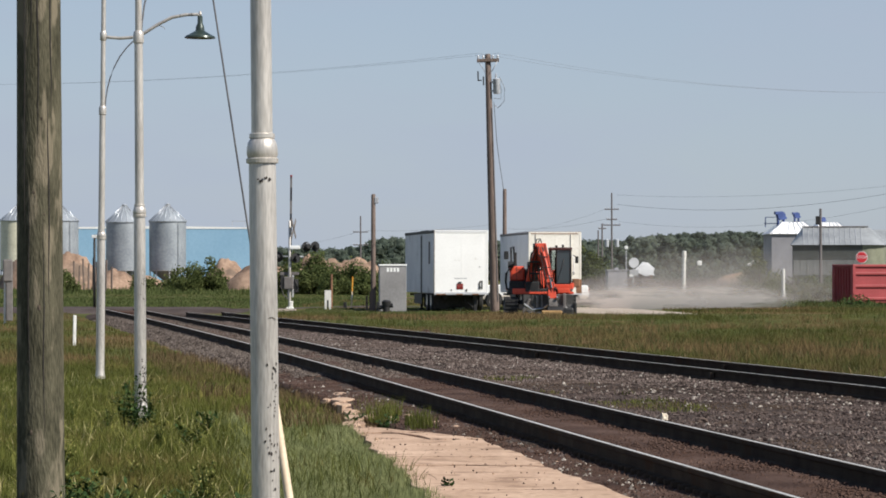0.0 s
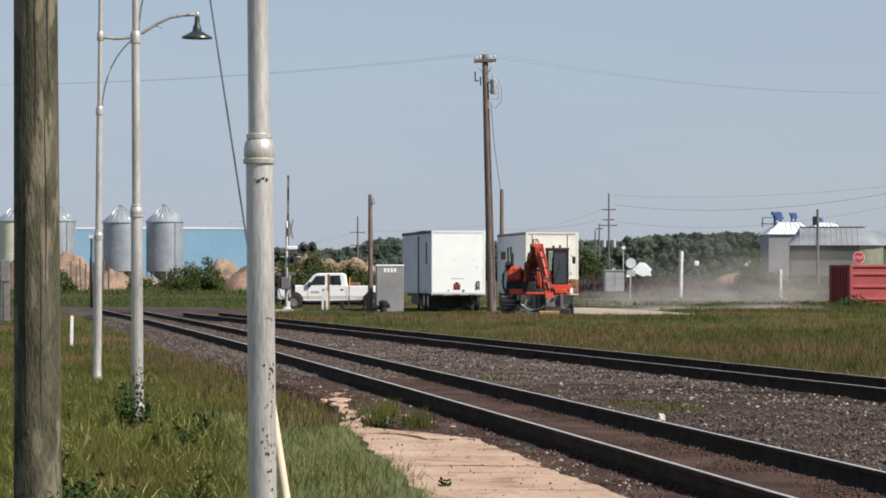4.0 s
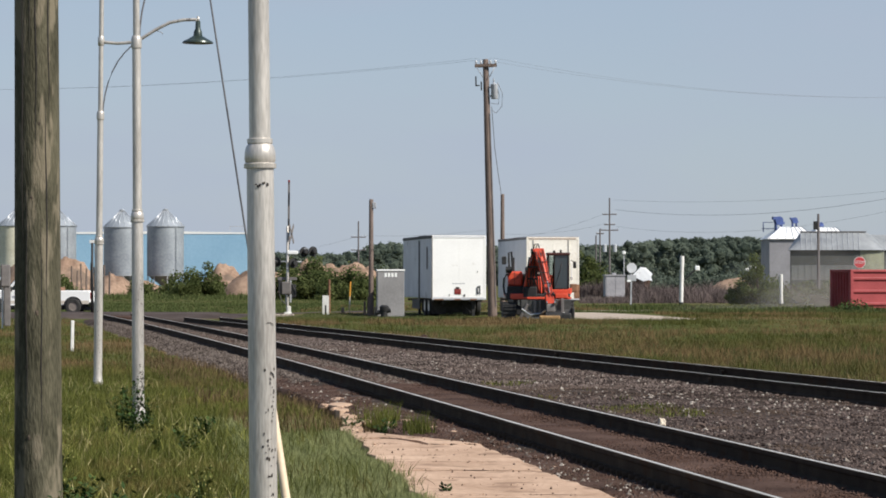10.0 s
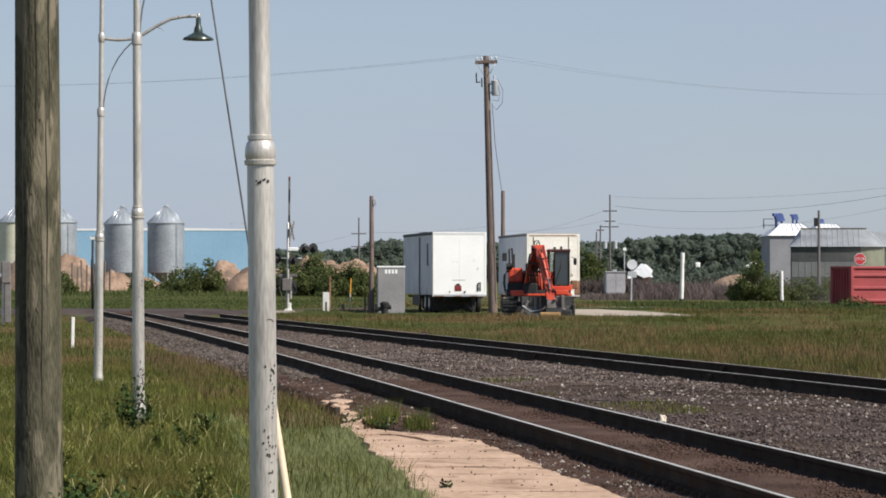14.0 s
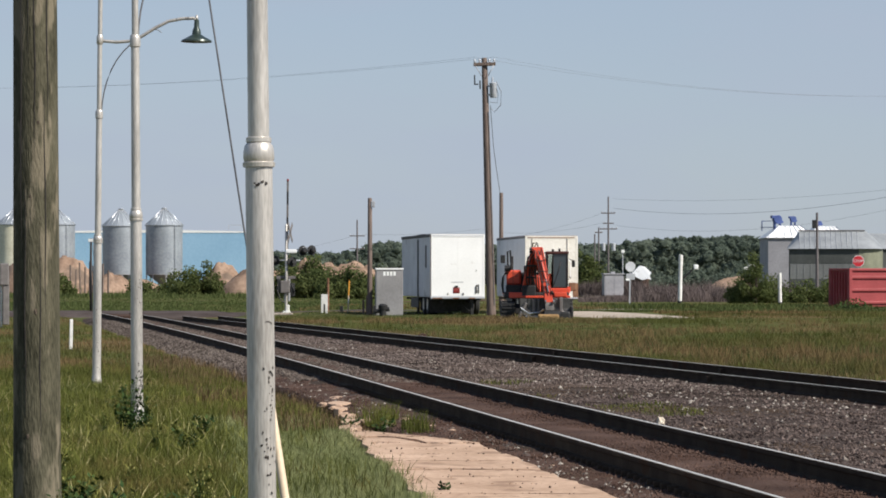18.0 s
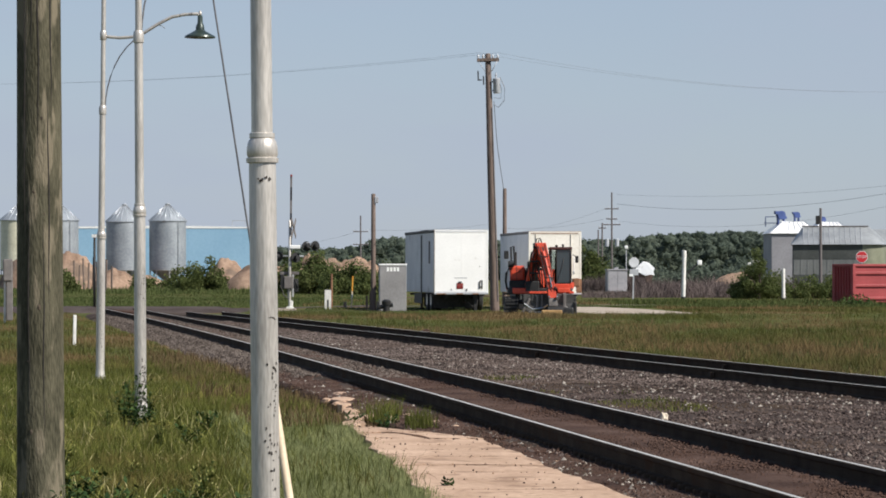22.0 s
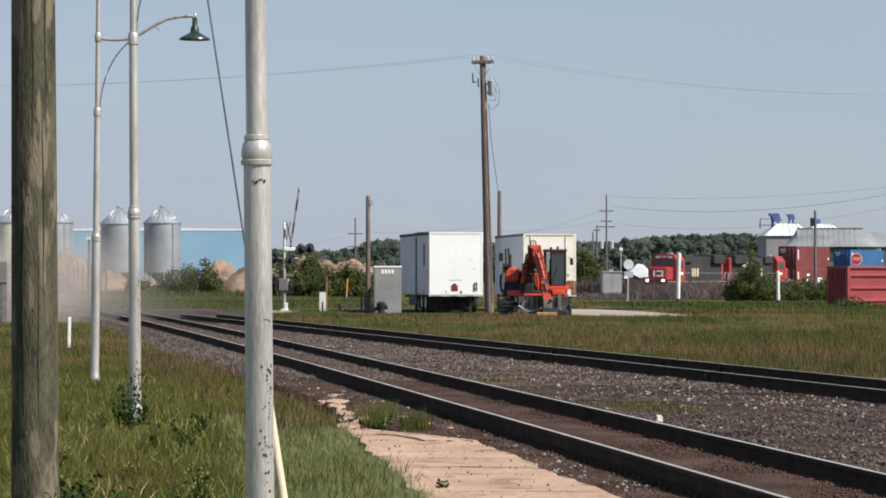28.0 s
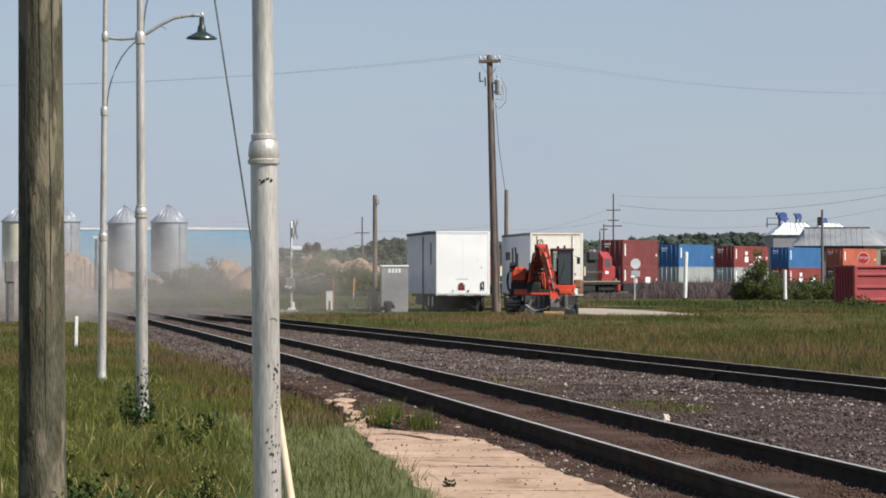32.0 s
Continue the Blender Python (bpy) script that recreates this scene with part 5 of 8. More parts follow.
st = thing("gate_stand", pose(-16.657, 106, 0.02, 0, 0, 10), "weathered grey gate machine on a stand by the lane", "gate machine")
part("post", boxes((-0.17, -0.05, -0.1, -0.09, 0.05, 1.7), bevel=0.01), M["chalk"], st)
part("machine_box", boxes((-0.08, -0.2, 0.1, 0.17, 0.2, 2.2), bevel=0.03), M["arm_dark"], st)
part("counterweight", boxes((-0.2, -0.25, 1.6, 0.16, 0.25, 2.45), bevel=0.05), M["arm_dark"], st)

# weathered stakes of an old fence before the heaps
for i, (px_, top) in enumerate(((130, 462), (139, 470), (148, 458), (156, 466), (164, 456), (172, 464), (187, 460), (197, 472))):
    k = (px_ - 784) / 4900 * 352
    h = 2.29 + (484 - top) / 4900 * 352
    st = part("fence_stake", boxes((-0.1, -0.1, -0.2, 0.1, 0.1, h), bevel=0.03), M["brown_wood"])
    st.matrix_basis = pose(k, 352, LOW, 0, 2.0 * math.sin(i * 2.2), 10 * i)
    tagged(st, "weathered wooden fence stake before a sand heap", "stake", "fence stakes by the heaps")

# ---- the distance on the right: skip, signs, posts, stores, lines ----
skip = thing("waste_skip", pose(23.41, 158, 0.13, 0, 0, 19), "red steel waste skip with horizontal ribs", "skip")
L, W, Hh = 6.2, 2.4, 2.24
part("long_side", boxes((0, 0, 0.12, L, 0.08, Hh), bevel=0.015), M["red_bin"], skip)
part("long_side", boxes((0, W - 0.08, 0.12, L, W, Hh), bevel=0.015), M["red_bin"], skip)
part("end_wall", boxes((0, 0.08, 0.12, 0.08, W - 0.08, Hh), bevel=0.01), M["red_bin"], skip)
part("end_wall", boxes((L - 0.08, 0.08, 0.12, L, W - 0.08, Hh), bevel=0.01), M["red_bin"], skip)
part("floor", boxes((0.05, 0.05, 0.1, L - 0.05, W - 0.05, 0.16)), M["rust"], skip)
for z in (0.28, 1.0, 1.72):
    part("side_rib", boxes((0.05, -0.09, z, L, 0.0, z + 0.16), bevel=0.03), M["red_bin"], skip)
for k in range(7):
    part("end_rib", boxes((-0.09, 0.12 + 0.34 * k, 0.15, 0.0, 0.24 + 0.34 * k, Hh - 0.1), bevel=0.02), M["red_bin"], skip)
part("top_rail", boxes((-0.1, -0.1, Hh - 0.06, L, 0.1, Hh + 0.08), (-0.1, W - 0.1, Hh - 0.06, L, W + 0.1, Hh + 0.08), (-0.1, 0.1, Hh - 0.06, 0.1, W - 0.1, Hh + 0.08), bevel=0.02), M["red_bin"], skip)
part("corner_post", boxes((-0.1, -0.1, 0.0, 0.1, 0.1, Hh), bevel=0.02), M["red_bin"], skip)
part("corner_post", boxes((-0.1, W - 0.1, 0.0, 0.1, W + 0.1, Hh), bevel=0.02), M["red_bin"], skip)
part("skid", boxes((0.2, 0.4, 0.0, L, 0.6, 0.12), (0.2, W - 0.6, 0.0, L, W - 0.4, 0.12)), M["black"], skip)


def octagon(bm, r, y0, y1):
    prism(bm, [(r * math.cos(radians(22.5 + 45 * k)), r * math.sin(radians(22.5 + 45 * k))) for k in range(8)], y0, y1)


stop = thing("stop_sign", pose(25.086, 166, ground_z(25, 166), 0, 0, -6), "red octagonal stop sign on a steel post", "road sign")
part("post", boxes((-0.035, 0.02, -0.2, 0.035, 0.07, 3.2)), M["grey_steel"], stop)
bm = bmesh.new()
octagon(bm, 0.37, -0.004, 0.012)
part("rim", bm, M["white"], stop, at=pose(0, 0, 2.855))
bm = bmesh.new()
octagon(bm, 0.34, -0.012, -0.002)
part("sign_face", bm, M["red_sign"], stop, at=pose(0, 0, 2.855))
txt = bpy.data.curves.new("word", "FONT")
txt.body, txt.align_x, txt.align_y, txt.size, txt.extrude = "STOP", "CENTER", "CENTER", 0.24, 0.002
word_src = bpy.data.objects.new("word_src", txt)
word_mesh = word_src.to_mesh().copy()
word_src.to_mesh_clear()
word = new("word", word_mesh)
word.data.materials.append(M["white"])
word.parent = stop
word.matrix_basis = pose(0, -0.016, 2.855, 90, 0, 0)
back = thing("road_sign", pose(12.735, 186, ground_z(12.7, 186), 0, 1.2, 8), "grey back of an octagonal sign on a leaning post", "road sign")
part("post", boxes((-0.045, -0.02, -0.2, 0.045, 0.04, 2.95)), M["grey_steel"], back)
bm = bmesh.new()
octagon(bm, 0.36, 0.05, 0.07)
part("sign_plate", bm, M["side_white"], back, at=pose(0, -0.11, 2.62))
part("small_plate", boxes((-0.28, -0.06, 1.75, 0.32, -0.04, 2.15), bevel=0.005), M["grey_steel"], back)
part("bracket", boxes((-0.3, -0.09, 1.68, -0.05, -0.062, 1.82)), M["white"], back)

cab_grey = surf("dull_grey_cabinet_paint", (0.27, 0.265, 0.285), (0.38, 0.372, 0.395), 0.6, 0.6, 0.1, bump=0.08, fine=5, spots=(0.14, 0.12, 0.11), spot_scale=0.9, spot_cut=0.62)
cb = thing("equipment_cabinet", pose(20.61, 330, LOW - 0.1, 0, 0, 6) @ Matrix.Diagonal((0.85, 0.9, 0.82, 1)), "grey metal signal cabinet with a pitched lid", "cabinet")
part("body", boxes((-1.38, -0.83, 0.138, 1.38, 0.968, 3.32), bevel=0.03), cab_grey, cb)
part("lid", boxes((-1.49, -0.968, 3.29, 1.49, 1.11, 3.46), (-0.277, -0.138, 3.46, 0.277, 0.277, 3.71), bevel=0.02), cab_grey, cb)
part("cabinet_door", boxes((-1.24, -0.864, 0.346, -0.0415, -0.83, 3.15), bevel=0.006), cab_grey, cb)
part("cabinet_door", boxes((0.0415, -0.864, 0.346, 1.24, -0.83, 3.15), bevel=0.006), cab_grey, cb)
for x0 in (-1.18, 0.83):
    part("plinth", boxes((x0, -0.692, -0.277, x0 + 0.35, 0.83, 0.138)), M["black"], cb)


def white_post(px_x, y, h, r, seed):
    p = thing("bollard_post", pose(px_x, y, ground_z(px_x, y) - 0.02, 0, 1.2 if seed == 1 else -0.6, 0), "white painted wooden post with peeling paint", "post", "white posts by the track")
    bm = bmesh.new()
    rows = []
    for j in range(12):
        z = -0.2 + (h + 0.2) * j / 11
        rr = r * (1 + 0.12 * noise.noise(Vector((seed, 0, z * 1.4))) + (0.1 if j > 9 and seed == 1 else 0))
        rows.append((rr, z))
    lathe(bm, rows + [(r * 0.6, h + 0.02)], 12)
    part("shaft", bm, M["chalk"], p)
    part("dark_foot", made(lathe, [(r * 1.06, -0.2), (r * 1.06, 0.2), (r * 1.0, 0.24)], 12), M["black"], p)
    return p


white_post(17.846, 206, 3.658, 0.15, 1)
white_post(23.834, 194, 2.257, 0.12, 2)

# grain stores with white roofs and blue fans
def store(x, y, w, d, wall_h, ridge_h, wall_mat, label):
    s = thing("grain_store", pose(x, y, LOW), label, "grain store", "grain stores")
    part("wall", boxes((-w / 2, 0, 0, w / 2, d, wall_h), bevel=0.05), wall_mat, s)
    bm = bmesh.new()
    e = 0.4
    lo = [bm.verts.new(v) for v in ((-w / 2 - e, -e, wall_h), (w / 2 + e, -e, wall_h), (w / 2 + e, d + e, wall_h), (-w / 2 - e, d + e, wall_h))]
    hi = [bm.verts.new(v) for v in ((-w * 0.22, d * 0.3, ridge_h), (w * 0.22, d * 0.3, ridge_h), (w * 0.22, d * 0.7, ridge_h), (-w * 0.22, d * 0.7, ridge_h))]
    for k in range(4):
        bm.faces.new((lo[k], lo[(k + 1) % 4], hi[(k + 1) % 4], hi[k]))
    bm.faces.new(hi)
    bm.faces.new(lo[::-1])
    roof = part("roof", bm, M["white"], s, "white sheet roof")
    for k in range(7):
        f = k / 6
        part("roof_rib", made(cyl, (-w / 2 + w * f, -0.35, wall_h + 0.08), (-w * 0.22 + w * 0.44 * f, d * 0.3, ridge_h + 0.05), 0.07, 0.07, 6), M["galv_roof"], roof)
    return s


store_wall = surf("dull_grey_cladding", (0.22, 0.215, 0.232), (0.31, 0.305, 0.325), 0.3, 0.65, bump=0.06)
s1 = store(68.737, 540, 9.478, 14, 9.985, 12.409, store_wall, "square grain store with grey walls and a white roof")
store(78.629, 560, 8, 14, 10.397, 12.683, store_wall, "square grain store with a white roof behind a long shed")
def fan(x, y, z, k, label):
    f = thing("roof_fan", pose(x, y, z, 0, 0, 20), label, "fan unit", "blue fan units")
    part("fan_casing", made(cyl, (0, -0.5 * k, 0.9 * k), (0, 0.5 * k, 0.9 * k), 0.85 * k, 0.85 * k, 20), M["blue_dark"], f)
    part("outlet_duct", boxes((-1.3 * k, -0.4 * k, 1.1 * k, -0.2 * k, 0.4 * k, 1.7 * k), bevel=0.05), M["blue_dark"], f)
    part("support_leg", boxes((-0.7 * k, -0.4 * k, -1.4 * k, -0.5 * k, 0.4 * k, 0.4 * k), (0.5 * k, -0.4 * k, -1.4 * k, 0.7 * k, 0.4 * k, 0.4 * k)), M["blue_dark"], f)
    part("motor", boxes((0.5 * k, -0.35 * k, 0.2 * k, 1.2 * k, 0.35 * k, 0.7 * k), bevel=0.06), M["blue_dark"], f)
    return f


fan(66.401, 545, 12.395, 1.0, "large blue fan housing on a grain store roof")
fan(69.515, 545, 12.729, 0.7, "small blue fan housing on a grain store roof")
fan(77.762, 567, 12.492, 0.55, "small blue fan housing behind a white roof")
part("catwalk", boxes((-5.51, 5.5, 12.079, -3.086, 6.3, 12.189), (-5.29, 5.5, 11.418, -5.18, 6.3, 13.401), (-5.29, 5.5, 13.291, -3.306, 6.3, 13.401)), M["blue_dark"], s1)

shed = thing("long_shed", pose(60.539, 480, LOW, 0, 0, -7), "long grey metal shed with a rounded roof", "shed")
w_ = 15.0
roof_sheet = surf("dull_roof_sheet", (0.25, 0.262, 0.265), (0.39, 0.402, 0.405), 0.3, 0.5, 0.2, bump=0.1, fine=2.0)
low_clad = surf("pale_cladding", (0.13, 0.135, 0.132), (0.2, 0.205, 0.2), 0.3, 0.65)
dark_clad = surf("dark_cladding", (0.045, 0.05, 0.047), (0.08, 0.085, 0.08), 0.3, 0.7)
part("wall", boxes((0, 0, 0, w_ - 3.0, 13, 7.2), bevel=0.05), dark_clad, shed)
cream_clad = surf("dull_cream_cladding", (0.16, 0.165, 0.115), (0.25, 0.255, 0.18), 0.4, 0.5, 0.1, bump=0.1, fine=3.0)
end_wall = bmesh.new()
arc = [(w_ - 3.0 + 4.3 * math.sin(k * math.pi / 16), 6.5 - 6.48 * math.cos(k * math.pi / 16)) for k in range(17)]
lo, hi = [end_wall.verts.new((x, y, 0)) for x, y in arc], [end_wall.verts.new((x, y, 7.25)) for x, y in arc]
for k in range(16):
    end_wall.faces.new((lo[k], lo[k + 1], hi[k + 1], hi[k])).smooth = True
end_wall.faces.new(hi)
end_wall.faces.new(lo[::-1])
part("end_wall", end_wall, cream_clad, shed, "rounded cream end wall")
bm = bmesh.new()
e0, e1 = 7.2, 10.4
rows = []
for x, hgt, half in ((-0.3, 0.08, 7.0), (1.8, 1.0, 7.0), (w_ - 3.2, 1.0, 7.0), (w_ - 1.6, 0.97, 6.8), (w_ - 0.2, 0.62, 6.0), (w_ + 0.8, 0.3, 4.6), (w_ + 1.4, 0.06, 2.6)):
    rows.append([bm.verts.new((x, 6.5 + half * (k - 4) / 4, e0 + (e1 - e0) * hgt * (1 - abs(k - 4) / 4))) for k in range(9)])
for u, v in zip(rows, rows[1:]):
    for k in range(8):
        bm.faces.new((u[k], v[k], v[k + 1], u[k + 1])).smooth = True
bm.faces.new(rows[0])
bm.faces.new(rows[-1][::-1])
roof = part("roof", bm, roof_sheet, shed, "pale ribbed metal roof")
for k in range(12):
    x = 1.8 + (w_ - 5.0) * k / 11
    part("roof_seam", made(tube, [(x, -0.5, e0 + 0.03), (x, 6.5, e1 + 0.03)], 0.05, 5), M["grey_steel"], roof)
for k in range(11):
    x = 0.3 + (w_ - 3.6) * k / 10
    part("wall_rib", boxes((x - 0.12, -0.08, 0.1, x + 0.12, 0.02, 4.6), bevel=0.02), low_clad, shed)
part("wall_base", boxes((0.05, -0.1, 0.0, w_ - 3.05, -0.08, 2.0), bevel=0.01), dark_clad, shed)
part("ridge_cap", boxes((1.6, 6.2, e1 - 0.02, w_ - 1.8, 6.8, e1 + 0.16), bevel=0.03), M["arm_dark"], roof)
part("wall_panel", boxes((0.1, -0.04, 0.3, w_ - 3.1, 0.01, 4.6)), low_clad, shed)
part("wall_band", boxes((0.1, -0.05, 4.7, w_ - 3.1, 0.01, 7.0)), dark_clad, shed)
shed2 = thing("long_shed", pose(77.653, 500, LOW, 0, 0, 10), "pale metal shed standing behind another", "shed")
part("wall", boxes((0, 0, 0, 16, 13, 7.4), bevel=0.05), dark_clad, shed2)
bm = bmesh.new()
bmv = []
for x in (-0.3, 16.3):
    bmv.append([bm.verts.new((x, 6.5 + 7.0 * (k - 4) / 4, 7.4 + 2.9 * (1 - abs(k - 4) / 4))) for k in range(9)])
for k in range(8):
    bm.faces.new((bmv[0][k], bmv[1][k], bmv[1][k + 1], bmv[0][k + 1])).smooth = True
bm.faces.new(bmv[0])
bm.faces.new(bmv[1][::-1])
part("roof", bm, roof_sheet, shed2)

# white tarpaulin heap and sand behind the far railway
th = thing("tarpaulin_heap", pose(31.241, 430, LOW), "white tarpaulin draped over a heap beyond the railway", "heap")
part("heap_core", made(blob, (0, 1.6, 0.9), (1.4, 0.9, 2.2), 3, 0.4, 2), M["bed_dirt"], th)
bm = bmesh.new()
prism(bm, [(-1.55, 2.72), (-0.6, 3.6), (-0.15, 4.08), (0.65, 3.95), (1.6, 3.0), (1.3, 2.5), (1.5, 1.9), (0.9, 2.05), (0.15, 1.8)], -0.3, 0.3, 0.02)
bmesh.ops.subdivide_edges(bm, edges=bm.edges[:], cuts=2, use_grid_fill=True)
for v in bm.verts:
    v.co.y += 0.25 * noise.noise(v.co * 1.3) + 0.9 * (v.co.z - 1.9) - 0.55 * v.co.x
part("tarpaulin", bm, M["white"], th, "creased white tarpaulin")
heap(45.342, 424, 5.6, 3, 2.25, 23, M["sand"], "low heap of pale pinkish sand")
scrap = thing("plastic_scrap", pose(33.612, 300, 3.0), "torn white plastic sheet caught on brush", "plastic sheet")
for i, (dx, dz, s_) in enumerate(((-0.45, -0.1, 0.16), (0.1, 0.18, 0.2), (0.45, 0.1, 0.14), (0.3, -0.35, 0.12), (-0.1, -0.2, 0.12))):
    part("sheet", made(blob, (dx, 0, dz), (s_ * 1.4, s_, s_), i, 0.7, 2), M["chalk"], scrap)
part("branch", made(tube, [(0, 0.1, -3.4), (0.1, 0.1, -1.2), (0.0, 0.1, 0.1)], [0.07, 0.05, 0.03], 6), M["bark"], scrap)
part("branch", made(tube, [(0.05, 0.1, -1.2), (-0.4, 0.1, -0.1)], 0.03, 5), M["bark"], scrap)
part("branch", made(tube, [(0.05, 0.1, -1.0), (0.42, 0.1, 0.0)], 0.03, 5), M["bark"], scrap)


grey_wood = surf("weathered_grey_wood", (0.1, 0.088, 0.088), (0.19, 0.172, 0.17), 2.0, 0.9, bump=0.4, stretch=(6, 6, 0.6), spec=0.15)


def power_pole(x, y, h, arms, label, trans=()):
    p = thing("power_pole", pose(x, y, LOW), label, "power pole", "power line poles")
    part("shaft", made(lathe, [(0.17, -0.3), (0.11, h)], 12), grey_wood, p)
    for z, half in arms:
        a = part("crossarm", boxes((-half, -0.08, z - 0.08, half, 0.08, z + 0.08), bevel=0.01), grey_wood, p)
        for x_ in (-half * 0.95, -half * 0.5, half * 0.5, half * 0.95):
            part("insulator", made(lathe, [(0.04, z + 0.08), (0.09, z + 0.14), (0.05, z + 0.3)], 8, (x_, 0, 0)), M["insulator"], a)
    for x_, z in trans:
        part("transformer", made(lathe, [(0.3, z - 0.6), (0.32, z + 0.5), (0.1, z + 0.6)], 14, (x_, -0.1, 0)), M["insulator"], p)
    return p


power_pole(25.543, 420, 14.5, ((12.0, 1.05), (10.45, 0.8), (9.6, 1.3)), "tall wooden power pole with two crossarms", ((-0.75, 6.9), (0.78, 6.9)))
power_pole(25.233, 440, 10.2, ((9.4, 0.6),), "wooden power pole with a single crossarm")
power_pole(26.282, 470, 9.6, (), "bare wooden pole in the distance")
power_pole(-13.454, 450, 11.6, ((9.0, 1.2), (6.9, 1.2)), "wooden power pole with two crossarms before the woods")
pb = power_pole(35.691, 262, 8.4, (), "wooden pole with a small switch box")
part("switch_box", boxes((-0.45, -0.2, 6.9, -0.1, 0.2, 7.7), bevel=0.03), M["black"], pb)
fl = thing("yard_light", pose(22.117, 335, LOW), "thin pole with a small white lamp head", "yard light")
part("pole", made(lathe, [(0.06, -0.2), (0.045, 5.3)], 8), M["grey_steel"], fl)
part("lamp_head", boxes((-0.2, -0.15, 5.2, 0.2, 0.15, 5.6), bevel=0.05), M["white"], fl)
fl2 = thing("yard_light", pose(30.441, 330, LOW), "slanting arm with a white lamp head", "yard light")
part("arm", made(tube, [(-1.7, 0, 0), (-1.6, 0, 2.0), (-0.1, 0, 3.4)], 0.1, 8), M["black"], fl2)
part("lamp_head", boxes((-0.2, -0.2, 3.2, 0.35, 0.2, 3.8), bevel=0.1), M["white"], fl2)


def wire(pts, r, label):
    """A hanging wire through three or more places."""
    out = []
    for a, b, sag in pts:
        a, b = Vector(a), Vector(b)
        for k in range(17):
            t = k / 16
            out.append(a.lerp(b, t) - Vector((0, 0, 4 * sag * t * (1 - t))))
    clean = [out[0]] + [q for p, q in zip(out, out[1:]) if (q - p).length > 1e-4]
    return tagged(part("overhead_wire", made(tube, clean, r, 5), M["wire"]), label, "wire", "overhead wires")


for dx in (-0.44, 0.44):
    wire([((-25.837, 150, 12.164), (PX - 0.3 + dx, PY - 0.15, 11.95), 0.35), ((PX - 0.3 + dx, PY - 0.15, 11.95), (28.041, 150, 11.858), 0.7)], 0.0042, "thin overhead wire between poles")
wire([((26.229, 420, 13.854), (57.649, 330, 12.85), 0.9)], 0.012, "thin overhead wire before the woods")
wire([((26.4, 420, 12.397), (57.649, 330, 12.311), 1.7)], 0.02, "thin overhead wire before the woods")
wire([((26.571, 420, 9.826), (57.649, 330, 10.964), 2.0)], 0.012, "thin overhead wire before the woods")
wire([((9.735, 450, 8.277), (24.686, 420, 11.711), 0.6)], 0.012, "thin overhead wire before the woods")
wire([((9.735, 450, 9.195), (24.686, 420, 10.169), 0.6)], 0.012, "thin overhead wire before the woods")
wire([((-12.49, 450, 8.92), (7.439, 450, 9.838), 0.4)], 0.014, "thin overhead wire before the woods")
wire([((-29.159, 470, 6.16), (-14.327, 450, 8.552), 0.4)], 0.012, "thin overhead wire before the woods")

# ---- pickup on the road ----
def side_shape(bm, outline, half, bevel=0.05):
    """A body outline (x, z) made 2 * half wide."""
    prism(bm, outline, -half, half, bevel)


road_dust = surf("beige_road_dust", (0.5, 0.44, 0.37), (0.7, 0.64, 0.56), 2.0, 0.9, bump=0.05)
pickup = thing("pickup_truck", pose(0, 146, 0.06), "white crew cab pickup truck driving on the dirt road", "pickup truck")
body = part("body", made(side_shape, [(-0.56, 0.55), (-0.6, 0.95), (-0.55, 1.12), (-0.2, 1.19), (0.8, 1.24), (3.0, 1.2), (3.06, 1.24), (5.2, 1.24), (5.25, 1.1), (5.25, 0.62), (4.9, 0.52), (2.2, 0.47), (0.8, 0.47)], 0.98, 0.04), M["white"], pickup)
part("cab", made(side_shape, [(0.75, 1.2), (1.28, 1.8), (1.48, 1.9), (2.75, 1.92), (2.95, 1.84), (3.04, 1.2)], 0.86, 0.05), M["white"], pickup)
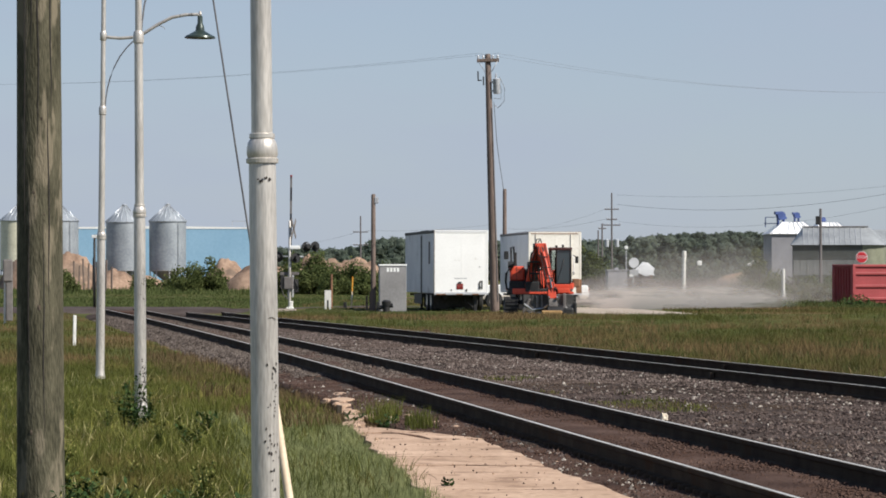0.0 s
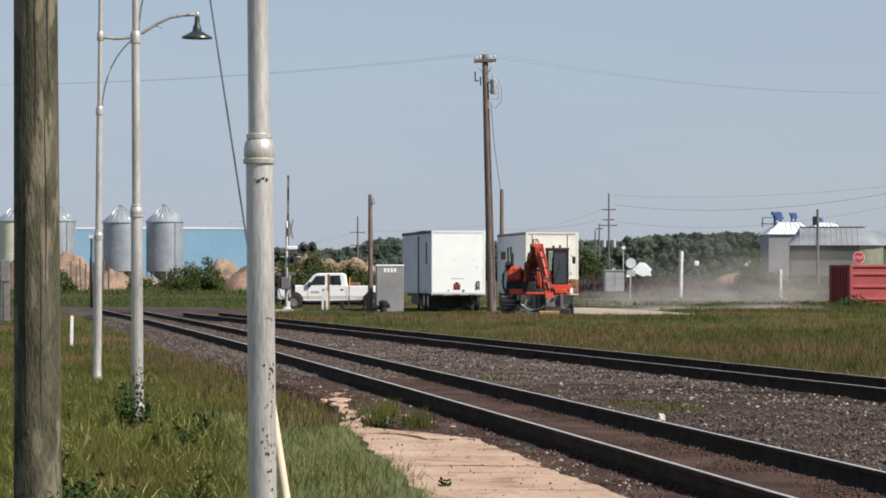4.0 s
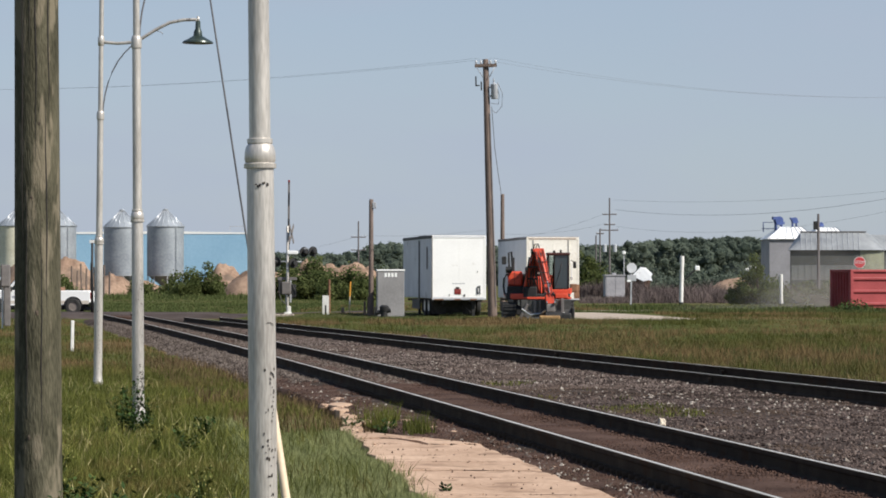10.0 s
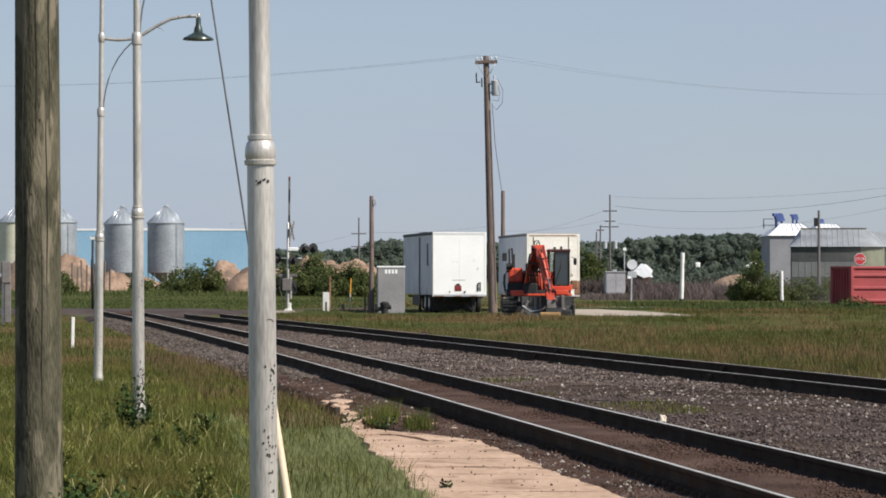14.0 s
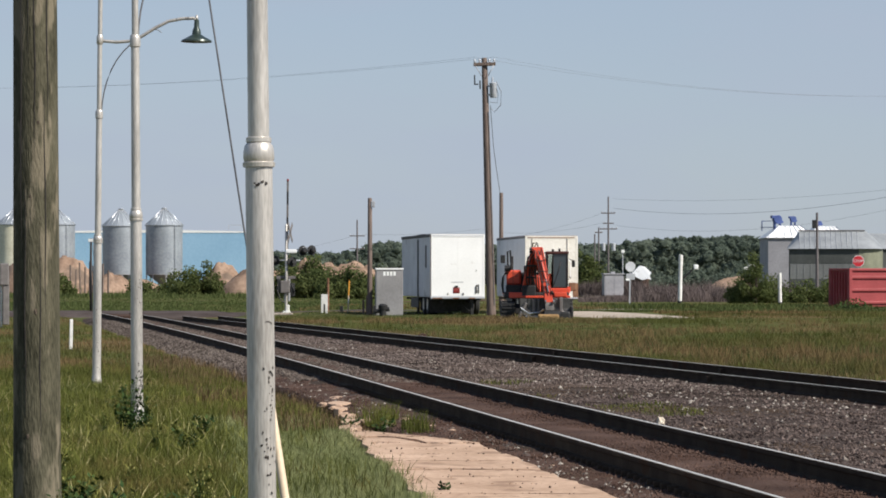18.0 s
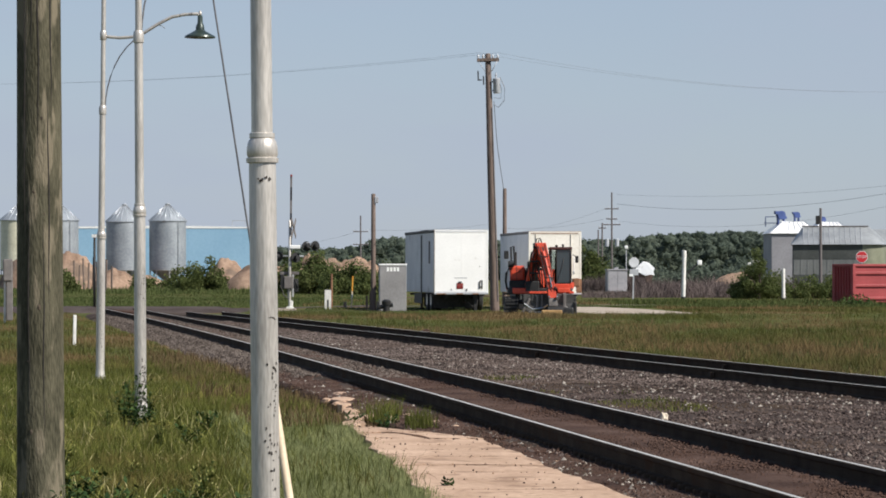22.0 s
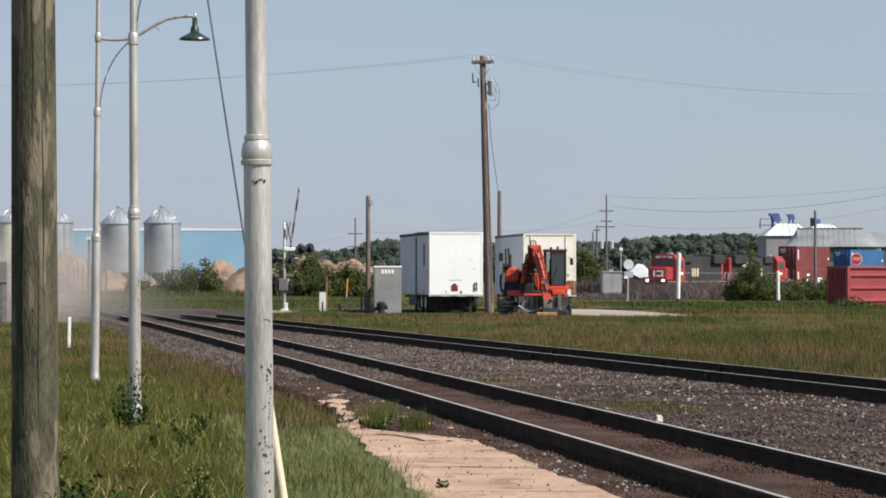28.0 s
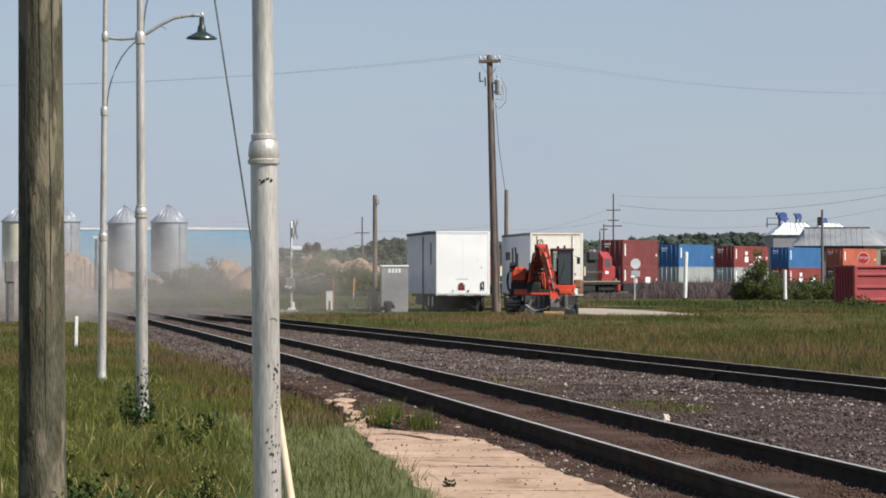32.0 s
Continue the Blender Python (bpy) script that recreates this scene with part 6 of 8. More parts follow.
for s in (-1, 1):
    y0, y1 = (0.862 * s, 0.875 * s)
    bm = bmesh.new()
    prism(bm, [(1.05, 1.28), (1.42, 1.76), (1.9, 1.78), (1.9, 1.28)], min(y0, y1), max(y0, y1))
    part("side_window", bm, M["glass"], pickup)
    bm = bmesh.new()
    prism(bm, [(2.06, 1.28), (2.06, 1.78), (2.68, 1.79), (2.76, 1.28)], min(y0, y1), max(y0, y1))
    part("side_window", bm, M["glass"], pickup)
    part("mirror", boxes((1.0, min(0.9 * s, 1.12 * s), 1.2, 1.16, max(0.9 * s, 1.12 * s), 1.45), bevel=0.03), M["black"], pickup)
    part("door_handle", boxes((1.75, min(0.98 * s, 1.0 * s), 1.02, 1.9, max(0.98 * s, 1.0 * s), 1.07)), M["black"], pickup)
    part("door_handle", boxes((2.72, min(0.98 * s, 1.0 * s), 1.02, 2.87, max(0.98 * s, 1.0 * s), 1.07)), M["black"], pickup)
    for xs in (0.98, 1.98, 3.0):
        part("door_seam", boxes((xs, min(0.978 * s, 0.984 * s), 0.55, xs + 0.02, max(0.978 * s, 0.984 * s), 1.2)), M["black"], pickup)
    part("emblem", boxes((1.15, min(0.98 * s, 0.986 * s), 0.85, 1.6, max(0.98 * s, 0.986 * s), 0.97)), M["grey_steel"], pickup)
    part("sill", boxes((0.8, min(0.85 * s, 1.0 * s), 0.36, 3.75, max(0.85 * s, 1.0 * s), 0.47), bevel=0.02), M["black"], pickup)
    part("dust_film", boxes((-0.5, min(0.979 * s, 0.9835 * s), 0.55, 5.18, max(0.979 * s, 0.9835 * s), 0.72)), road_dust, pickup, "beige road dust along the lower body")
    part("headlight", boxes((-0.61, min(0.6 * s, 0.97 * s), 0.85, -0.38, max(0.6 * s, 0.97 * s), 1.05), bevel=0.03), M["chrome"], pickup)
    part("tail_light", boxes((5.22, min(0.8 * s, 0.965 * s), 0.8, 5.275, max(0.8 * s, 0.965 * s), 1.15), bevel=0.015), M["signal_red"], pickup)
    for x in (0.28, 4.35):
        bm = bmesh.new()
        prism(bm, [(x + 0.49 * math.cos(k * math.pi / 10), 0.44 + 0.5 * math.sin(k * math.pi / 10)) for k in range(11)], min(0.9 * s, 0.985 * s), max(0.9 * s, 0.985 * s))
        part("wheel_arch", bm, M["black"], pickup)
bm = bmesh.new()
prism(bm, [(0.8, 1.25), (1.26, 1.77), (1.28, 1.75), (0.83, 1.23)], -0.78, 0.78)
part("windscreen", bm, M["glass"], pickup, at=pose(-0.03, 0, 0.02))
part("grille", boxes((-0.63, -0.58, 0.72, -0.58, 0.58, 1.05), bevel=0.01), M["black"], pickup)
part("grille_guard", boxes((-0.82, -0.75, 0.5, -0.74, 0.75, 1.12), bevel=0.03), M["black"], pickup)
part("front_bumper", boxes((-0.76, -0.98, 0.45, -0.53, 0.98, 0.7), bevel=0.05), M["black"], pickup)
part("rear_bumper", boxes((5.2, -0.95, 0.42, 5.38, 0.95, 0.62), bevel=0.04), M["black"], pickup)
part("bed_floor", boxes((3.15, -0.85, 1.19, 5.15, 0.85, 1.225)), M["black"], pickup)
part("toolbox", boxes((3.2, -0.8, 1.2, 3.7, 0.8, 1.42), bevel=0.03), M["rust"], pickup)
part("rail_guide_wheel", boxes((-1.15, -0.85, 0.3, -0.72, -0.65, 0.6), (-1.15, 0.65, 0.3, -0.72, 0.85, 0.6), (-0.95, -0.75, 0.4, -0.85, 0.75, 0.5), bevel=0.04), M["black"], pickup, "black hi-rail guide gear")
part("rail_guide_wheel", boxes((4.95, -0.8, 0.2, 5.3, 0.8, 0.4), bevel=0.04), M["black"], pickup)
part("hood_bulge", boxes((-0.42, -0.55, 1.1, 0.75, 0.55, 1.27), bevel=0.06), M["white"], pickup)
for xs in (3.13,):
    part("bed_seam", boxes((xs, -0.985, 0.55, xs + 0.025, -0.978, 1.22)), M["black"], pickup)
part("underbody", boxes((-0.4, -0.7, 0.25, 5.0, 0.7, 0.5)), M["black"], pickup)
dusty_rim = surf("dusty_steel_rim", (0.15, 0.125, 0.11), (0.26, 0.225, 0.2), 6, 0.8, 0.2, bump=0.1)
PICK_WHEELS = [wheel(pickup, x, y, 0.41, 0.41, 0.28, "Y", rim=dusty_rim) for x in (0.28, 4.35) for y in (-0.9, 0.9)]

# ---- train: two locomotives and double-stack cars; each has its front towards +y and rails at z = 0 ----
def bogie(parent, y, axles, gap):
    b = part("truck_frame", boxes((-1.15, y - gap * axles / 2, 0.45, -0.95, y + gap * axles / 2, 0.85), (0.95, y - gap * axles / 2, 0.45, 1.15, y + gap * axles / 2, 0.85), (-0.95, y - 0.3, 0.5, 0.95, y + 0.3, 0.8), bevel=0.03), M["black"], parent)
    for k in range(axles):
        yy = y + (k - (axles - 1) / 2) * gap
        for x in (-0.78, 0.78):
            part("wheel", made(cyl, (x - 0.07, yy, 0.5), (x + 0.07, yy, 0.5), 0.5, 0.5, 20), M["rubber"], b)
    return b


# black hood paint, lifted towards grey to paint in the haze of distance
hood_paint = surf("hazed_black_hood_paint", (0.018, 0.018, 0.019), (0.042, 0.041, 0.04), 0.6, 0.7, 0.0, bump=0.08, fine=6)
edge_paint = surf("dirty_yellow_edge_paint", (0.22, 0.17, 0.1), (0.42, 0.34, 0.21), 1.2, 0.8, bump=0.1)


def locomotive(label, lit=True):
    c = thing("locomotive", Matrix.Identity(4), label, "locomotive", "locomotives")
    part("frame_deck", boxes((-1.5, -11.0, 1.05, 1.5, 11.0, 1.45), bevel=0.04), M["black"], c)
    part("fuel_tank", boxes((-1.35, -3.2, 0.3, 1.35, 3.2, 1.05), bevel=0.15), M["black"], c)
    part("long_hood", boxes((-0.95, -10.0, 1.45, 0.95, 5.0, 4.35), bevel=0.1), hood_paint, c)
    part("radiator_wing", boxes((-1.5, -9.6, 3.5, 1.5, -5.6, 4.6), bevel=0.12), hood_paint, c)
    part("hood_end", boxes((-0.97, -10.35, 1.45, 0.97, -9.6, 4.3), bevel=0.1), M["loco_red"], c, "red painted hood end")
    for k, xk in enumerate((-0.7, -0.2, 0.3)):
        part("stripe", boxes((xk, -10.37, 1.7, xk + 0.22, -10.34, 2.6)), M["white"], c, at=pose(0, 0, 0, 0, 12, 0))
    part("dynamic_brake", boxes((-1.3, 1.4, 3.6, 1.3, 4.2, 4.5), bevel=0.12), hood_paint, c)
    part("exhaust_stack", boxes((-0.4, -1.2, 4.3, 0.4, -0.4, 4.6), bevel=0.05), hood_paint, c)
    part("cab", made(lambda bm: prism(bm, [(-1.55, 1.45), (1.55, 1.45), (1.55, 3.9), (1.1, 4.55), (-1.1, 4.55), (-1.55, 3.9)], 5.0, 7.9, 0.04)), M["loco_red"], c, "bright red cab")
    part("nose", boxes((-1.2, 7.9, 1.45, 1.2, 10.1, 3.1), bevel=0.25), M["loco_red"], c, "bright red nose")
    part("windscreen", boxes((-1.25, 7.88, 3.25, -0.12, 7.93, 3.95), (0.12, 7.88, 3.25, 1.25, 7.93, 3.95), bevel=0.01), M["glass"], c)
    for s in (-1, 1):
        part("cab_window", boxes((min(1.545 * s, 1.57 * s), 5.5, 2.95, max(1.545 * s, 1.57 * s), 7.3, 3.75), bevel=0.01), M["glass"], c)
        part("number_panel", boxes((min(1.546 * s, 1.56 * s), 5.7, 2.2, max(1.546 * s, 1.56 * s), 6.7, 2.5)), M["white"], c)
        # pale lettering on the hood drawn as plain bent bars
        x0, x1 = min(0.95 * s, 0.975 * s), max(0.95 * s, 0.975 * s)
        for row in ((0.55, 2.0, 1.0, 2.95), (-0.25, 2.0, 0.2, 2.95), (-1.3, 2.0, -0.7, 2.95)):
            part("emblem", boxes((x0, row[0], row[1], x1, row[2], row[3])), M["guard"], c, "pale cream emblem bar")
        part("handrail", made(tube, [(1.45 * s, 5.0, 1.45), (1.45 * s, 5.0, 2.4), (1.45 * s, -10.6, 2.4), (1.45 * s, -10.6, 1.45)], 0.02, 6), M["grey_steel"], c)
        part("walkway_edge", boxes((min(1.5 * s, 1.53 * s), -10.8, 1.36, max(1.5 * s, 1.53 * s), 10.8, 1.46)), edge_paint, c, "pale yellow walkway edge")
        part("step", boxes((min(1.1 * s, 1.5 * s), 10.2, 0.4, max(1.1 * s, 1.5 * s), 10.9, 1.1), bevel=0.02), M["loco_red"], c)
        for k in range(7):
            y = -9.0 + 1.9 * k
            part("hood_door", boxes((min(0.95 * s, 0.965 * s), y, 1.7, max(0.95 * s, 0.965 * s), y + 1.6, 3.3), bevel=0.005), hood_paint, c)
    lamp = M["headlamp"] if lit else M["insulator"]
    part("headlight", made(cyl, (-0.16, 7.9, 4.25), (-0.16, 7.98, 4.25), 0.12, 0.12, 14), M["insulator"], c)
    part("headlight", made(cyl, (0.16, 7.9, 4.25), (0.16, 7.98, 4.25), 0.12, 0.12, 14), M["insulator"], c)
    for x in (-0.95, 0.95):
        part("ditch_light", made(cyl, (x, 10.7, 1.55), (x, 10.95, 1.55), 0.13, 0.13, 14), lamp, c)
    part("nose_emblem", boxes((-0.7, 10.08, 2.0, -0.5, 10.13, 2.7), (-0.5, 10.08, 2.0, 0.1, 10.13, 2.18), (-0.5, 10.08, 2.52, 0.1, 10.13, 2.7), (0.3, 10.08, 2.0, 0.5, 10.13, 2.7)), M["white"], c)
    part("number_board", boxes((-1.0, 7.9, 4.1, -0.5, 7.96, 4.35), (0.5, 7.9, 4.1, 1.0, 7.96, 4.35)), M["side_white"], c)
    part("pilot", boxes((-1.4, 10.6, 0.2, 1.4, 10.95, 1.1), bevel=0.05), M["black"], c)
    part("pilot_stripe", boxes((-1.2, 10.95, 0.5, -0.6, 10.97, 0.9), (0.6, 10.95, 0.5, 1.2, 10.97, 0.9)), M["white"], c)
    part("coupler", boxes((-0.2, 10.9, 0.7, 0.2, 11.4, 1.0), bevel=0.05), M["black"], c)
    part("horn", boxes((-0.3, 5.6, 4.55, 0.3, 6.2, 4.75), bevel=0.04), M["grey_steel"], c)
    bogie(c, -7.2, 3, 1.7)
    bogie(c, 7.2, 3, 1.7)
    return c


def well_car():
    c = thing("well_car", Matrix.Identity(4), "dark low container well car", "rail car", "container well cars")
    part("side_sill", boxes((-1.45, -6.6, 0.35, -1.3, 6.6, 1.2), bevel=0.02), M["black"], c)
    part("side_sill", boxes((1.3, -6.6, 0.35, 1.45, 6.6, 1.2), bevel=0.02), M["black"], c)
    part("well_floor", boxes((-1.3, -6.5, 0.3, 1.3, 6.5, 0.4)), M["black"], c)
    for s in (-1, 1):
        part("end_platform", boxes((-1.3, min(6.6 * s, 9.5 * s), 0.85, 1.3, max(6.6 * s, 9.5 * s), 1.2), bevel=0.05), M["black"], c)
        bogie(c, 8.4 * s, 2, 1.75)
    return c


def container(mat, height, label, marks):
    c = thing("shipping_container", Matrix.Identity(4), label, "container", "stacked shipping containers")
    l = 12.19 / 2
    part("shell", boxes((-1.19, -l + 0.05, 0.05, 1.19, l - 0.05, height - 0.05), bevel=0.01), mat, c)
    part("corner_frame", boxes(*[(x, y, 0, x + 0.16, y + 0.16, height) for x in (-1.22, 1.06) for y in (-l, l - 0.16)], *[(-1.22, y, z, 1.22, y + 0.14, z + 0.14) for y in (-l, l - 0.14) for z in (0, height - 0.14)], *[(x, -l, z, x + 0.12, l, z + 0.12) for x in (-1.22, 1.1) for z in (0, height - 0.12)]), mat, c)
    for s in (-1, 1):
        bm = bmesh.new()
        for k in range(26):
            y = -l + 0.3 + 0.45 * k
            box(bm, min(1.19 * s, 1.215 * s), y, 0.14, max(1.19 * s, 1.215 * s), y + 0.2, height - 0.14)
        part("corrugation", bm, mat, c)
    bm = bmesh.new()
    for x in (-0.85, -0.3, 0.3, 0.85):
        cyl(bm, (x, l + 0.0, 0.1), (x, l + 0.0, height - 0.1), 0.035, 0.035, 6)
    part("locking_bars", bm, mat, c).name = "locking_bar"
    if marks:
        part("lettering", boxes((0.2, l - 0.02, height - 0.55, 0.95, l + 0.02, height - 0.38), (0.3, l - 0.02, height - 0.8, 0.9, l + 0.02, height - 0.68)), M["white"], c)
        if marks > 1:
            for row in ((-1.235, 1.2, height * 0.25, -1.205, 2.4, height * 0.5), (-1.235, 1.4, height * 0.58, -1.205, 2.2, height * 0.75), (-1.235, -3.4, height * 0.3, -1.205, -1.6, height * 0.55)):
                part("emblem", boxes(row), M["white"], c, "white emblem patch")
        part("edge_lettering", boxes((-1.235, l - 0.9, height * 0.4, -1.205, l - 0.6, height * 0.85)), M["white"], c)
        part("edge_lettering", boxes((-1.235, -l + 0.5, height * 0.4, -1.205, -l + 0.8, height * 0.5)), M["white"], c)
    return c


paint = {
    "maroon": surf("maroon_container_paint", (0.145, 0.032, 0.03), (0.215, 0.056, 0.052), 0.5, 0.6, spots=(0.15, 0.05, 0.045), spot_scale=0.6, spot_cut=0.64),
    "blue": surf("blue_container_paint", (0.03, 0.11, 0.26), (0.05, 0.16, 0.34), 0.5, 0.55),
    "red": surf("red_container_paint", (0.18, 0.032, 0.03), (0.27, 0.058, 0.052), 0.5, 0.55),
    "orange": surf("orange_container_paint", (0.38, 0.09, 0.05), (0.5, 0.14, 0.08), 0.5, 0.55),
    "grey": surf("pale_container_paint", (0.28, 0.3, 0.29), (0.38, 0.4, 0.385), 0.5, 0.55),
    "olive": surf("olive_container_paint", (0.2, 0.13, 0.06), (0.3, 0.2, 0.1), 0.5, 0.6),
    "navy": surf("navy_container_paint", (0.03, 0.05, 0.13), (0.05, 0.09, 0.2), 0.5, 0.55),
}
LOCOS = [locomotive("red and black diesel locomotive with lit headlights"), locomotive("red and black diesel locomotive running backwards", False)]
STACKS = [("maroon", 2.9, 1, "maroon", 2.6, 2), ("blue", 2.6, 1, "grey", 2.6, 0), ("red", 2.6, 2, "grey", 2.6, 1), ("blue", 2.6, 1, "red", 2.6, 2), ("orange", 2.6, 1, "maroon", 2.6, 1), ("olive", 2.6, 1, "blue", 2.6, 0), ("navy", 2.9, 1, "grey", 2.6, 1)]
CARS = []
for up_c, up_h, up_m, lo_c, lo_h, lo_m in STACKS:
    low = container(paint[lo_c], lo_h, lo_c + " steel shipping container low in a well car", lo_m)
    top = container(paint[up_c], up_h, up_c + " steel shipping container stacked on another", up_m)
    CARS.append((well_car(), low, top, lo_h))

# the line the train runs on: straight, then a long bend away to the right
LINE = []
x_, y_ = 18.4, 300.45
for i in range(0, 400):
    phi = radians(22) + min(max(i * 2.0, 0), 120) / 580
    LINE.append((x_, y_, phi))
    x_, y_ = x_ + 2 * math.sin(phi), y_ + 2 * math.cos(phi)
RAIL_Z = LOW + 0.12


def line_pose(s, back=False):
    if s <= 0:
        x, y, phi = 18.4 + s * math.sin(radians(22)), 300.45 + s * math.cos(radians(22)), radians(22)
    else:
        i = min(int(s / 2), 398)
        k = s / 2 - i
        x, y, phi = (LINE[i][j] + (LINE[i + 1][j] - LINE[i][j]) * k for j in range(3))
    return pose(x, y, RAIL_Z, 0, 0, 180 - math.degrees(phi) + (180 if back else 0))


trk = thing("railway_track", Matrix.Identity(4), "far main line track on a low bank", "railway track", "railway tracks")
for side in (-0.75, 0.75):
    bm = bmesh.new()
    pts = []
    for s in range(-120, 700, 10):
        m = line_pose(s)
        pts.append(m @ Vector((side, 0, -0.09)))
    tube(bm, pts, 0.08, 6)
    part("rail", bm, M["rail_dark"], trk)

# ---- plants ----
def blades(name, count, place, h0, h1, width, material, seed, label, bend=0.35, lift=-0.03):
    """Loose grass: each blade two narrow faces, rooted where place() puts it."""
    rng = np.random.default_rng(seed)
    xy = place(rng, count)
    n = len(xy)
    z = np.array([ground_z(x, y) for x, y in xy]) + lift
    a = rng.uniform(0, math.tau, n)
    h = rng.uniform(h0, h1, n) * (0.75 + 0.5 * np.array([noise.noise(Vector((x * 0.25, y * 0.25, seed))) for x, y in xy]))
    w = width * rng.uniform(0.6, 1.3, n)
    lean = rng.uniform(0.05, bend, n) * h
    ca, sa = np.cos(a), np.sin(a)
    d = rng.uniform(0, math.tau, n)
    cd, sd = np.cos(d) * lean, np.sin(d) * lean
    v = np.zeros((n, 5, 3))
    v[:, 0] = np.stack([xy[:, 0] - ca * w / 2, xy[:, 1] - sa * w / 2, z], 1)
    v[:, 1] = np.stack([xy[:, 0] + ca * w / 2, xy[:, 1] + sa * w / 2, z], 1)
    v[:, 2] = np.stack([xy[:, 0] + ca * w * 0.4 + cd * 0.4, xy[:, 1] + sa * w * 0.4 + sd * 0.4, z + h * 0.6], 1)
    v[:, 3] = np.stack([xy[:, 0] - ca * w * 0.4 + cd * 0.4, xy[:, 1] - sa * w * 0.4 + sd * 0.4, z + h * 0.6], 1)
    v[:, 4] = np.stack([xy[:, 0] + cd, xy[:, 1] + sd, z + h], 1)
    base = (np.arange(n) * 5)[:, None]
    quads = base + np.array([[0, 1, 2, 3]])
    tris = base + np.array([[3, 2, 4]])
    me = bpy.data.meshes.new(name)
    me.from_pydata(v.reshape(-1, 3).tolist(), [], quads.tolist() + tris.tolist())
    me.materials.append(material)
    return tagged(new(name, me), label, "grass", kind="stuff")


def spread(y0, y1, left, right, power=1.0, keep=None):
    """Places between two lines, denser near the camera."""
    def place(rng, n):
        u = rng.uniform(0, 1, n)
        y = (y0 ** -power + u * (y1 ** -power - y0 ** -power)) ** (-1 / power)
        k = rng.uniform(0, 1, n)
        lo, hi = np.array([left(b) for b in y]), np.array([right(b) for b in y])
        xy = np.stack([lo + (hi - lo) * k, y], 1)
        if keep:
            xy = xy[[keep(x, b) for x, b in xy]]
        return xy
    return place


def clumps(count, each, y0, y1, left, right, radius, power=0.5, keep=None):
    """Places in loose bunches."""
    def place(rng, n):
        c = spread(y0, y1, left, right, power, keep)(rng, count)
        c = np.repeat(c, each, axis=0)
        return c + rng.normal(0, 1, c.shape) * np.array([radius, radius * 1.6])
    return place


def lawn_right(y):
    if y < 33.5:
        return pave_left(y) + 0.12
    return near_x(y) - 2.3 - 0.6 * noise.noise(Vector((y * 0.4, 1, 0)))


def view_left(y):
    return -0.172 * y - 0.4


def view_right(y):
    return 0.172 * y + 0.5


blades("grass", 105000, spread(18, 60, view_left, lawn_right, 0.7, lambda x, y: y > 38 or x < pave_left(y) - 1.5 + 0.5 * noise.noise(Vector((x, y * 0.6, 4))) or (x * 37.7) % 1 < 0.18), 0.08, 0.3, 0.008, M["grass"], 1, "green uncut grass with dry stalks beside the platform", 0.7)
blades("grass", 26000, spread(50, 133.5, view_left, lambda y: near_x(y) - 2.2, 0.5), 0.08, 0.24, 0.018, M["tall_grass"], 2, "rough brownish grass beside the track")
blades("grass", 150000, spread(38, 124, lambda y: far_x(y) + 1.5, view_right, 0.5, lambda x, y: not (-6.5 < x < 10.4 - 0.1 * (y - 122) and y > (116.4 if x > 2.4 else 118.3) + 0.8 * noise.noise(Vector((x, y * 0.2, 0))))), 0.07, 0.26, 0.014, M["tall_grass"], 3, "tall green and brown meadow grass", 0.9)
blades("grass", 14000, spread(136, 200, lambda y: -8, view_right, 0.5, lambda x, y: not (142 < y < 150.5) and not (x < 11 and y < 142)), 0.12, 0.3, 0.05, M["tall_grass"], 5, "rough grass round the yard")
blades("grass", 8000, spread(122, 142, lambda y: 10.5, view_right, 0.5), 0.08, 0.26, 0.03, M["tall_grass"], 15, "rough grass along the road")
blades("grass", 5500, spread(139.5, 142.3, lambda y: 4.8, lambda y: 11.0, 0.5), 0.14, 0.28, 0.03, M["field"], 68, "green verge grass between drive and road")
blades("grass", 16000, spread(137.5, 142.3, lambda y: 11.0, view_right, 0.5), 0.16, 0.32, 0.03, M["field"], 31, "green verge grass along the road")
blades("grass", 9000, spread(150.5, 190, lambda y: 9.5, view_right, 0.5), 0.16, 0.4, 0.05, M["field"], 32, "green verge grass along the road")
blades("grass", 42000, spread(151, 340, lambda y: -0.17 * y, lambda y: -0.02 * y, 0.5), 0.1, 0.26, 0.05, M["field"], 16, "green field beyond the crossing")
blades("dry_stalk", 1700, spread(20, 50, view_left, lambda y: lawn_right(y) - 1.7, 0.8), 0.15, 0.34, 0.008, M["stalk"], 17, "pale dry stalks among the grass", 1.3)
blades("dry_brush", 7000, spread(338, 350, lambda y: 0.05 * y, lambda y: 0.073 * y, 0.5), 0.8, 2.7, 0.07, M["dry_brush"], 38, "brown leafless brush behind the far railway", 0.6)
blades("dry_brush", 15000, spread(244, 294, lambda y: 0.071 * y, lambda y: 0.131 * y, 0.5), 0.3, 2.0, 0.045, M["dry_brush"], 6, "brown leafless brush along the far railway", 0.8)
blades("dry_brush", 5000, spread(246, 294, lambda y: 0.05 * y, lambda y: 0.072 * y, 0.5), 0.15, 0.75, 0.045, M["dry_brush"], 69, "low brown scrub along the far railway", 0.8)
blades("dry_brush", 0, clumps(90, 55, 246, 292, lambda y: 0.071 * y, lambda y: 0.13 * y, 0.5, 0.5), 0.6, 2.5, 0.04, M["dry_brush"], 66, "thin bare shrubs along the far railway", 0.7)
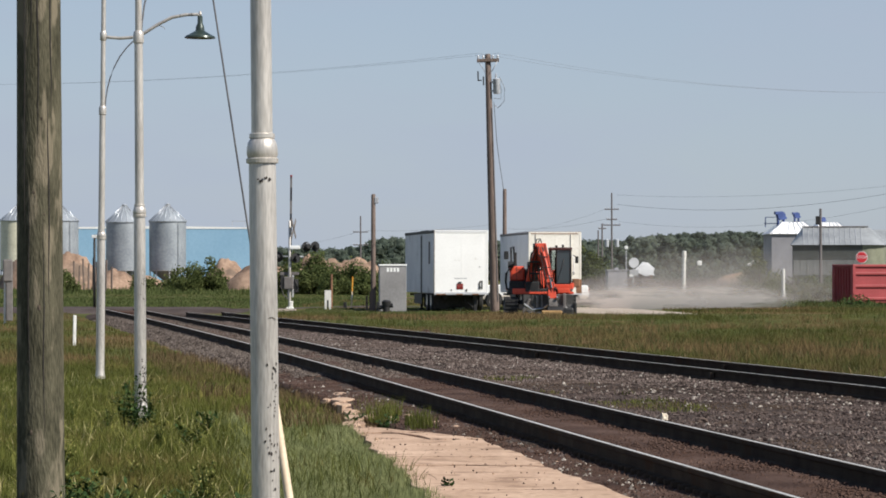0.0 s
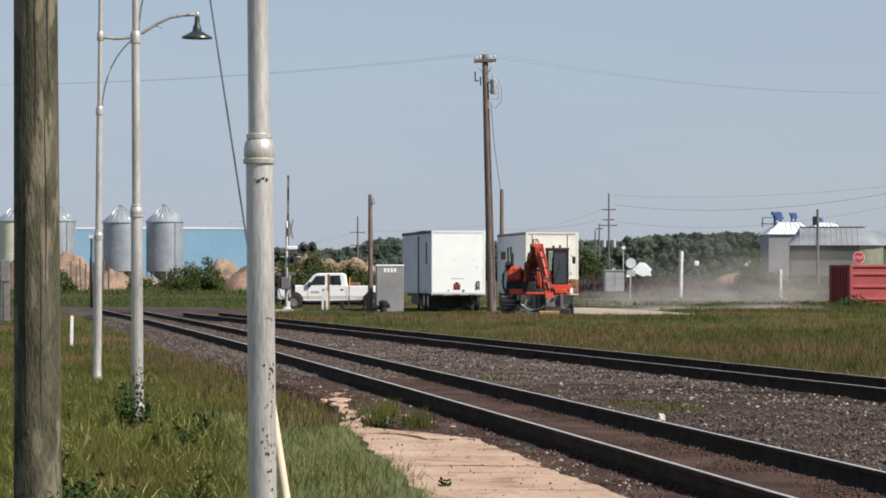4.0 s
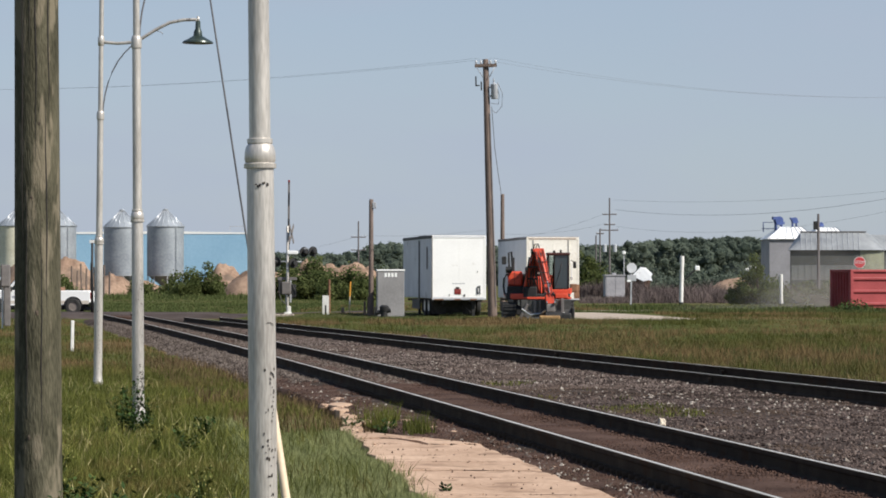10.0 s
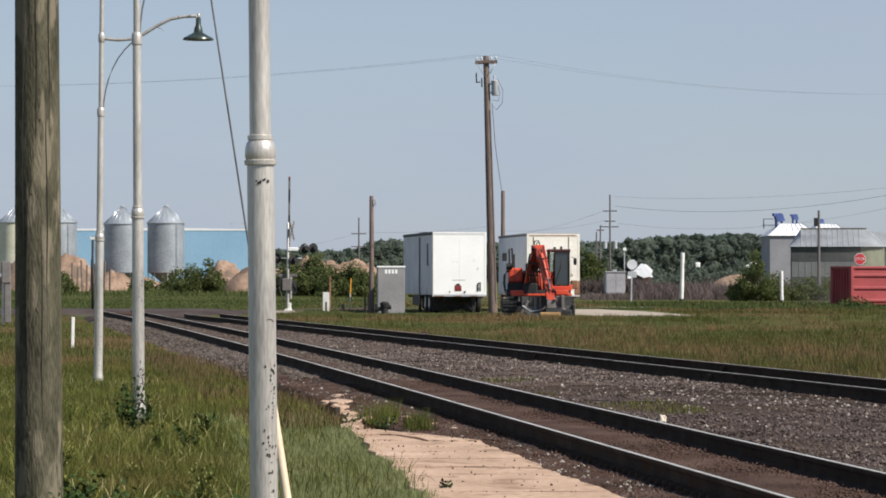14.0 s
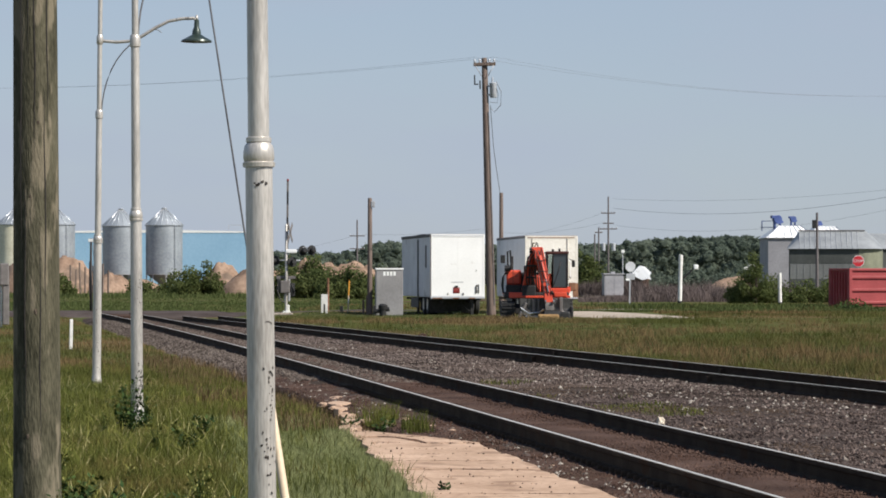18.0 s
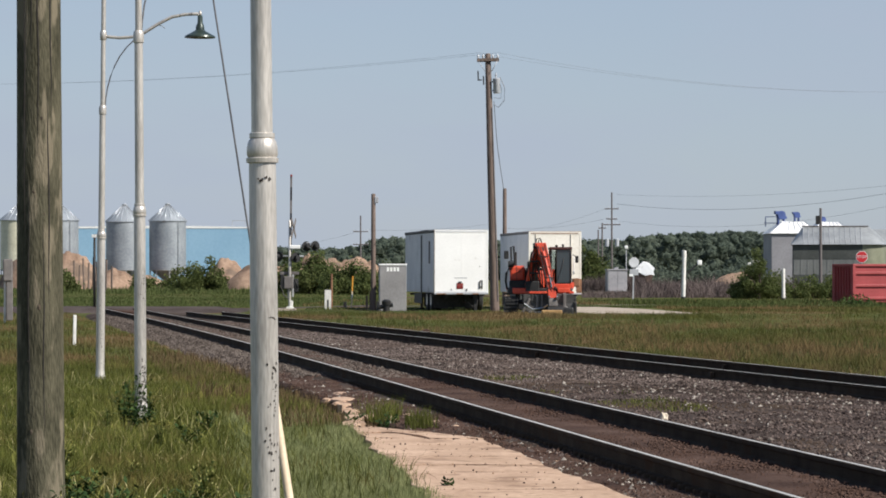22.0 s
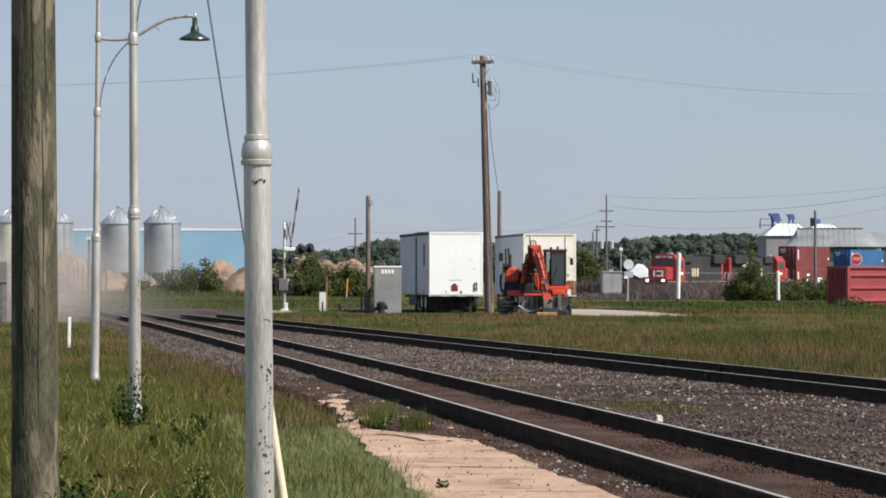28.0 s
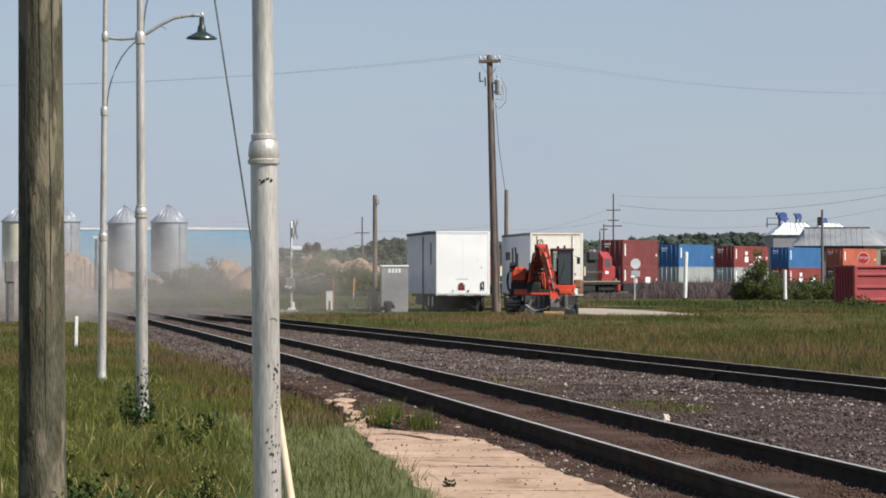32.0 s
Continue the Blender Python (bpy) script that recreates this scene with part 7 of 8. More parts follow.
blades("grass", 16000, spread(20, 33.5, lambda y: pave_left(y) - 0.3, lambda y: pave_left(y) + 0.03 + 0.12 * noise.noise(Vector((y * 1.7, 3, 0))), 0.7), 0.06, 0.24, 0.009, M["lawn"], 7, "grass creeping over the edge of the paving")
blades("grass", 2600, spread(33.5, 37.2, lambda y: near_x(y) - 2.0, lambda y: near_x(y) - 1.2, 0.7, lambda x, y: noise.noise(Vector((x * 1.9, y * 1.1, 6))) > 0.12), 0.12, 0.5, 0.008, M["grass"], 8, "green tufts between paving and track", 0.5, 0.14)
blades("grass", 60000, spread(19.5, 38, lambda y: pave_left(y) - 1.7, lambda y: pave_left(y) - 0.03, 0.7), 0.05, 0.16, 0.007, M["lawn"], 18, "light green fine grass beside the paving", 1.2)


def off_drive(x, y):
    return not (-6.5 < x < 10.6 and y > (115.9 if x > 2.4 else 117.8) + 0.8 * noise.noise(Vector((x, 3, 0))))


def off_bed(x, y):
    return x > far_x(y) + 1.75 and off_drive(x, y)


blades("grass", 0, clumps(520, 34, 42, 122, lambda y: far_x(y) + 2.2, view_right, 0.16, 0.5, off_bed), 0.16, 0.46, 0.016, M["tall_grass"], 61, "taller tufts standing in the meadow", 0.7)
blades("grass", 0, clumps(260, 30, 50, 121, lambda y: far_x(y) + 2.4, view_right, 0.22, 0.5, off_bed), 0.14, 0.4, 0.016, M["field"], 62, "fresh green tufts in the meadow", 0.8)
blades("grass", 0, clumps(170, 22, 46, 118, lambda y: far_x(y) + 2.0, view_right, 0.2, 0.5, off_bed), 0.12, 0.36, 0.014, M["dry_tuft"], 63, "reddish brown dead tufts in the meadow", 0.8)
blades("grass", 15000, spread(108, 119, lambda y: -8.5, lambda y: 11.0, 0.5, lambda x, y: off_drive(x, y) and noise.noise(Vector((x * 0.7, y * 0.3, 8))) > -0.3), 0.1, 0.27, 0.026, M["tall_grass"], 64, "long grass before the parked trailers", 0.6)
blades("grass", 9000, spread(118, 141, lambda y: -6.8, lambda y: 4.9, 0.5), 0.04, 0.13, 0.03, M["field"], 67, "short trodden grass under the parked trailers", 0.6)
blades("grass", 0, clumps(90, 40, 300, 345, lambda y: -0.165 * y, lambda y: -0.03 * y, 1.2, 0.5), 0.25, 0.9, 0.1, M["leaf"], 65, "rank weeds along the edge of the field", 0.6)


def weeds(name, spots, material, label, category, leaf=0.05, flowers=None):
    """Leafy plants: stems with small pointed leaves; each plant one thing."""
    for i, (x, y, h, w) in enumerate(spots):
        rng = random.Random(i * 7 + int(h * 100))
        p = thing(name, pose(x, y, ground_z(x, y)), label, category, label)
        stems, leaves, bloom = bmesh.new(), bmesh.new(), bmesh.new()
        for s in range(max(4, int(14 * w / 0.3))):
            a, lean = rng.uniform(0, math.tau), rng.uniform(0.1, 1.0) * w
            hh = h * rng.uniform(0.55, 1.0)
            pts = [Vector((math.cos(a) * lean * t * t * 0.9, math.sin(a) * lean * t * t * 0.9, hh * t)) for t in (0, 0.35, 0.7, 1.0)]
            tube(stems, pts, [0.005, 0.004, 0.003, 0.002], 4)
            for k in range(12):
                t = rng.uniform(0.15, 1.0)
                q = pts[0].lerp(pts[3], t) + Vector((rng.gauss(0, 0.02), rng.gauss(0, 0.02), 0))
                d = Vector((rng.uniform(-1, 1), rng.uniform(-1, 1), rng.uniform(-0.2, 0.8))).normalized()
                b = d.cross(Vector((0, 0, 1))).normalized()
                ln = leaf * rng.uniform(0.6, 1.4)
                leaves.faces.new([leaves.verts.new(v) for v in (q, q + d * ln * 0.5 + b * ln * 0.3, q + d * ln, q + d * ln * 0.5 - b * ln * 0.3)])
            if flowers and rng.random() < 0.8:
                blob(bloom, pts[3], (0.006, 0.006, 0.011), i + s, 0.3, 1)
        tagged(part("stem", stems, M["weed"], p), kind="stuff")
        tagged(part("foliage", leaves, material, p), kind="stuff")
        if flowers:
            tagged(part("blossom", bloom, flowers, p, "small yellow blossoms"), kind="stuff")
        else:
            bloom.free()


rw = random.Random(5)
weeds("thistle", [(-3.997, 35.9, 0.62, 0.34), (-4.052, 35.2, 0.55, 0.3), (-3.729, 35.0, 0.4, 0.28), (-3.809, 34.2, 0.4, 0.34), (-2.824, 20.8, 0.36, 0.3), (-2.782, 21.3, 0.3, 0.25), (-1.569, 20.9, 0.32, 0.16), (-3.029, 20.3, 0.3, 0.3), (-2.137, 21.0, 0.26, 0.3), (-2.541, 21.4, 0.3, 0.28), (-1.935, 21.5, 0.28, 0.28), (-1.667, 20.8, 0.24, 0.25), (-2.957, 22.6, 0.32, 0.3), (-2.78, 30.2, 0.3, 0.25), (-2.856, 33.2, 0.3, 0.25), (-2.287, 20.4, 0.22, 0.3), (-1.941, 20.3, 0.2, 0.3), (-3.116, 22.6, 0.3, 0.3), (-2.539, 20.4, 0.26, 0.3), (-1.774, 20.4, 0.2, 0.25), (-0.671, 34.9, 0.32, 0.22), (-0.767, 34.3, 0.25, 0.2), (-0.36, 35.8, 0.25, 0.2), (0.029, 24.1, 0.16, 0.05), (-1.136, 35.2, 0.22, 0.2)], M["weed"], "dark green leafy weed in the grass", "weed", 0.06)
spots = []
for i in range(18):
    y = 20 + 18 * rw.random() ** 1.4
    spots.append((y * rw.uniform(-0.158, -0.085), y + 0.5, rw.uniform(0.25, 0.42), rw.uniform(0.1, 0.2)))
weeds("mustard_plant", spots, M["grass"], "yellow flowering weed in the grass", "weed", 0.05, M["flower"])


def tree(name, x, y, h, w, leaves, size, seed, material, label, low=0.1, base=None):
    """A tapered trunk, forking limbs and a ragged crown of single leaves."""
    rng = random.Random(seed)
    t = thing(name, pose(x, y, ground_z(x, y) if base is None else base), label, "tree" if h > 4.5 else "bush")
    bm = bmesh.new()
    tube(bm, [(0, 0, -0.2), (0.04 * w, 0, h * 0.3), (0, 0.03 * w, h * 0.75)], [0.03 * h, 0.02 * h, 0.006 * h], 8)
    part("trunk", bm, M["bark"], t)
    bm = bmesh.new()
    tips = []
    shrub = low < 0.05
    for k in range(14):
        a, z = rng.uniform(0, math.tau), h * rng.uniform(low, 0.2 if shrub else 0.55)
        ln = w * 0.5 * rng.uniform(0.55, 1.0)
        tip = Vector((math.cos(a) * ln, math.sin(a) * ln, min(z + h * rng.uniform(0.08, 0.4), h * 0.95)))
        tube(bm, [(0, 0, z), tip * 0.5 + Vector((0, 0, z * 0.5)), tip], [0.012 * h, 0.008 * h, 0.003 * h], 5)
        tips.append(tip)
    part("limbs", bm, M["bark"], t).name = "limb"
    vs, fs = [], []
    cores = [(tip, w * rng.uniform(0.13, 0.24)) for tip in tips] + [(Vector((rng.gauss(0, w * 0.12), rng.gauss(0, w * 0.12), h * rng.uniform(0.15 if shrub else 0.45, 0.88))), w * rng.uniform(0.15, 0.26)) for _ in range(12)]
    if shrub:
        cores += [(Vector((rng.uniform(-0.42, 0.42) * w, rng.uniform(-0.42, 0.42) * w, h * rng.uniform(0.02, 0.3))), w * rng.uniform(0.12, 0.2)) for _ in range(16)]
    for i in range(leaves):
        c, r = cores[rng.randrange(len(cores))]
        d = Vector((rng.gauss(0, 1), rng.gauss(0, 1), rng.gauss(0, 0.9))).normalized() * r * rng.uniform(0.45, 1.1)
        q = c + d
        if q.z < (0.0 if shrub else h * low * 0.4):
            continue
        out = (d.normalized() + 0.75 * Vector((rng.gauss(0, 0.6), rng.gauss(0, 0.6), rng.gauss(0, 0.6)))).normalized()
        u = out.cross(Vector((rng.uniform(-1, 1), rng.uniform(-1, 1), rng.uniform(-1, 1)))).normalized()
        v = out.cross(u)
        s = size * rng.uniform(0.6, 1.4)
        n = len(vs)
        vs += [q - u * s, q + v * s * 0.5, q + u * s, q - v * s * 0.5]
        fs.append((n, n + 1, n + 2, n + 3))
    tagged(raw("crown", vs, fs, material, t), kind="stuff")
    return t


# bushes and small trees on the left
tree("bush", -30.697, 335, 3.7, 4.2, 2600, 0.2, 1, M["leaf"], "green bush before the sand heaps", 0.02)
tree("bush", -28.251, 336, 4.3, 3.9, 2600, 0.2, 2, M["leaf"], "green bush before the sand heaps", 0.02)
tree("bush", -44.584, 330, 2.6, 3.2, 1500, 0.2, 3, M["leaf"], "low green bush by the heaps", 0.02)
tree("bush", -37.786, 350, 2.2, 3.6, 1300, 0.2, 13, M["leaf"], "low green bush under a grain bin", 0.02)
tree("tree", -14.633, 300, 5.2, 4.6, 4200, 0.2, 4, M["leaf"], "small leafy tree behind the crossing signal", 0.04)
tree("tree", -17.208, 310, 4.4, 4.4, 3400, 0.2, 5, M["leaf"], "small leafy tree behind the crossing signal", 0.04)
tree("tree", -13.32, 305, 4.0, 4.2, 3200, 0.2, 6, M["leaf"], "small leafy tree behind the crossing signal", 0.04)
tree("bush", -11.008, 290, 3.1, 4.2, 3200, 0.17, 7, M["leaf"], "dense dark green bush by the road", 0.02)
tree("bush", -9.41, 290, 3.5, 4.4, 3400, 0.17, 8, M["leaf"], "dense dark green bush by the road", 0.02)
tree("bush", -8.104, 292, 3.0, 4.2, 3000, 0.17, 9, M["leaf"], "dense dark green bush by the road", 0.02)
tree("bush", -6.673, 300, 3.6, 3.4, 1800, 0.18, 10, M["leaf"], "dense dark green bush by the road", 0.02)
for i, (bx, bh) in enumerate(((-53.0, 2.0), (-44.2, 1.6), (-38.6, 1.8))):
    tree("bush", bx, 396 + i, bh, 4.2, 1300, 0.22, 70 + i, M["leaf"], "rank weeds under the grain bins", 0.02)
# right
tree("bush", 24.3, 216, 2.9, 3.2, 5200, 0.095, 11, M["leaf"], "ragged green bush beside the far railway", 0.02)
tree("bush", 24.5, 215, 4.2, 2.2, 3800, 0.085, 51, M["leaf"], "slim tall bush rising among lower ones", 0.02)
tree("bush", 23.758, 218, 2.0, 2.4, 1800, 0.12, 12, M["leaf"], "low green bush beside the far railway", 0.02)
tree("bush", 26.04, 217, 2.2, 2.2, 1500, 0.12, 14, M["leaf"], "low green bush beside the far railway", 0.02)
for i, px_ in enumerate((1412, 1440, 1470, 1495)):
    tree("bush", (px_ - 784) / 4900 * 222, 222 + i, 1.7 + 0.4 * (i % 2), 2.6, 1200, 0.12, 30 + i, M["leaf"], "low scrubby bush behind the skip", 0.02)
for i, px_ in enumerate((1040, 1056)):
    tree("bush", (px_ - 784) / 4900 * 346, 346 + i, 6.2 - 1.3 * i, 4.3, 2600, 0.2, 40 + i, M["leaf"], "green bush beside the parked trailers", 0.02)
for i in range(12):
    px_ = 1060 + 26 * i
    tree("bush", (px_ - 784) / 4900 * 470, 470 + 5 * (i % 3), 3.6 + 1.2 * math.sin(i * 2.1), 6.0, 1100, 0.32, 60 + i, M["leaf_hazed"], "scrubby bush beyond the far railway", 0.02)
tree("bush", 22.469, 150, 0.55, 1.8, 500, 0.07, 90, M["weed"], "low weed clump in front of the skip", 0.02)


# far woods as one ragged mass of leaf clumps, distance haze in their colour
def woods():
    rng = np.random.default_rng(12)
    prof = [(440, 438), (500, 440), (560, 442), (600, 443), (640, 437), (660, 425), (700, 421), (722, 428), (760, 430), (1000, 428), (1060, 426), (1100, 428), (1130, 420), (1180, 418), (1230, 412), (1265, 415), (1300, 412), (1345, 415), (1370, 412), (1480, 418), (1700, 420)]
    px = [p[0] for p in prof]
    tops = [p[1] for p in prof]
    lumps = {}
    for level in (1, 2):
        bm = bmesh.new()
        bmesh.ops.create_icosphere(bm, subdivisions=level, radius=1.0)
        lumps[level] = ([v.co.copy() for v in bm.verts], [tuple(v.index for v in f.verts) for f in bm.faces])
        bm.free()
    vs, fs = [], []

    def lump(level, c, size, seed, leaves):
        n = len(vs)
        for d in lumps[level][0]:
            k = 1 + 0.4 * noise.noise(d * 1.6 + Vector((seed * 3.1, seed * 1.7, 0))) + 0.3 * noise.noise(d * 4.5 + Vector((seed, 0, 4)))
            k *= 0.86
            vs.append((c[0] + d.x * size[0] * k, c[1] + d.y * size[1] * k, c[2] + d.z * size[2] * k))
        fs.extend(tuple(q + n for q in f) for f in lumps[level][1])
        for q in range(leaves):
            d = rng.normal(0, 1, 3)
            d /= np.linalg.norm(d)
            swell = 1 + 0.25 * noise.noise(Vector(d) * 3.0 + Vector((seed, 2, 0)))
            o = Vector(d * np.array(size) * rng.uniform(0.8, 1.0) * swell) + Vector(c)
            out = Vector(d + rng.normal(0, 0.45, 3)).normalized()
            u = out.cross(Vector(rng.normal(0, 1, 3))).normalized() * rng.uniform(0.18, 0.38)
            w = out.cross(u)
            m = len(vs)
            vs.extend((o - u, o + w, o + u, o - w))
            fs.append((m, m + 1, m + 2, m + 3))

    def crown_line(p):
        return 1.94 + (484 - np.interp(p, px, tops)) / 4900 * 830

    # deep mass behind, then many small crowns from the foot to the ragged top
    for i in range(260):
        p = 440 + 1260 * (i + rng.uniform(0, 1)) / 260
        y, top = rng.uniform(865, 890), crown_line(p)
        lump(2, ((p - 784) / 4900 * y, y, top * 0.42), (3.4, 2.0, top * 0.5), i, 60)
    for i in range(2100):
        p = 440 + 1260 * (i + rng.uniform(0, 1)) / 2100
        level = i % 4
        top = crown_line(p) + rng.normal(0, 0.35)
        r = rng.uniform(0.9, 2.2)
        y = rng.uniform(830, 870) if level == 0 else rng.uniform(775, 850)
        zc = top - r * 0.7 if level == 0 else rng.uniform(0.12, 0.9) * (top - r * 0.6)
        lump(1, ((p - 784) / 4900 * y, y, zc), (r, r * 0.9, r * rng.uniform(0.7, 1.1)), i, 60)
    return raw("far_woods", vs, fs, M["leaf_hazed"])


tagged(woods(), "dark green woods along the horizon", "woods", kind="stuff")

# ---- ballast stones ----
def stones(name, count, place, s0, s1, z, material, seed, label):
    rng = np.random.default_rng(seed)
    xy = place(rng, count)
    n = len(xy)
    s = rng.uniform(s0, s1, n) * rng.uniform(0.6, 1.2, n)
    octa = np.array([[1, 0, 0], [-1, 0, 0], [0, 1, 0], [0, -1, 0], [0, 0, 0.8], [0, 0, -0.8]], float)
    v = octa[None] * s[:, None, None] * rng.uniform(0.6, 1.3, (n, 6, 3))
    a = rng.uniform(0, math.tau, n)
    c, si = np.cos(a)[:, None], np.sin(a)[:, None]
    x, y = v[:, :, 0] * c - v[:, :, 1] * si, v[:, :, 0] * si + v[:, :, 1] * c
    v[:, :, 0], v[:, :, 1] = x + xy[:, 0:1], y + xy[:, 1:2]
    v[:, :, 2] += np.array([z(q, b) for q, b in xy])[:, None]
    f = np.array([[0, 2, 4], [2, 1, 4], [1, 3, 4], [3, 0, 4], [2, 0, 5], [1, 2, 5], [3, 1, 5], [0, 3, 5]])
    faces = (np.arange(n)[:, None, None] * 6 + f[None]).reshape(-1, 3)
    me = bpy.data.meshes.new(name)
    me.from_pydata(v.reshape(-1, 3).tolist(), [], faces.tolist())
    me.materials.append(material)
    return tagged(new(name, me), label, "stones", kind="stuff")


pale_stone = surf("pale_limestone_chips", (0.24, 0.21, 0.175), (0.42, 0.375, 0.325), 8, 0.9, bump=0.2)

mid_stone = surf("greyish_stone_chips", (0.08, 0.063, 0.052), (0.21, 0.178, 0.148), 8, 0.9, bump=0.2, island=0.6)


def bed_z(x, y):
    k = (x - near_x(y) + 2.0) / (far_x(y) + 1.35 - near_x(y) + 2.0)
    return ballast_z(x, y, k) + 0.005


def side_z(x, y):
    k = (x - near_x(y) + 1.95) / 1.11
    return dirt_z(min(1.0, k), x, y) if k > 0 else -0.08


far_stone = surf("pale_ballast_stone", (0.042, 0.032, 0.028), (0.175, 0.138, 0.121), 0.5, 0.9, bump=0.3, fine=30, space="World", island=0.8, spots=(0.1, 0.075, 0.064), spot_scale=0.3, spot_cut=0.54, spec=0.04)
stones("ballast_stones", 34000, spread(17, 49, lambda y: near_x(y) + 0.95, lambda y: far_x(y) - 0.9, 0.6), 0.011, 0.03, bed_z, M["stone"], 21, "dark grey crushed ballast stones")
stones("ballast_stones", 25000, spread(46, 105, lambda y: near_x(y) + 0.95, lambda y: far_x(y) - 0.9, 0.6), 0.016, 0.038, bed_z, far_stone, 41, "grey and pale crushed ballast stones")
stones("ballast_stones", 11000, spread(17, 54, lambda y: near_x(y) - 2.1, lambda y: near_x(y) - 0.86, 0.6, lambda x, y: y > 34.6 or x > pave_right(y)), 0.012, 0.028, side_z, M["bed_dirt"], 22, "brown dirty stones beside the rail")
stones("ballast_stones", 2500, spread(17, 54, lambda y: near_x(y) - 2.1, lambda y: near_x(y) - 0.86, 0.6, lambda x, y: y > 34.6 or x > pave_right(y)), 0.012, 0.03, side_z, M["stone"], 27, "grey crushed stones beside the rail")


def along_joints(rng, n):
    """Places strung along the joints of the paving."""
    y = np.array([row_y[j] for j in rng.integers(6, len(row_y), n)]) + rng.normal(0, 0.05, n)
    k = rng.uniform(0.02, 0.98, n) ** 1.2
    return np.stack([[pave_left(b) + (pave_right(b) - pave_left(b)) * q for q, b in zip(k, y)], y], 1)


stones("grit", 80, along_joints, 0.005, 0.015, lambda x, y: 0.092, M["bed_dirt"], 33, "brown crumbs of dirt along the joints of the paving")
stones("grit", 150, along_joints, 0.006, 0.02, lambda x, y: 0.092, M["slab"], 34, "broken crumbs of concrete along the joints of the paving")
stones("ballast_stones", 14000, spread(50, 118, lambda y: near_x(y) - 2.2, lambda y: near_x(y) - 0.85, 0.6), 0.02, 0.045, bed_z, M["shoulder"], 26, "pale grey gravel along the shoulder of the track")
stones("grit", 70, spread(21, 34, pave_left, pave_right, 0.7), 0.006, 0.018, lambda x, y: 0.095, M["bed_dirt"], 28, "dark grit scattered on the paving")
stones("ballast_stones", 9000, spread(17, 90, lambda y: near_x(y) - 0.66, lambda y: near_x(y) + 0.66, 0.6), 0.012, 0.028, lambda x, y: 0.115, M["bed_dirt"], 23, "brown dirty stones between the rails")
stones("ballast_stones", 420, spread(18, 90, lambda y: near_x(y) + 0.95, lambda y: far_x(y) - 0.9, 0.6), 0.015, 0.034, bed_z, pale_stone, 25, "scattered pale stones on the ballast")
stones("ballast_stones", 420, spread(38, 80, lambda y: far_x(y) - 4.2, lambda y: far_x(y) - 0.9, 0.6), 0.015, 0.04, bed_z, pale_stone, 43, "pale flecks of limestone before the siding")
stones("ballast_stones", 7000, spread(48, 128, lambda y: near_x(y) - 0.66, lambda y: near_x(y) + 0.66, 0.6), 0.018, 0.04, lambda x, y: 0.115, M["shoulder"], 44, "grey gravel between the rails near the crossing")
stones("ballast_stones", 900, spread(18, 90, lambda y: near_x(y) + 0.95, lambda y: far_x(y) - 0.9, 0.6), 0.02, 0.045, bed_z, mid_stone, 35, "larger greyish stones on the ballast")
stones("ballast_stones", 300, spread(20, 50, lambda y: near_x(y) - 2.0, lambda y: near_x(y) - 0.9, 0.6, lambda x, y: y > 34 or x > pave_right(y)), 0.012, 0.035, side_z, mid_stone, 36, "pale broken stones in the dirt beside the rail")
stones("ballast_stones", 210, spread(24, 50, lambda y: near_x(y) - 2.0, lambda y: near_x(y) - 0.95, 0.6, lambda x, y: y > 34 or x > pave_right(y)), 0.012, 0.035, side_z, pale_stone, 37, "pale chips of limestone in the dirt beside the rail")
stones("ballast_stones", 6000, spread(38, 110, lambda y: far_x(y) - 0.66, lambda y: far_x(y) + 1.3, 0.6), 0.018, 0.04, bed_z, M["stone"], 24, "grey crushed ballast stones round the siding")


def rock(x, y, z, size, seed, material, label):
    o = part("rock", made(blob, (0, 0, 0), size, seed, 0.45, 2), material)
    o.matrix_basis = pose(x, y, z)
    return tagged(o, label, "rock")


pale = surf("pale_limestone", (0.5, 0.42, 0.32), (0.68, 0.6, 0.48), 8, 0.9, bump=0.3)
rock(2.754, 34.6, 0.13, (0.055, 0.05, 0.065), 3, pale, "pale limestone rock on the ballast")
rock(3.227, 34.6, 0.1, (0.085, 0.06, 0.04), 5, M["stone"], "flat grey rock on the ballast")
rock(-0.507, 82, 0.2, (0.14, 0.1, 0.08), 7, M["bed_dirt"], "dark clod beside the siding")
for i, (px_, yy) in enumerate(((641, 37), (596, 39.7), (615, 38.2), (655, 36.1), (578, 41.2), (722, 36.4), (770, 35.0), (805, 33.9), (985, 27.6), (627, 37.4), (605, 40.4), (690, 35.6))):
    k = 0.6 + 0.7 * abs(math.sin(i * 2.7))
    rock((px_ - 784) / 4900 * yy, yy, 0.04 + 0.02 * (i % 2), (0.07 * k, 0.1 * k, 0.035 * k), 20 + i, M["slab"], "broken lump of pinkish concrete beside the track")
clod = surf("dry_red_earth", (0.075, 0.045, 0.032), (0.17, 0.11, 0.08), 5, 0.95, bump=0.5)
rk = random.Random(3)
for i in range(26):
    yy = 44 + 58 * rk.random()
    rock(far_x(yy) + 1.05 + rk.uniform(-0.1, 0.35), yy, 0.09, (rk.uniform(0.08, 0.2), rk.uniform(0.06, 0.16), rk.uniform(0.07, 0.14)), 50 + i, clod, "dark clod of earth along the siding")
# yellow-green leaves with the sun's highlights put into their colour
sunlit_leaf = surf("sunlit_yellow_leaves", (0.16, 0.165, 0.035), (0.32, 0.31, 0.08), 2.0, 0.7, bump=0, space="World", island=0.5, spec=0.2, thin=0.35)
brown_grass = surf("reddish_dry_grass", (0.085, 0.055, 0.03), (0.16, 0.115, 0.062), 0.6, 0.9, bump=0, space="World", island=0.4, spec=0.1)
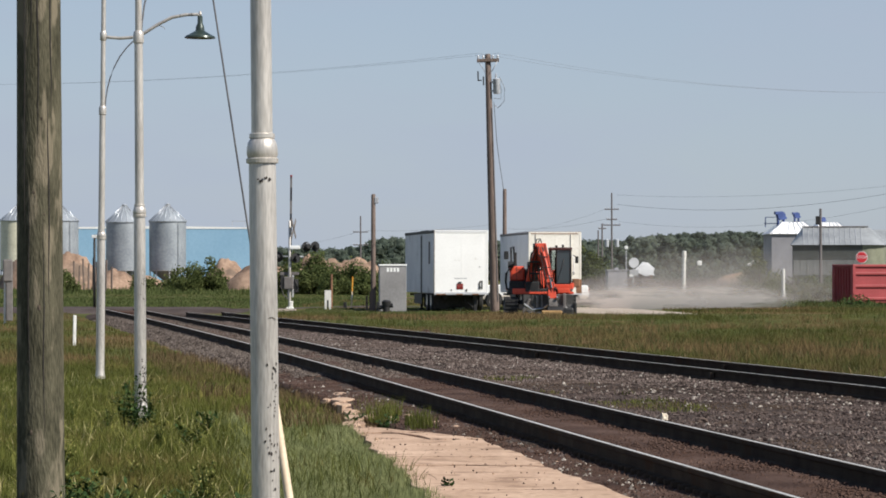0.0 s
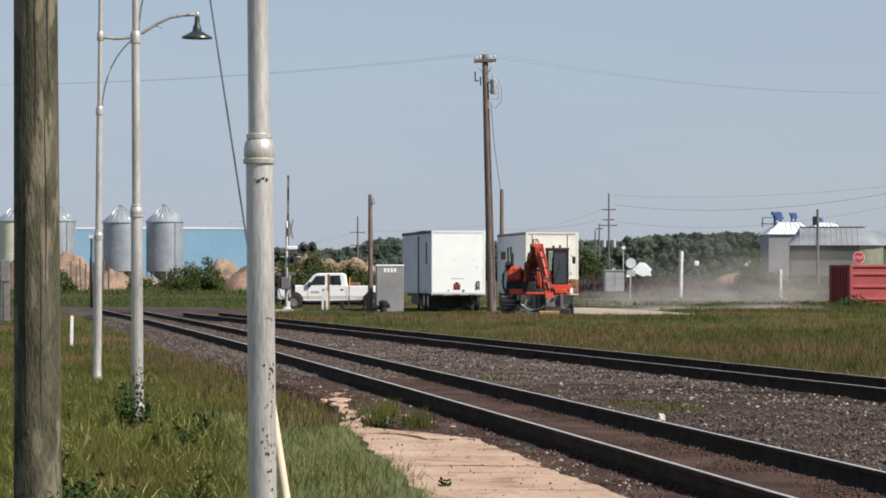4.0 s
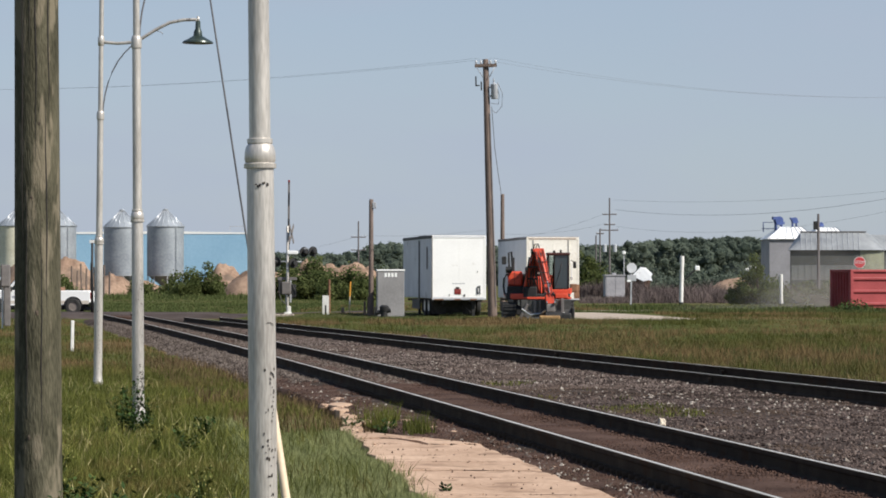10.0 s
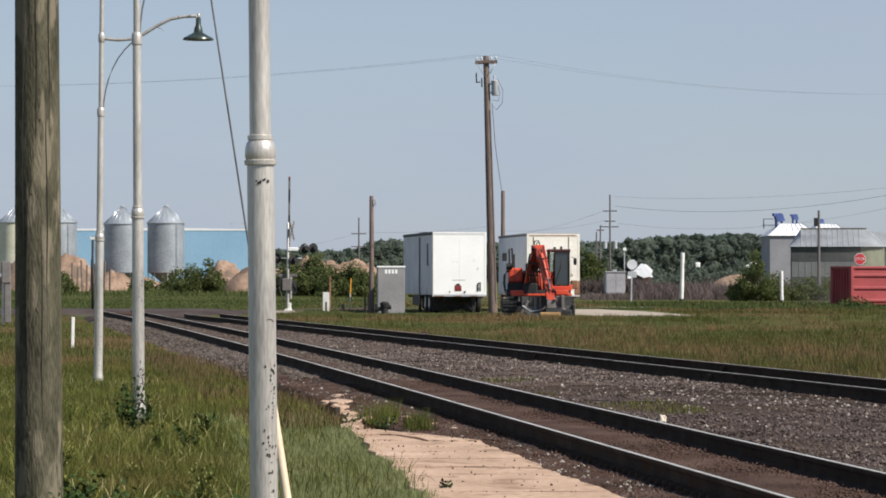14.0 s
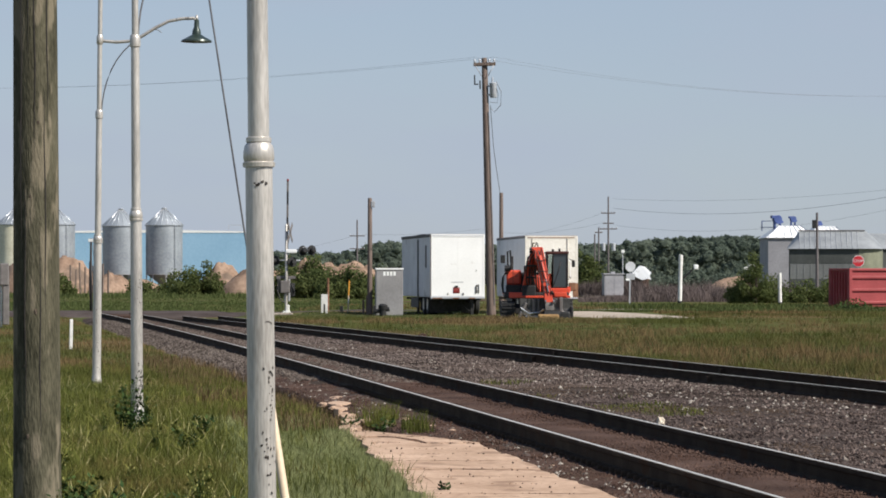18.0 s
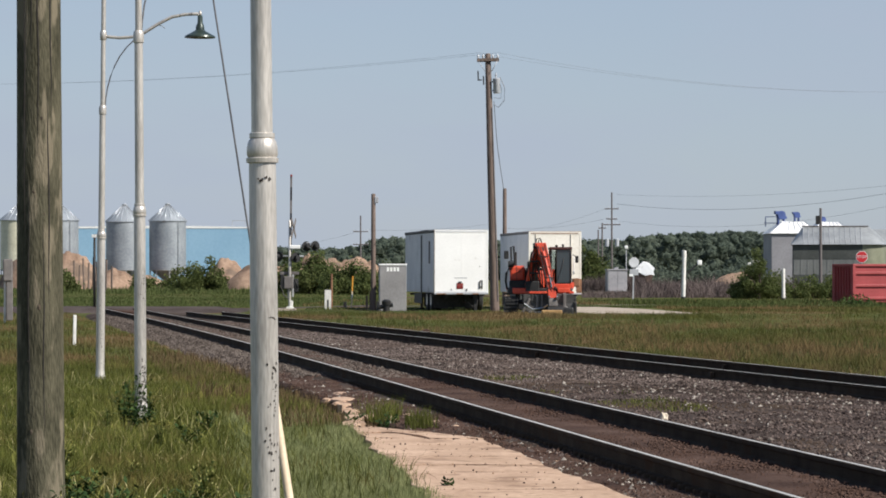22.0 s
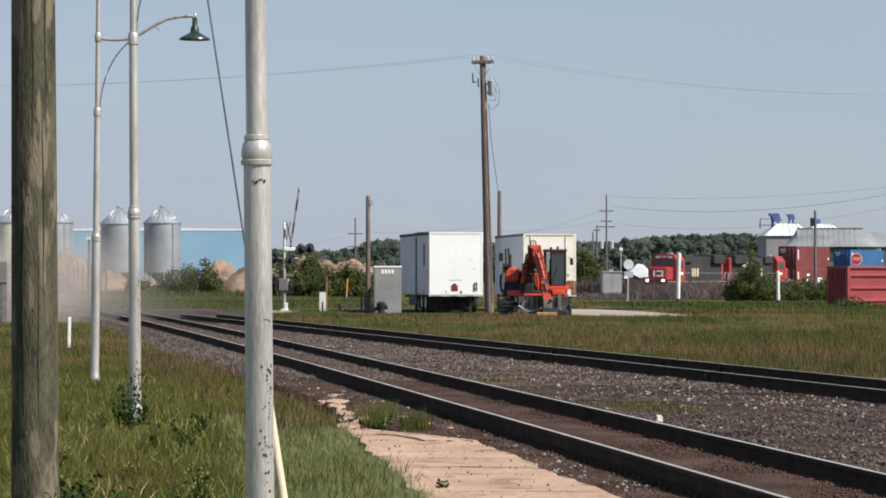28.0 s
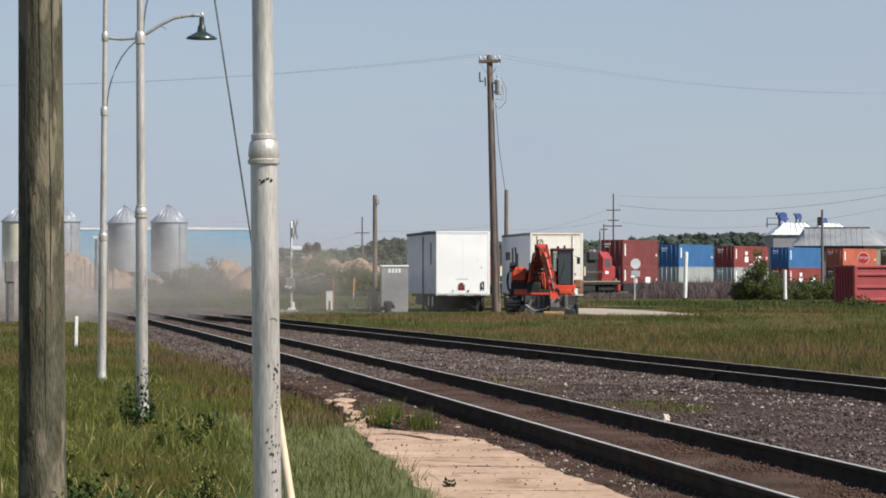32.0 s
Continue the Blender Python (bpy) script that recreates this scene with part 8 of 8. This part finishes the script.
blades("dry_stalk", 1500, spread(42, 112, lambda y: far_x(y) + 1.1, lambda y: far_x(y) + 2.6, 0.6), 0.1, 0.4, 0.012, brown_grass, 19, "pale dry stalks along the siding", 0.5, 0.0)
blades("dry_stalk", 7500, spread(34.5, 66, lambda y: near_x(y) - 3.6, lambda y: near_x(y) - 1.85, 0.6, lambda x, y: noise.noise(Vector((x * 0.5, y * 0.2, 3))) > -0.25), 0.08, 0.28, 0.009, brown_grass, 20, "brown dry stalks beside the track", 0.5, 0.02)
blades("grass", 2600, spread(37, 49, lambda y: near_x(y) + 1.7, lambda y: near_x(y) + 3.0, 0.6, lambda x, y: noise.noise(Vector((x * 0.8, y * 0.4, 2))) > 0.08), 0.04, 0.12, 0.011, M["grass"], 21, "thin green grass growing on the ballast", 0.8, 0.2)
blades("leaf_stalk", 3000, spread(20.5, 46, lambda y: -0.165 * y, lambda y: -0.06 * y, 0.7, lambda x, y: noise.noise(Vector((x * 1.1, y * 0.7, 12))) > -0.05), 0.12, 0.36, 0.012, sunlit_leaf, 39, "yellowish sunlit leaves among the grass", 1.2)

# ---- dust: soft pale puffs that drift with the wind ----
def dust_material(name, thick, seed):
    m = bpy.data.materials.new(name)
    m.use_nodes = True
    nt = m.node_tree
    nt.nodes.clear()
    out = nt.nodes.new("ShaderNodeOutputMaterial")
    mix = nt.nodes.new("ShaderNodeMixShader")
    tr = nt.nodes.new("ShaderNodeBsdfTransparent")
    df = nt.nodes.new("ShaderNodeBsdfDiffuse")
    df.inputs["Color"].default_value = (0.63, 0.57, 0.53, 1)
    tl = nt.nodes.new("ShaderNodeBsdfTranslucent")
    tl.inputs["Color"].default_value = (0.63, 0.57, 0.53, 1)
    both = nt.nodes.new("ShaderNodeMixShader")
    nt.links.new(df.outputs[0], both.inputs[1])
    nt.links.new(tl.outputs[0], both.inputs[2])
    tc = nt.nodes.new("ShaderNodeTexCoord")
    gr = nt.nodes.new("ShaderNodeTexGradient")
    gr.gradient_type = "SPHERICAL"
    flat = nt.nodes.new("ShaderNodeMapping")
    flat.inputs["Scale"].default_value = (1, 0, 1)
    nt.links.new(tc.outputs["Object"], flat.inputs["Vector"])
    nt.links.new(flat.outputs["Vector"], gr.inputs["Vector"])
    ns = nt.nodes.new("ShaderNodeTexNoise")
    ns.inputs["Scale"].default_value, ns.inputs["Detail"].default_value = 2.2, 5.0
    mv = nt.nodes.new("ShaderNodeMapping")
    mv.inputs["Location"].default_value = (seed, seed * 2, 0)
    nt.links.new(tc.outputs["Object"], mv.inputs["Vector"])
    nt.links.new(mv.outputs["Vector"], ns.inputs["Vector"])
    rg = nt.nodes.new("ShaderNodeMapRange")
    rg.inputs["From Min"].default_value, rg.inputs["From Max"].default_value = 0.25, 0.75
    nt.links.new(ns.outputs["Fac"], rg.inputs["Value"])
    a = nt.nodes.new("ShaderNodeMath")
    a.operation = "MULTIPLY"
    nt.links.new(gr.outputs["Fac"], a.inputs[0])
    nt.links.new(rg.outputs["Result"], a.inputs[1])
    b = nt.nodes.new("ShaderNodeMath")
    b.operation, b.use_clamp = "MULTIPLY", True
    nt.links.new(a.outputs[0], b.inputs[0])
    b.inputs[1].default_value = thick
    nt.links.new(b.outputs[0], mix.inputs[0])
    nt.links.new(tr.outputs[0], mix.inputs[1])
    nt.links.new(both.outputs[0], mix.inputs[2])
    nt.links.new(mix.outputs[0], out.inputs["Surface"])
    return m


DUST_BRIGHT = dust_material("dust_bright", 3.2, 3.0)
DUST = [dust_material("dust_thick", 1.35, 1.0), dust_material("dust_thin", 0.85, 5.0), dust_material("dust_haze", 0.5, 9.0)]


def puff(rx, rz, material, label):
    """One puff: a bulging soft shell."""
    vs, fs = [(0, -0.25, 0)], []
    for i in range(1, 9):
        for j in range(24):
            r, a = i / 8, j * math.tau / 24
            vs.append((r * math.cos(a), -0.25 * (1 - r * r), r * math.sin(a)))
    for j in range(24):
        fs.append((0, 1 + j, 1 + (j + 1) % 24))
        for i in range(7):
            p, q = 1 + i * 24 + j, 1 + i * 24 + (j + 1) % 24
            fs.append((p, p + 24, q + 24, q))
    ob = raw("dust_puff", vs, fs, material, smooth=True)
    ob.scale = (rx, rz, rz)
    ob.visible_shadow = False
    return tagged(ob, label, "dust", "drifting dust")


# material, half width, half height, place, drift to the right and sinking in metres a second
PUFFS_A = [(DUST_BRIGHT, 4.6, 0.8, 9.2, 134, 0.55, 0.4, 0.19), (DUST_BRIGHT, 4.6, 0.8, 13.2, 136.5, 0.6, 0.7, 0.19), (DUST[0], 5.0, 1.3, 9.0, 151.5, 0.6, 0.6, 0.1), (DUST[0], 5.5, 1.4, 14.5, 162, 0.4, 1.0, 0.09), (DUST[1], 6.0, 2.4, 12.5, 163, 0.9, 1.0, 0.05), (DUST[1], 6.0, 2.0, 17.0, 164, 0.6, 1.2, 0.06), (DUST[2], 6.0, 1.7, 21.0, 165, 0.5, 1.3, 0.06), (DUST[2], 8.0, 3.4, 14.5, 166, 1.6, 1.0, 0.02), (DUST[2], 8.0, 3.0, 20.0, 167, 1.3, 1.1, 0.03), (DUST[1], 5.0, 1.4, 7.5, 161.5, 0.2, 1.1, 0.08)]
PUFFS_B = [(DUST_BRIGHT, 3.2, 2.4, -21.6, 111.5, 1.2, -0.12), (DUST[0], 3.8, 2.3, -18.2, 111, 1.0, 0.2), (DUST[0], 4.0, 1.9, -17.9, 112, 0.8, 0.2), (DUST[1], 5.0, 2.6, -18.6, 113, 1.3, 0.4), (DUST[2], 6.0, 2.6, -19.5, 113.5, 1.3, 1.1), (DUST[2], 8.0, 3.2, -22.5, 114, 1.7, 1.5), (DUST[2], 10.0, 3.2, -26.0, 116, 1.7, 2.3), (DUST[2], 11.0, 3.0, -31.0, 117, 1.6, 3.0)]


# ---- all that moves ----
def motions():
    # pickup: seconds and place of its front axle along the road
    along = [(0, 863), (2.5, 632), (3, 588), (3.5, 550), (5.5, 417), (6, 373), (6.5, 328), (7, 284), (7.5, 238), (8, 194), (8.5, 146), (9, 101), (9.5, 45), (10, -9), (10.5, -63)]
    rows = [(t, (px - 784) / 33.56) for t, px in along]
    for t in (12, 14, 17, 20, 24, 28, 32):
        rows.append((t, rows[-1][1] - 3.2 * (t - rows[-1][0])))
    walk(pickup, [(t, pose(x, 146, 0.06)) for t, x in rows])
    spin = [k * 0.25 for k in range(129)]
    ts, xs = [r[0] for r in rows], [r[1] for r in rows]
    for hub in PICK_WHEELS:
        base = hub.matrix_basis.copy()
        walk(hub, [(t, Matrix.Translation(base.translation) @ Matrix.Rotation((float(np.interp(t, ts, xs)) - xs[0]) / 0.41, 4, "Y") @ Matrix.Rotation(math.pi / 2, 4, "X")) for t in spin])
    # gate arm: upright, then swinging down away from the camera
    axis = Vector((-0.967, 0.255, 0))
    swing = [(0, 1.5), (26.0, 1.5), (26.6, 4), (27.5, 17), (28, 25.5), (28.5, 33.5), (29, 43), (29.5, 51), (30, 58), (30.5, 65), (31, 72), (31.5, 79), (32, 85)]
    walk(arm, [(t, Matrix.Translation((0.02, 0.22, 1.35)) @ Matrix.Rotation(radians(a), 4, axis)) for t, a in swing])
    # train
    when = [0, 4, 8, 12, 16, 20, 22, 24, 25, 26, 27, 28, 29, 30, 31, 32]
    def gone(t):
        return 16 * (32 - t) if t >= 28 else 64 + 16.8 * (28 - t)
    for k, c in enumerate(LOCOS):
        off = -36.4 if k == 0 else -13.4
        walk(c, [(t, line_pose(gone(t) + off, k == 1)) for t in when])
    for k, (car, low, top, lo_h) in enumerate(CARS):
        off = 5.4 + 19.6 * k
        for o, z in ((car, 0), (low, 0.4), (top, 0.4 + lo_h)):
            walk(o, [(t, Matrix.Translation((0, 0, z)) @ line_pose(gone(t) + off)) for t in when])
    # dust
    for mat_, rx, rz, x, y, z, v, sink in PUFFS_A:
        p = puff(rx, rz, mat_, "pale road dust hanging over the yard")
        walk(p, [(t, pose(x + v * t, y, z - sink * t * (1 + 0.03 * t))) for t in (0, 2, 4, 6, 8, 10, 12, 15, 20, 26, 32)])
    for mat_, rx, rz, x, y, z, v in PUFFS_B:
        p = puff(rx, rz, mat_, "pale dust cloud drifting over the crossing")
        # a gust brings it in, then it thins out and drifts
        walk(p, [(t, pose(x + (v * (t - 24.5) if t > 24.5 else 4.5 * max(-6.0, t - 24.5)), y, z)) for t in (0, 12, 18.5, 20, 22, 23.5, 24.5, 26, 28, 30, 32)])


motions()
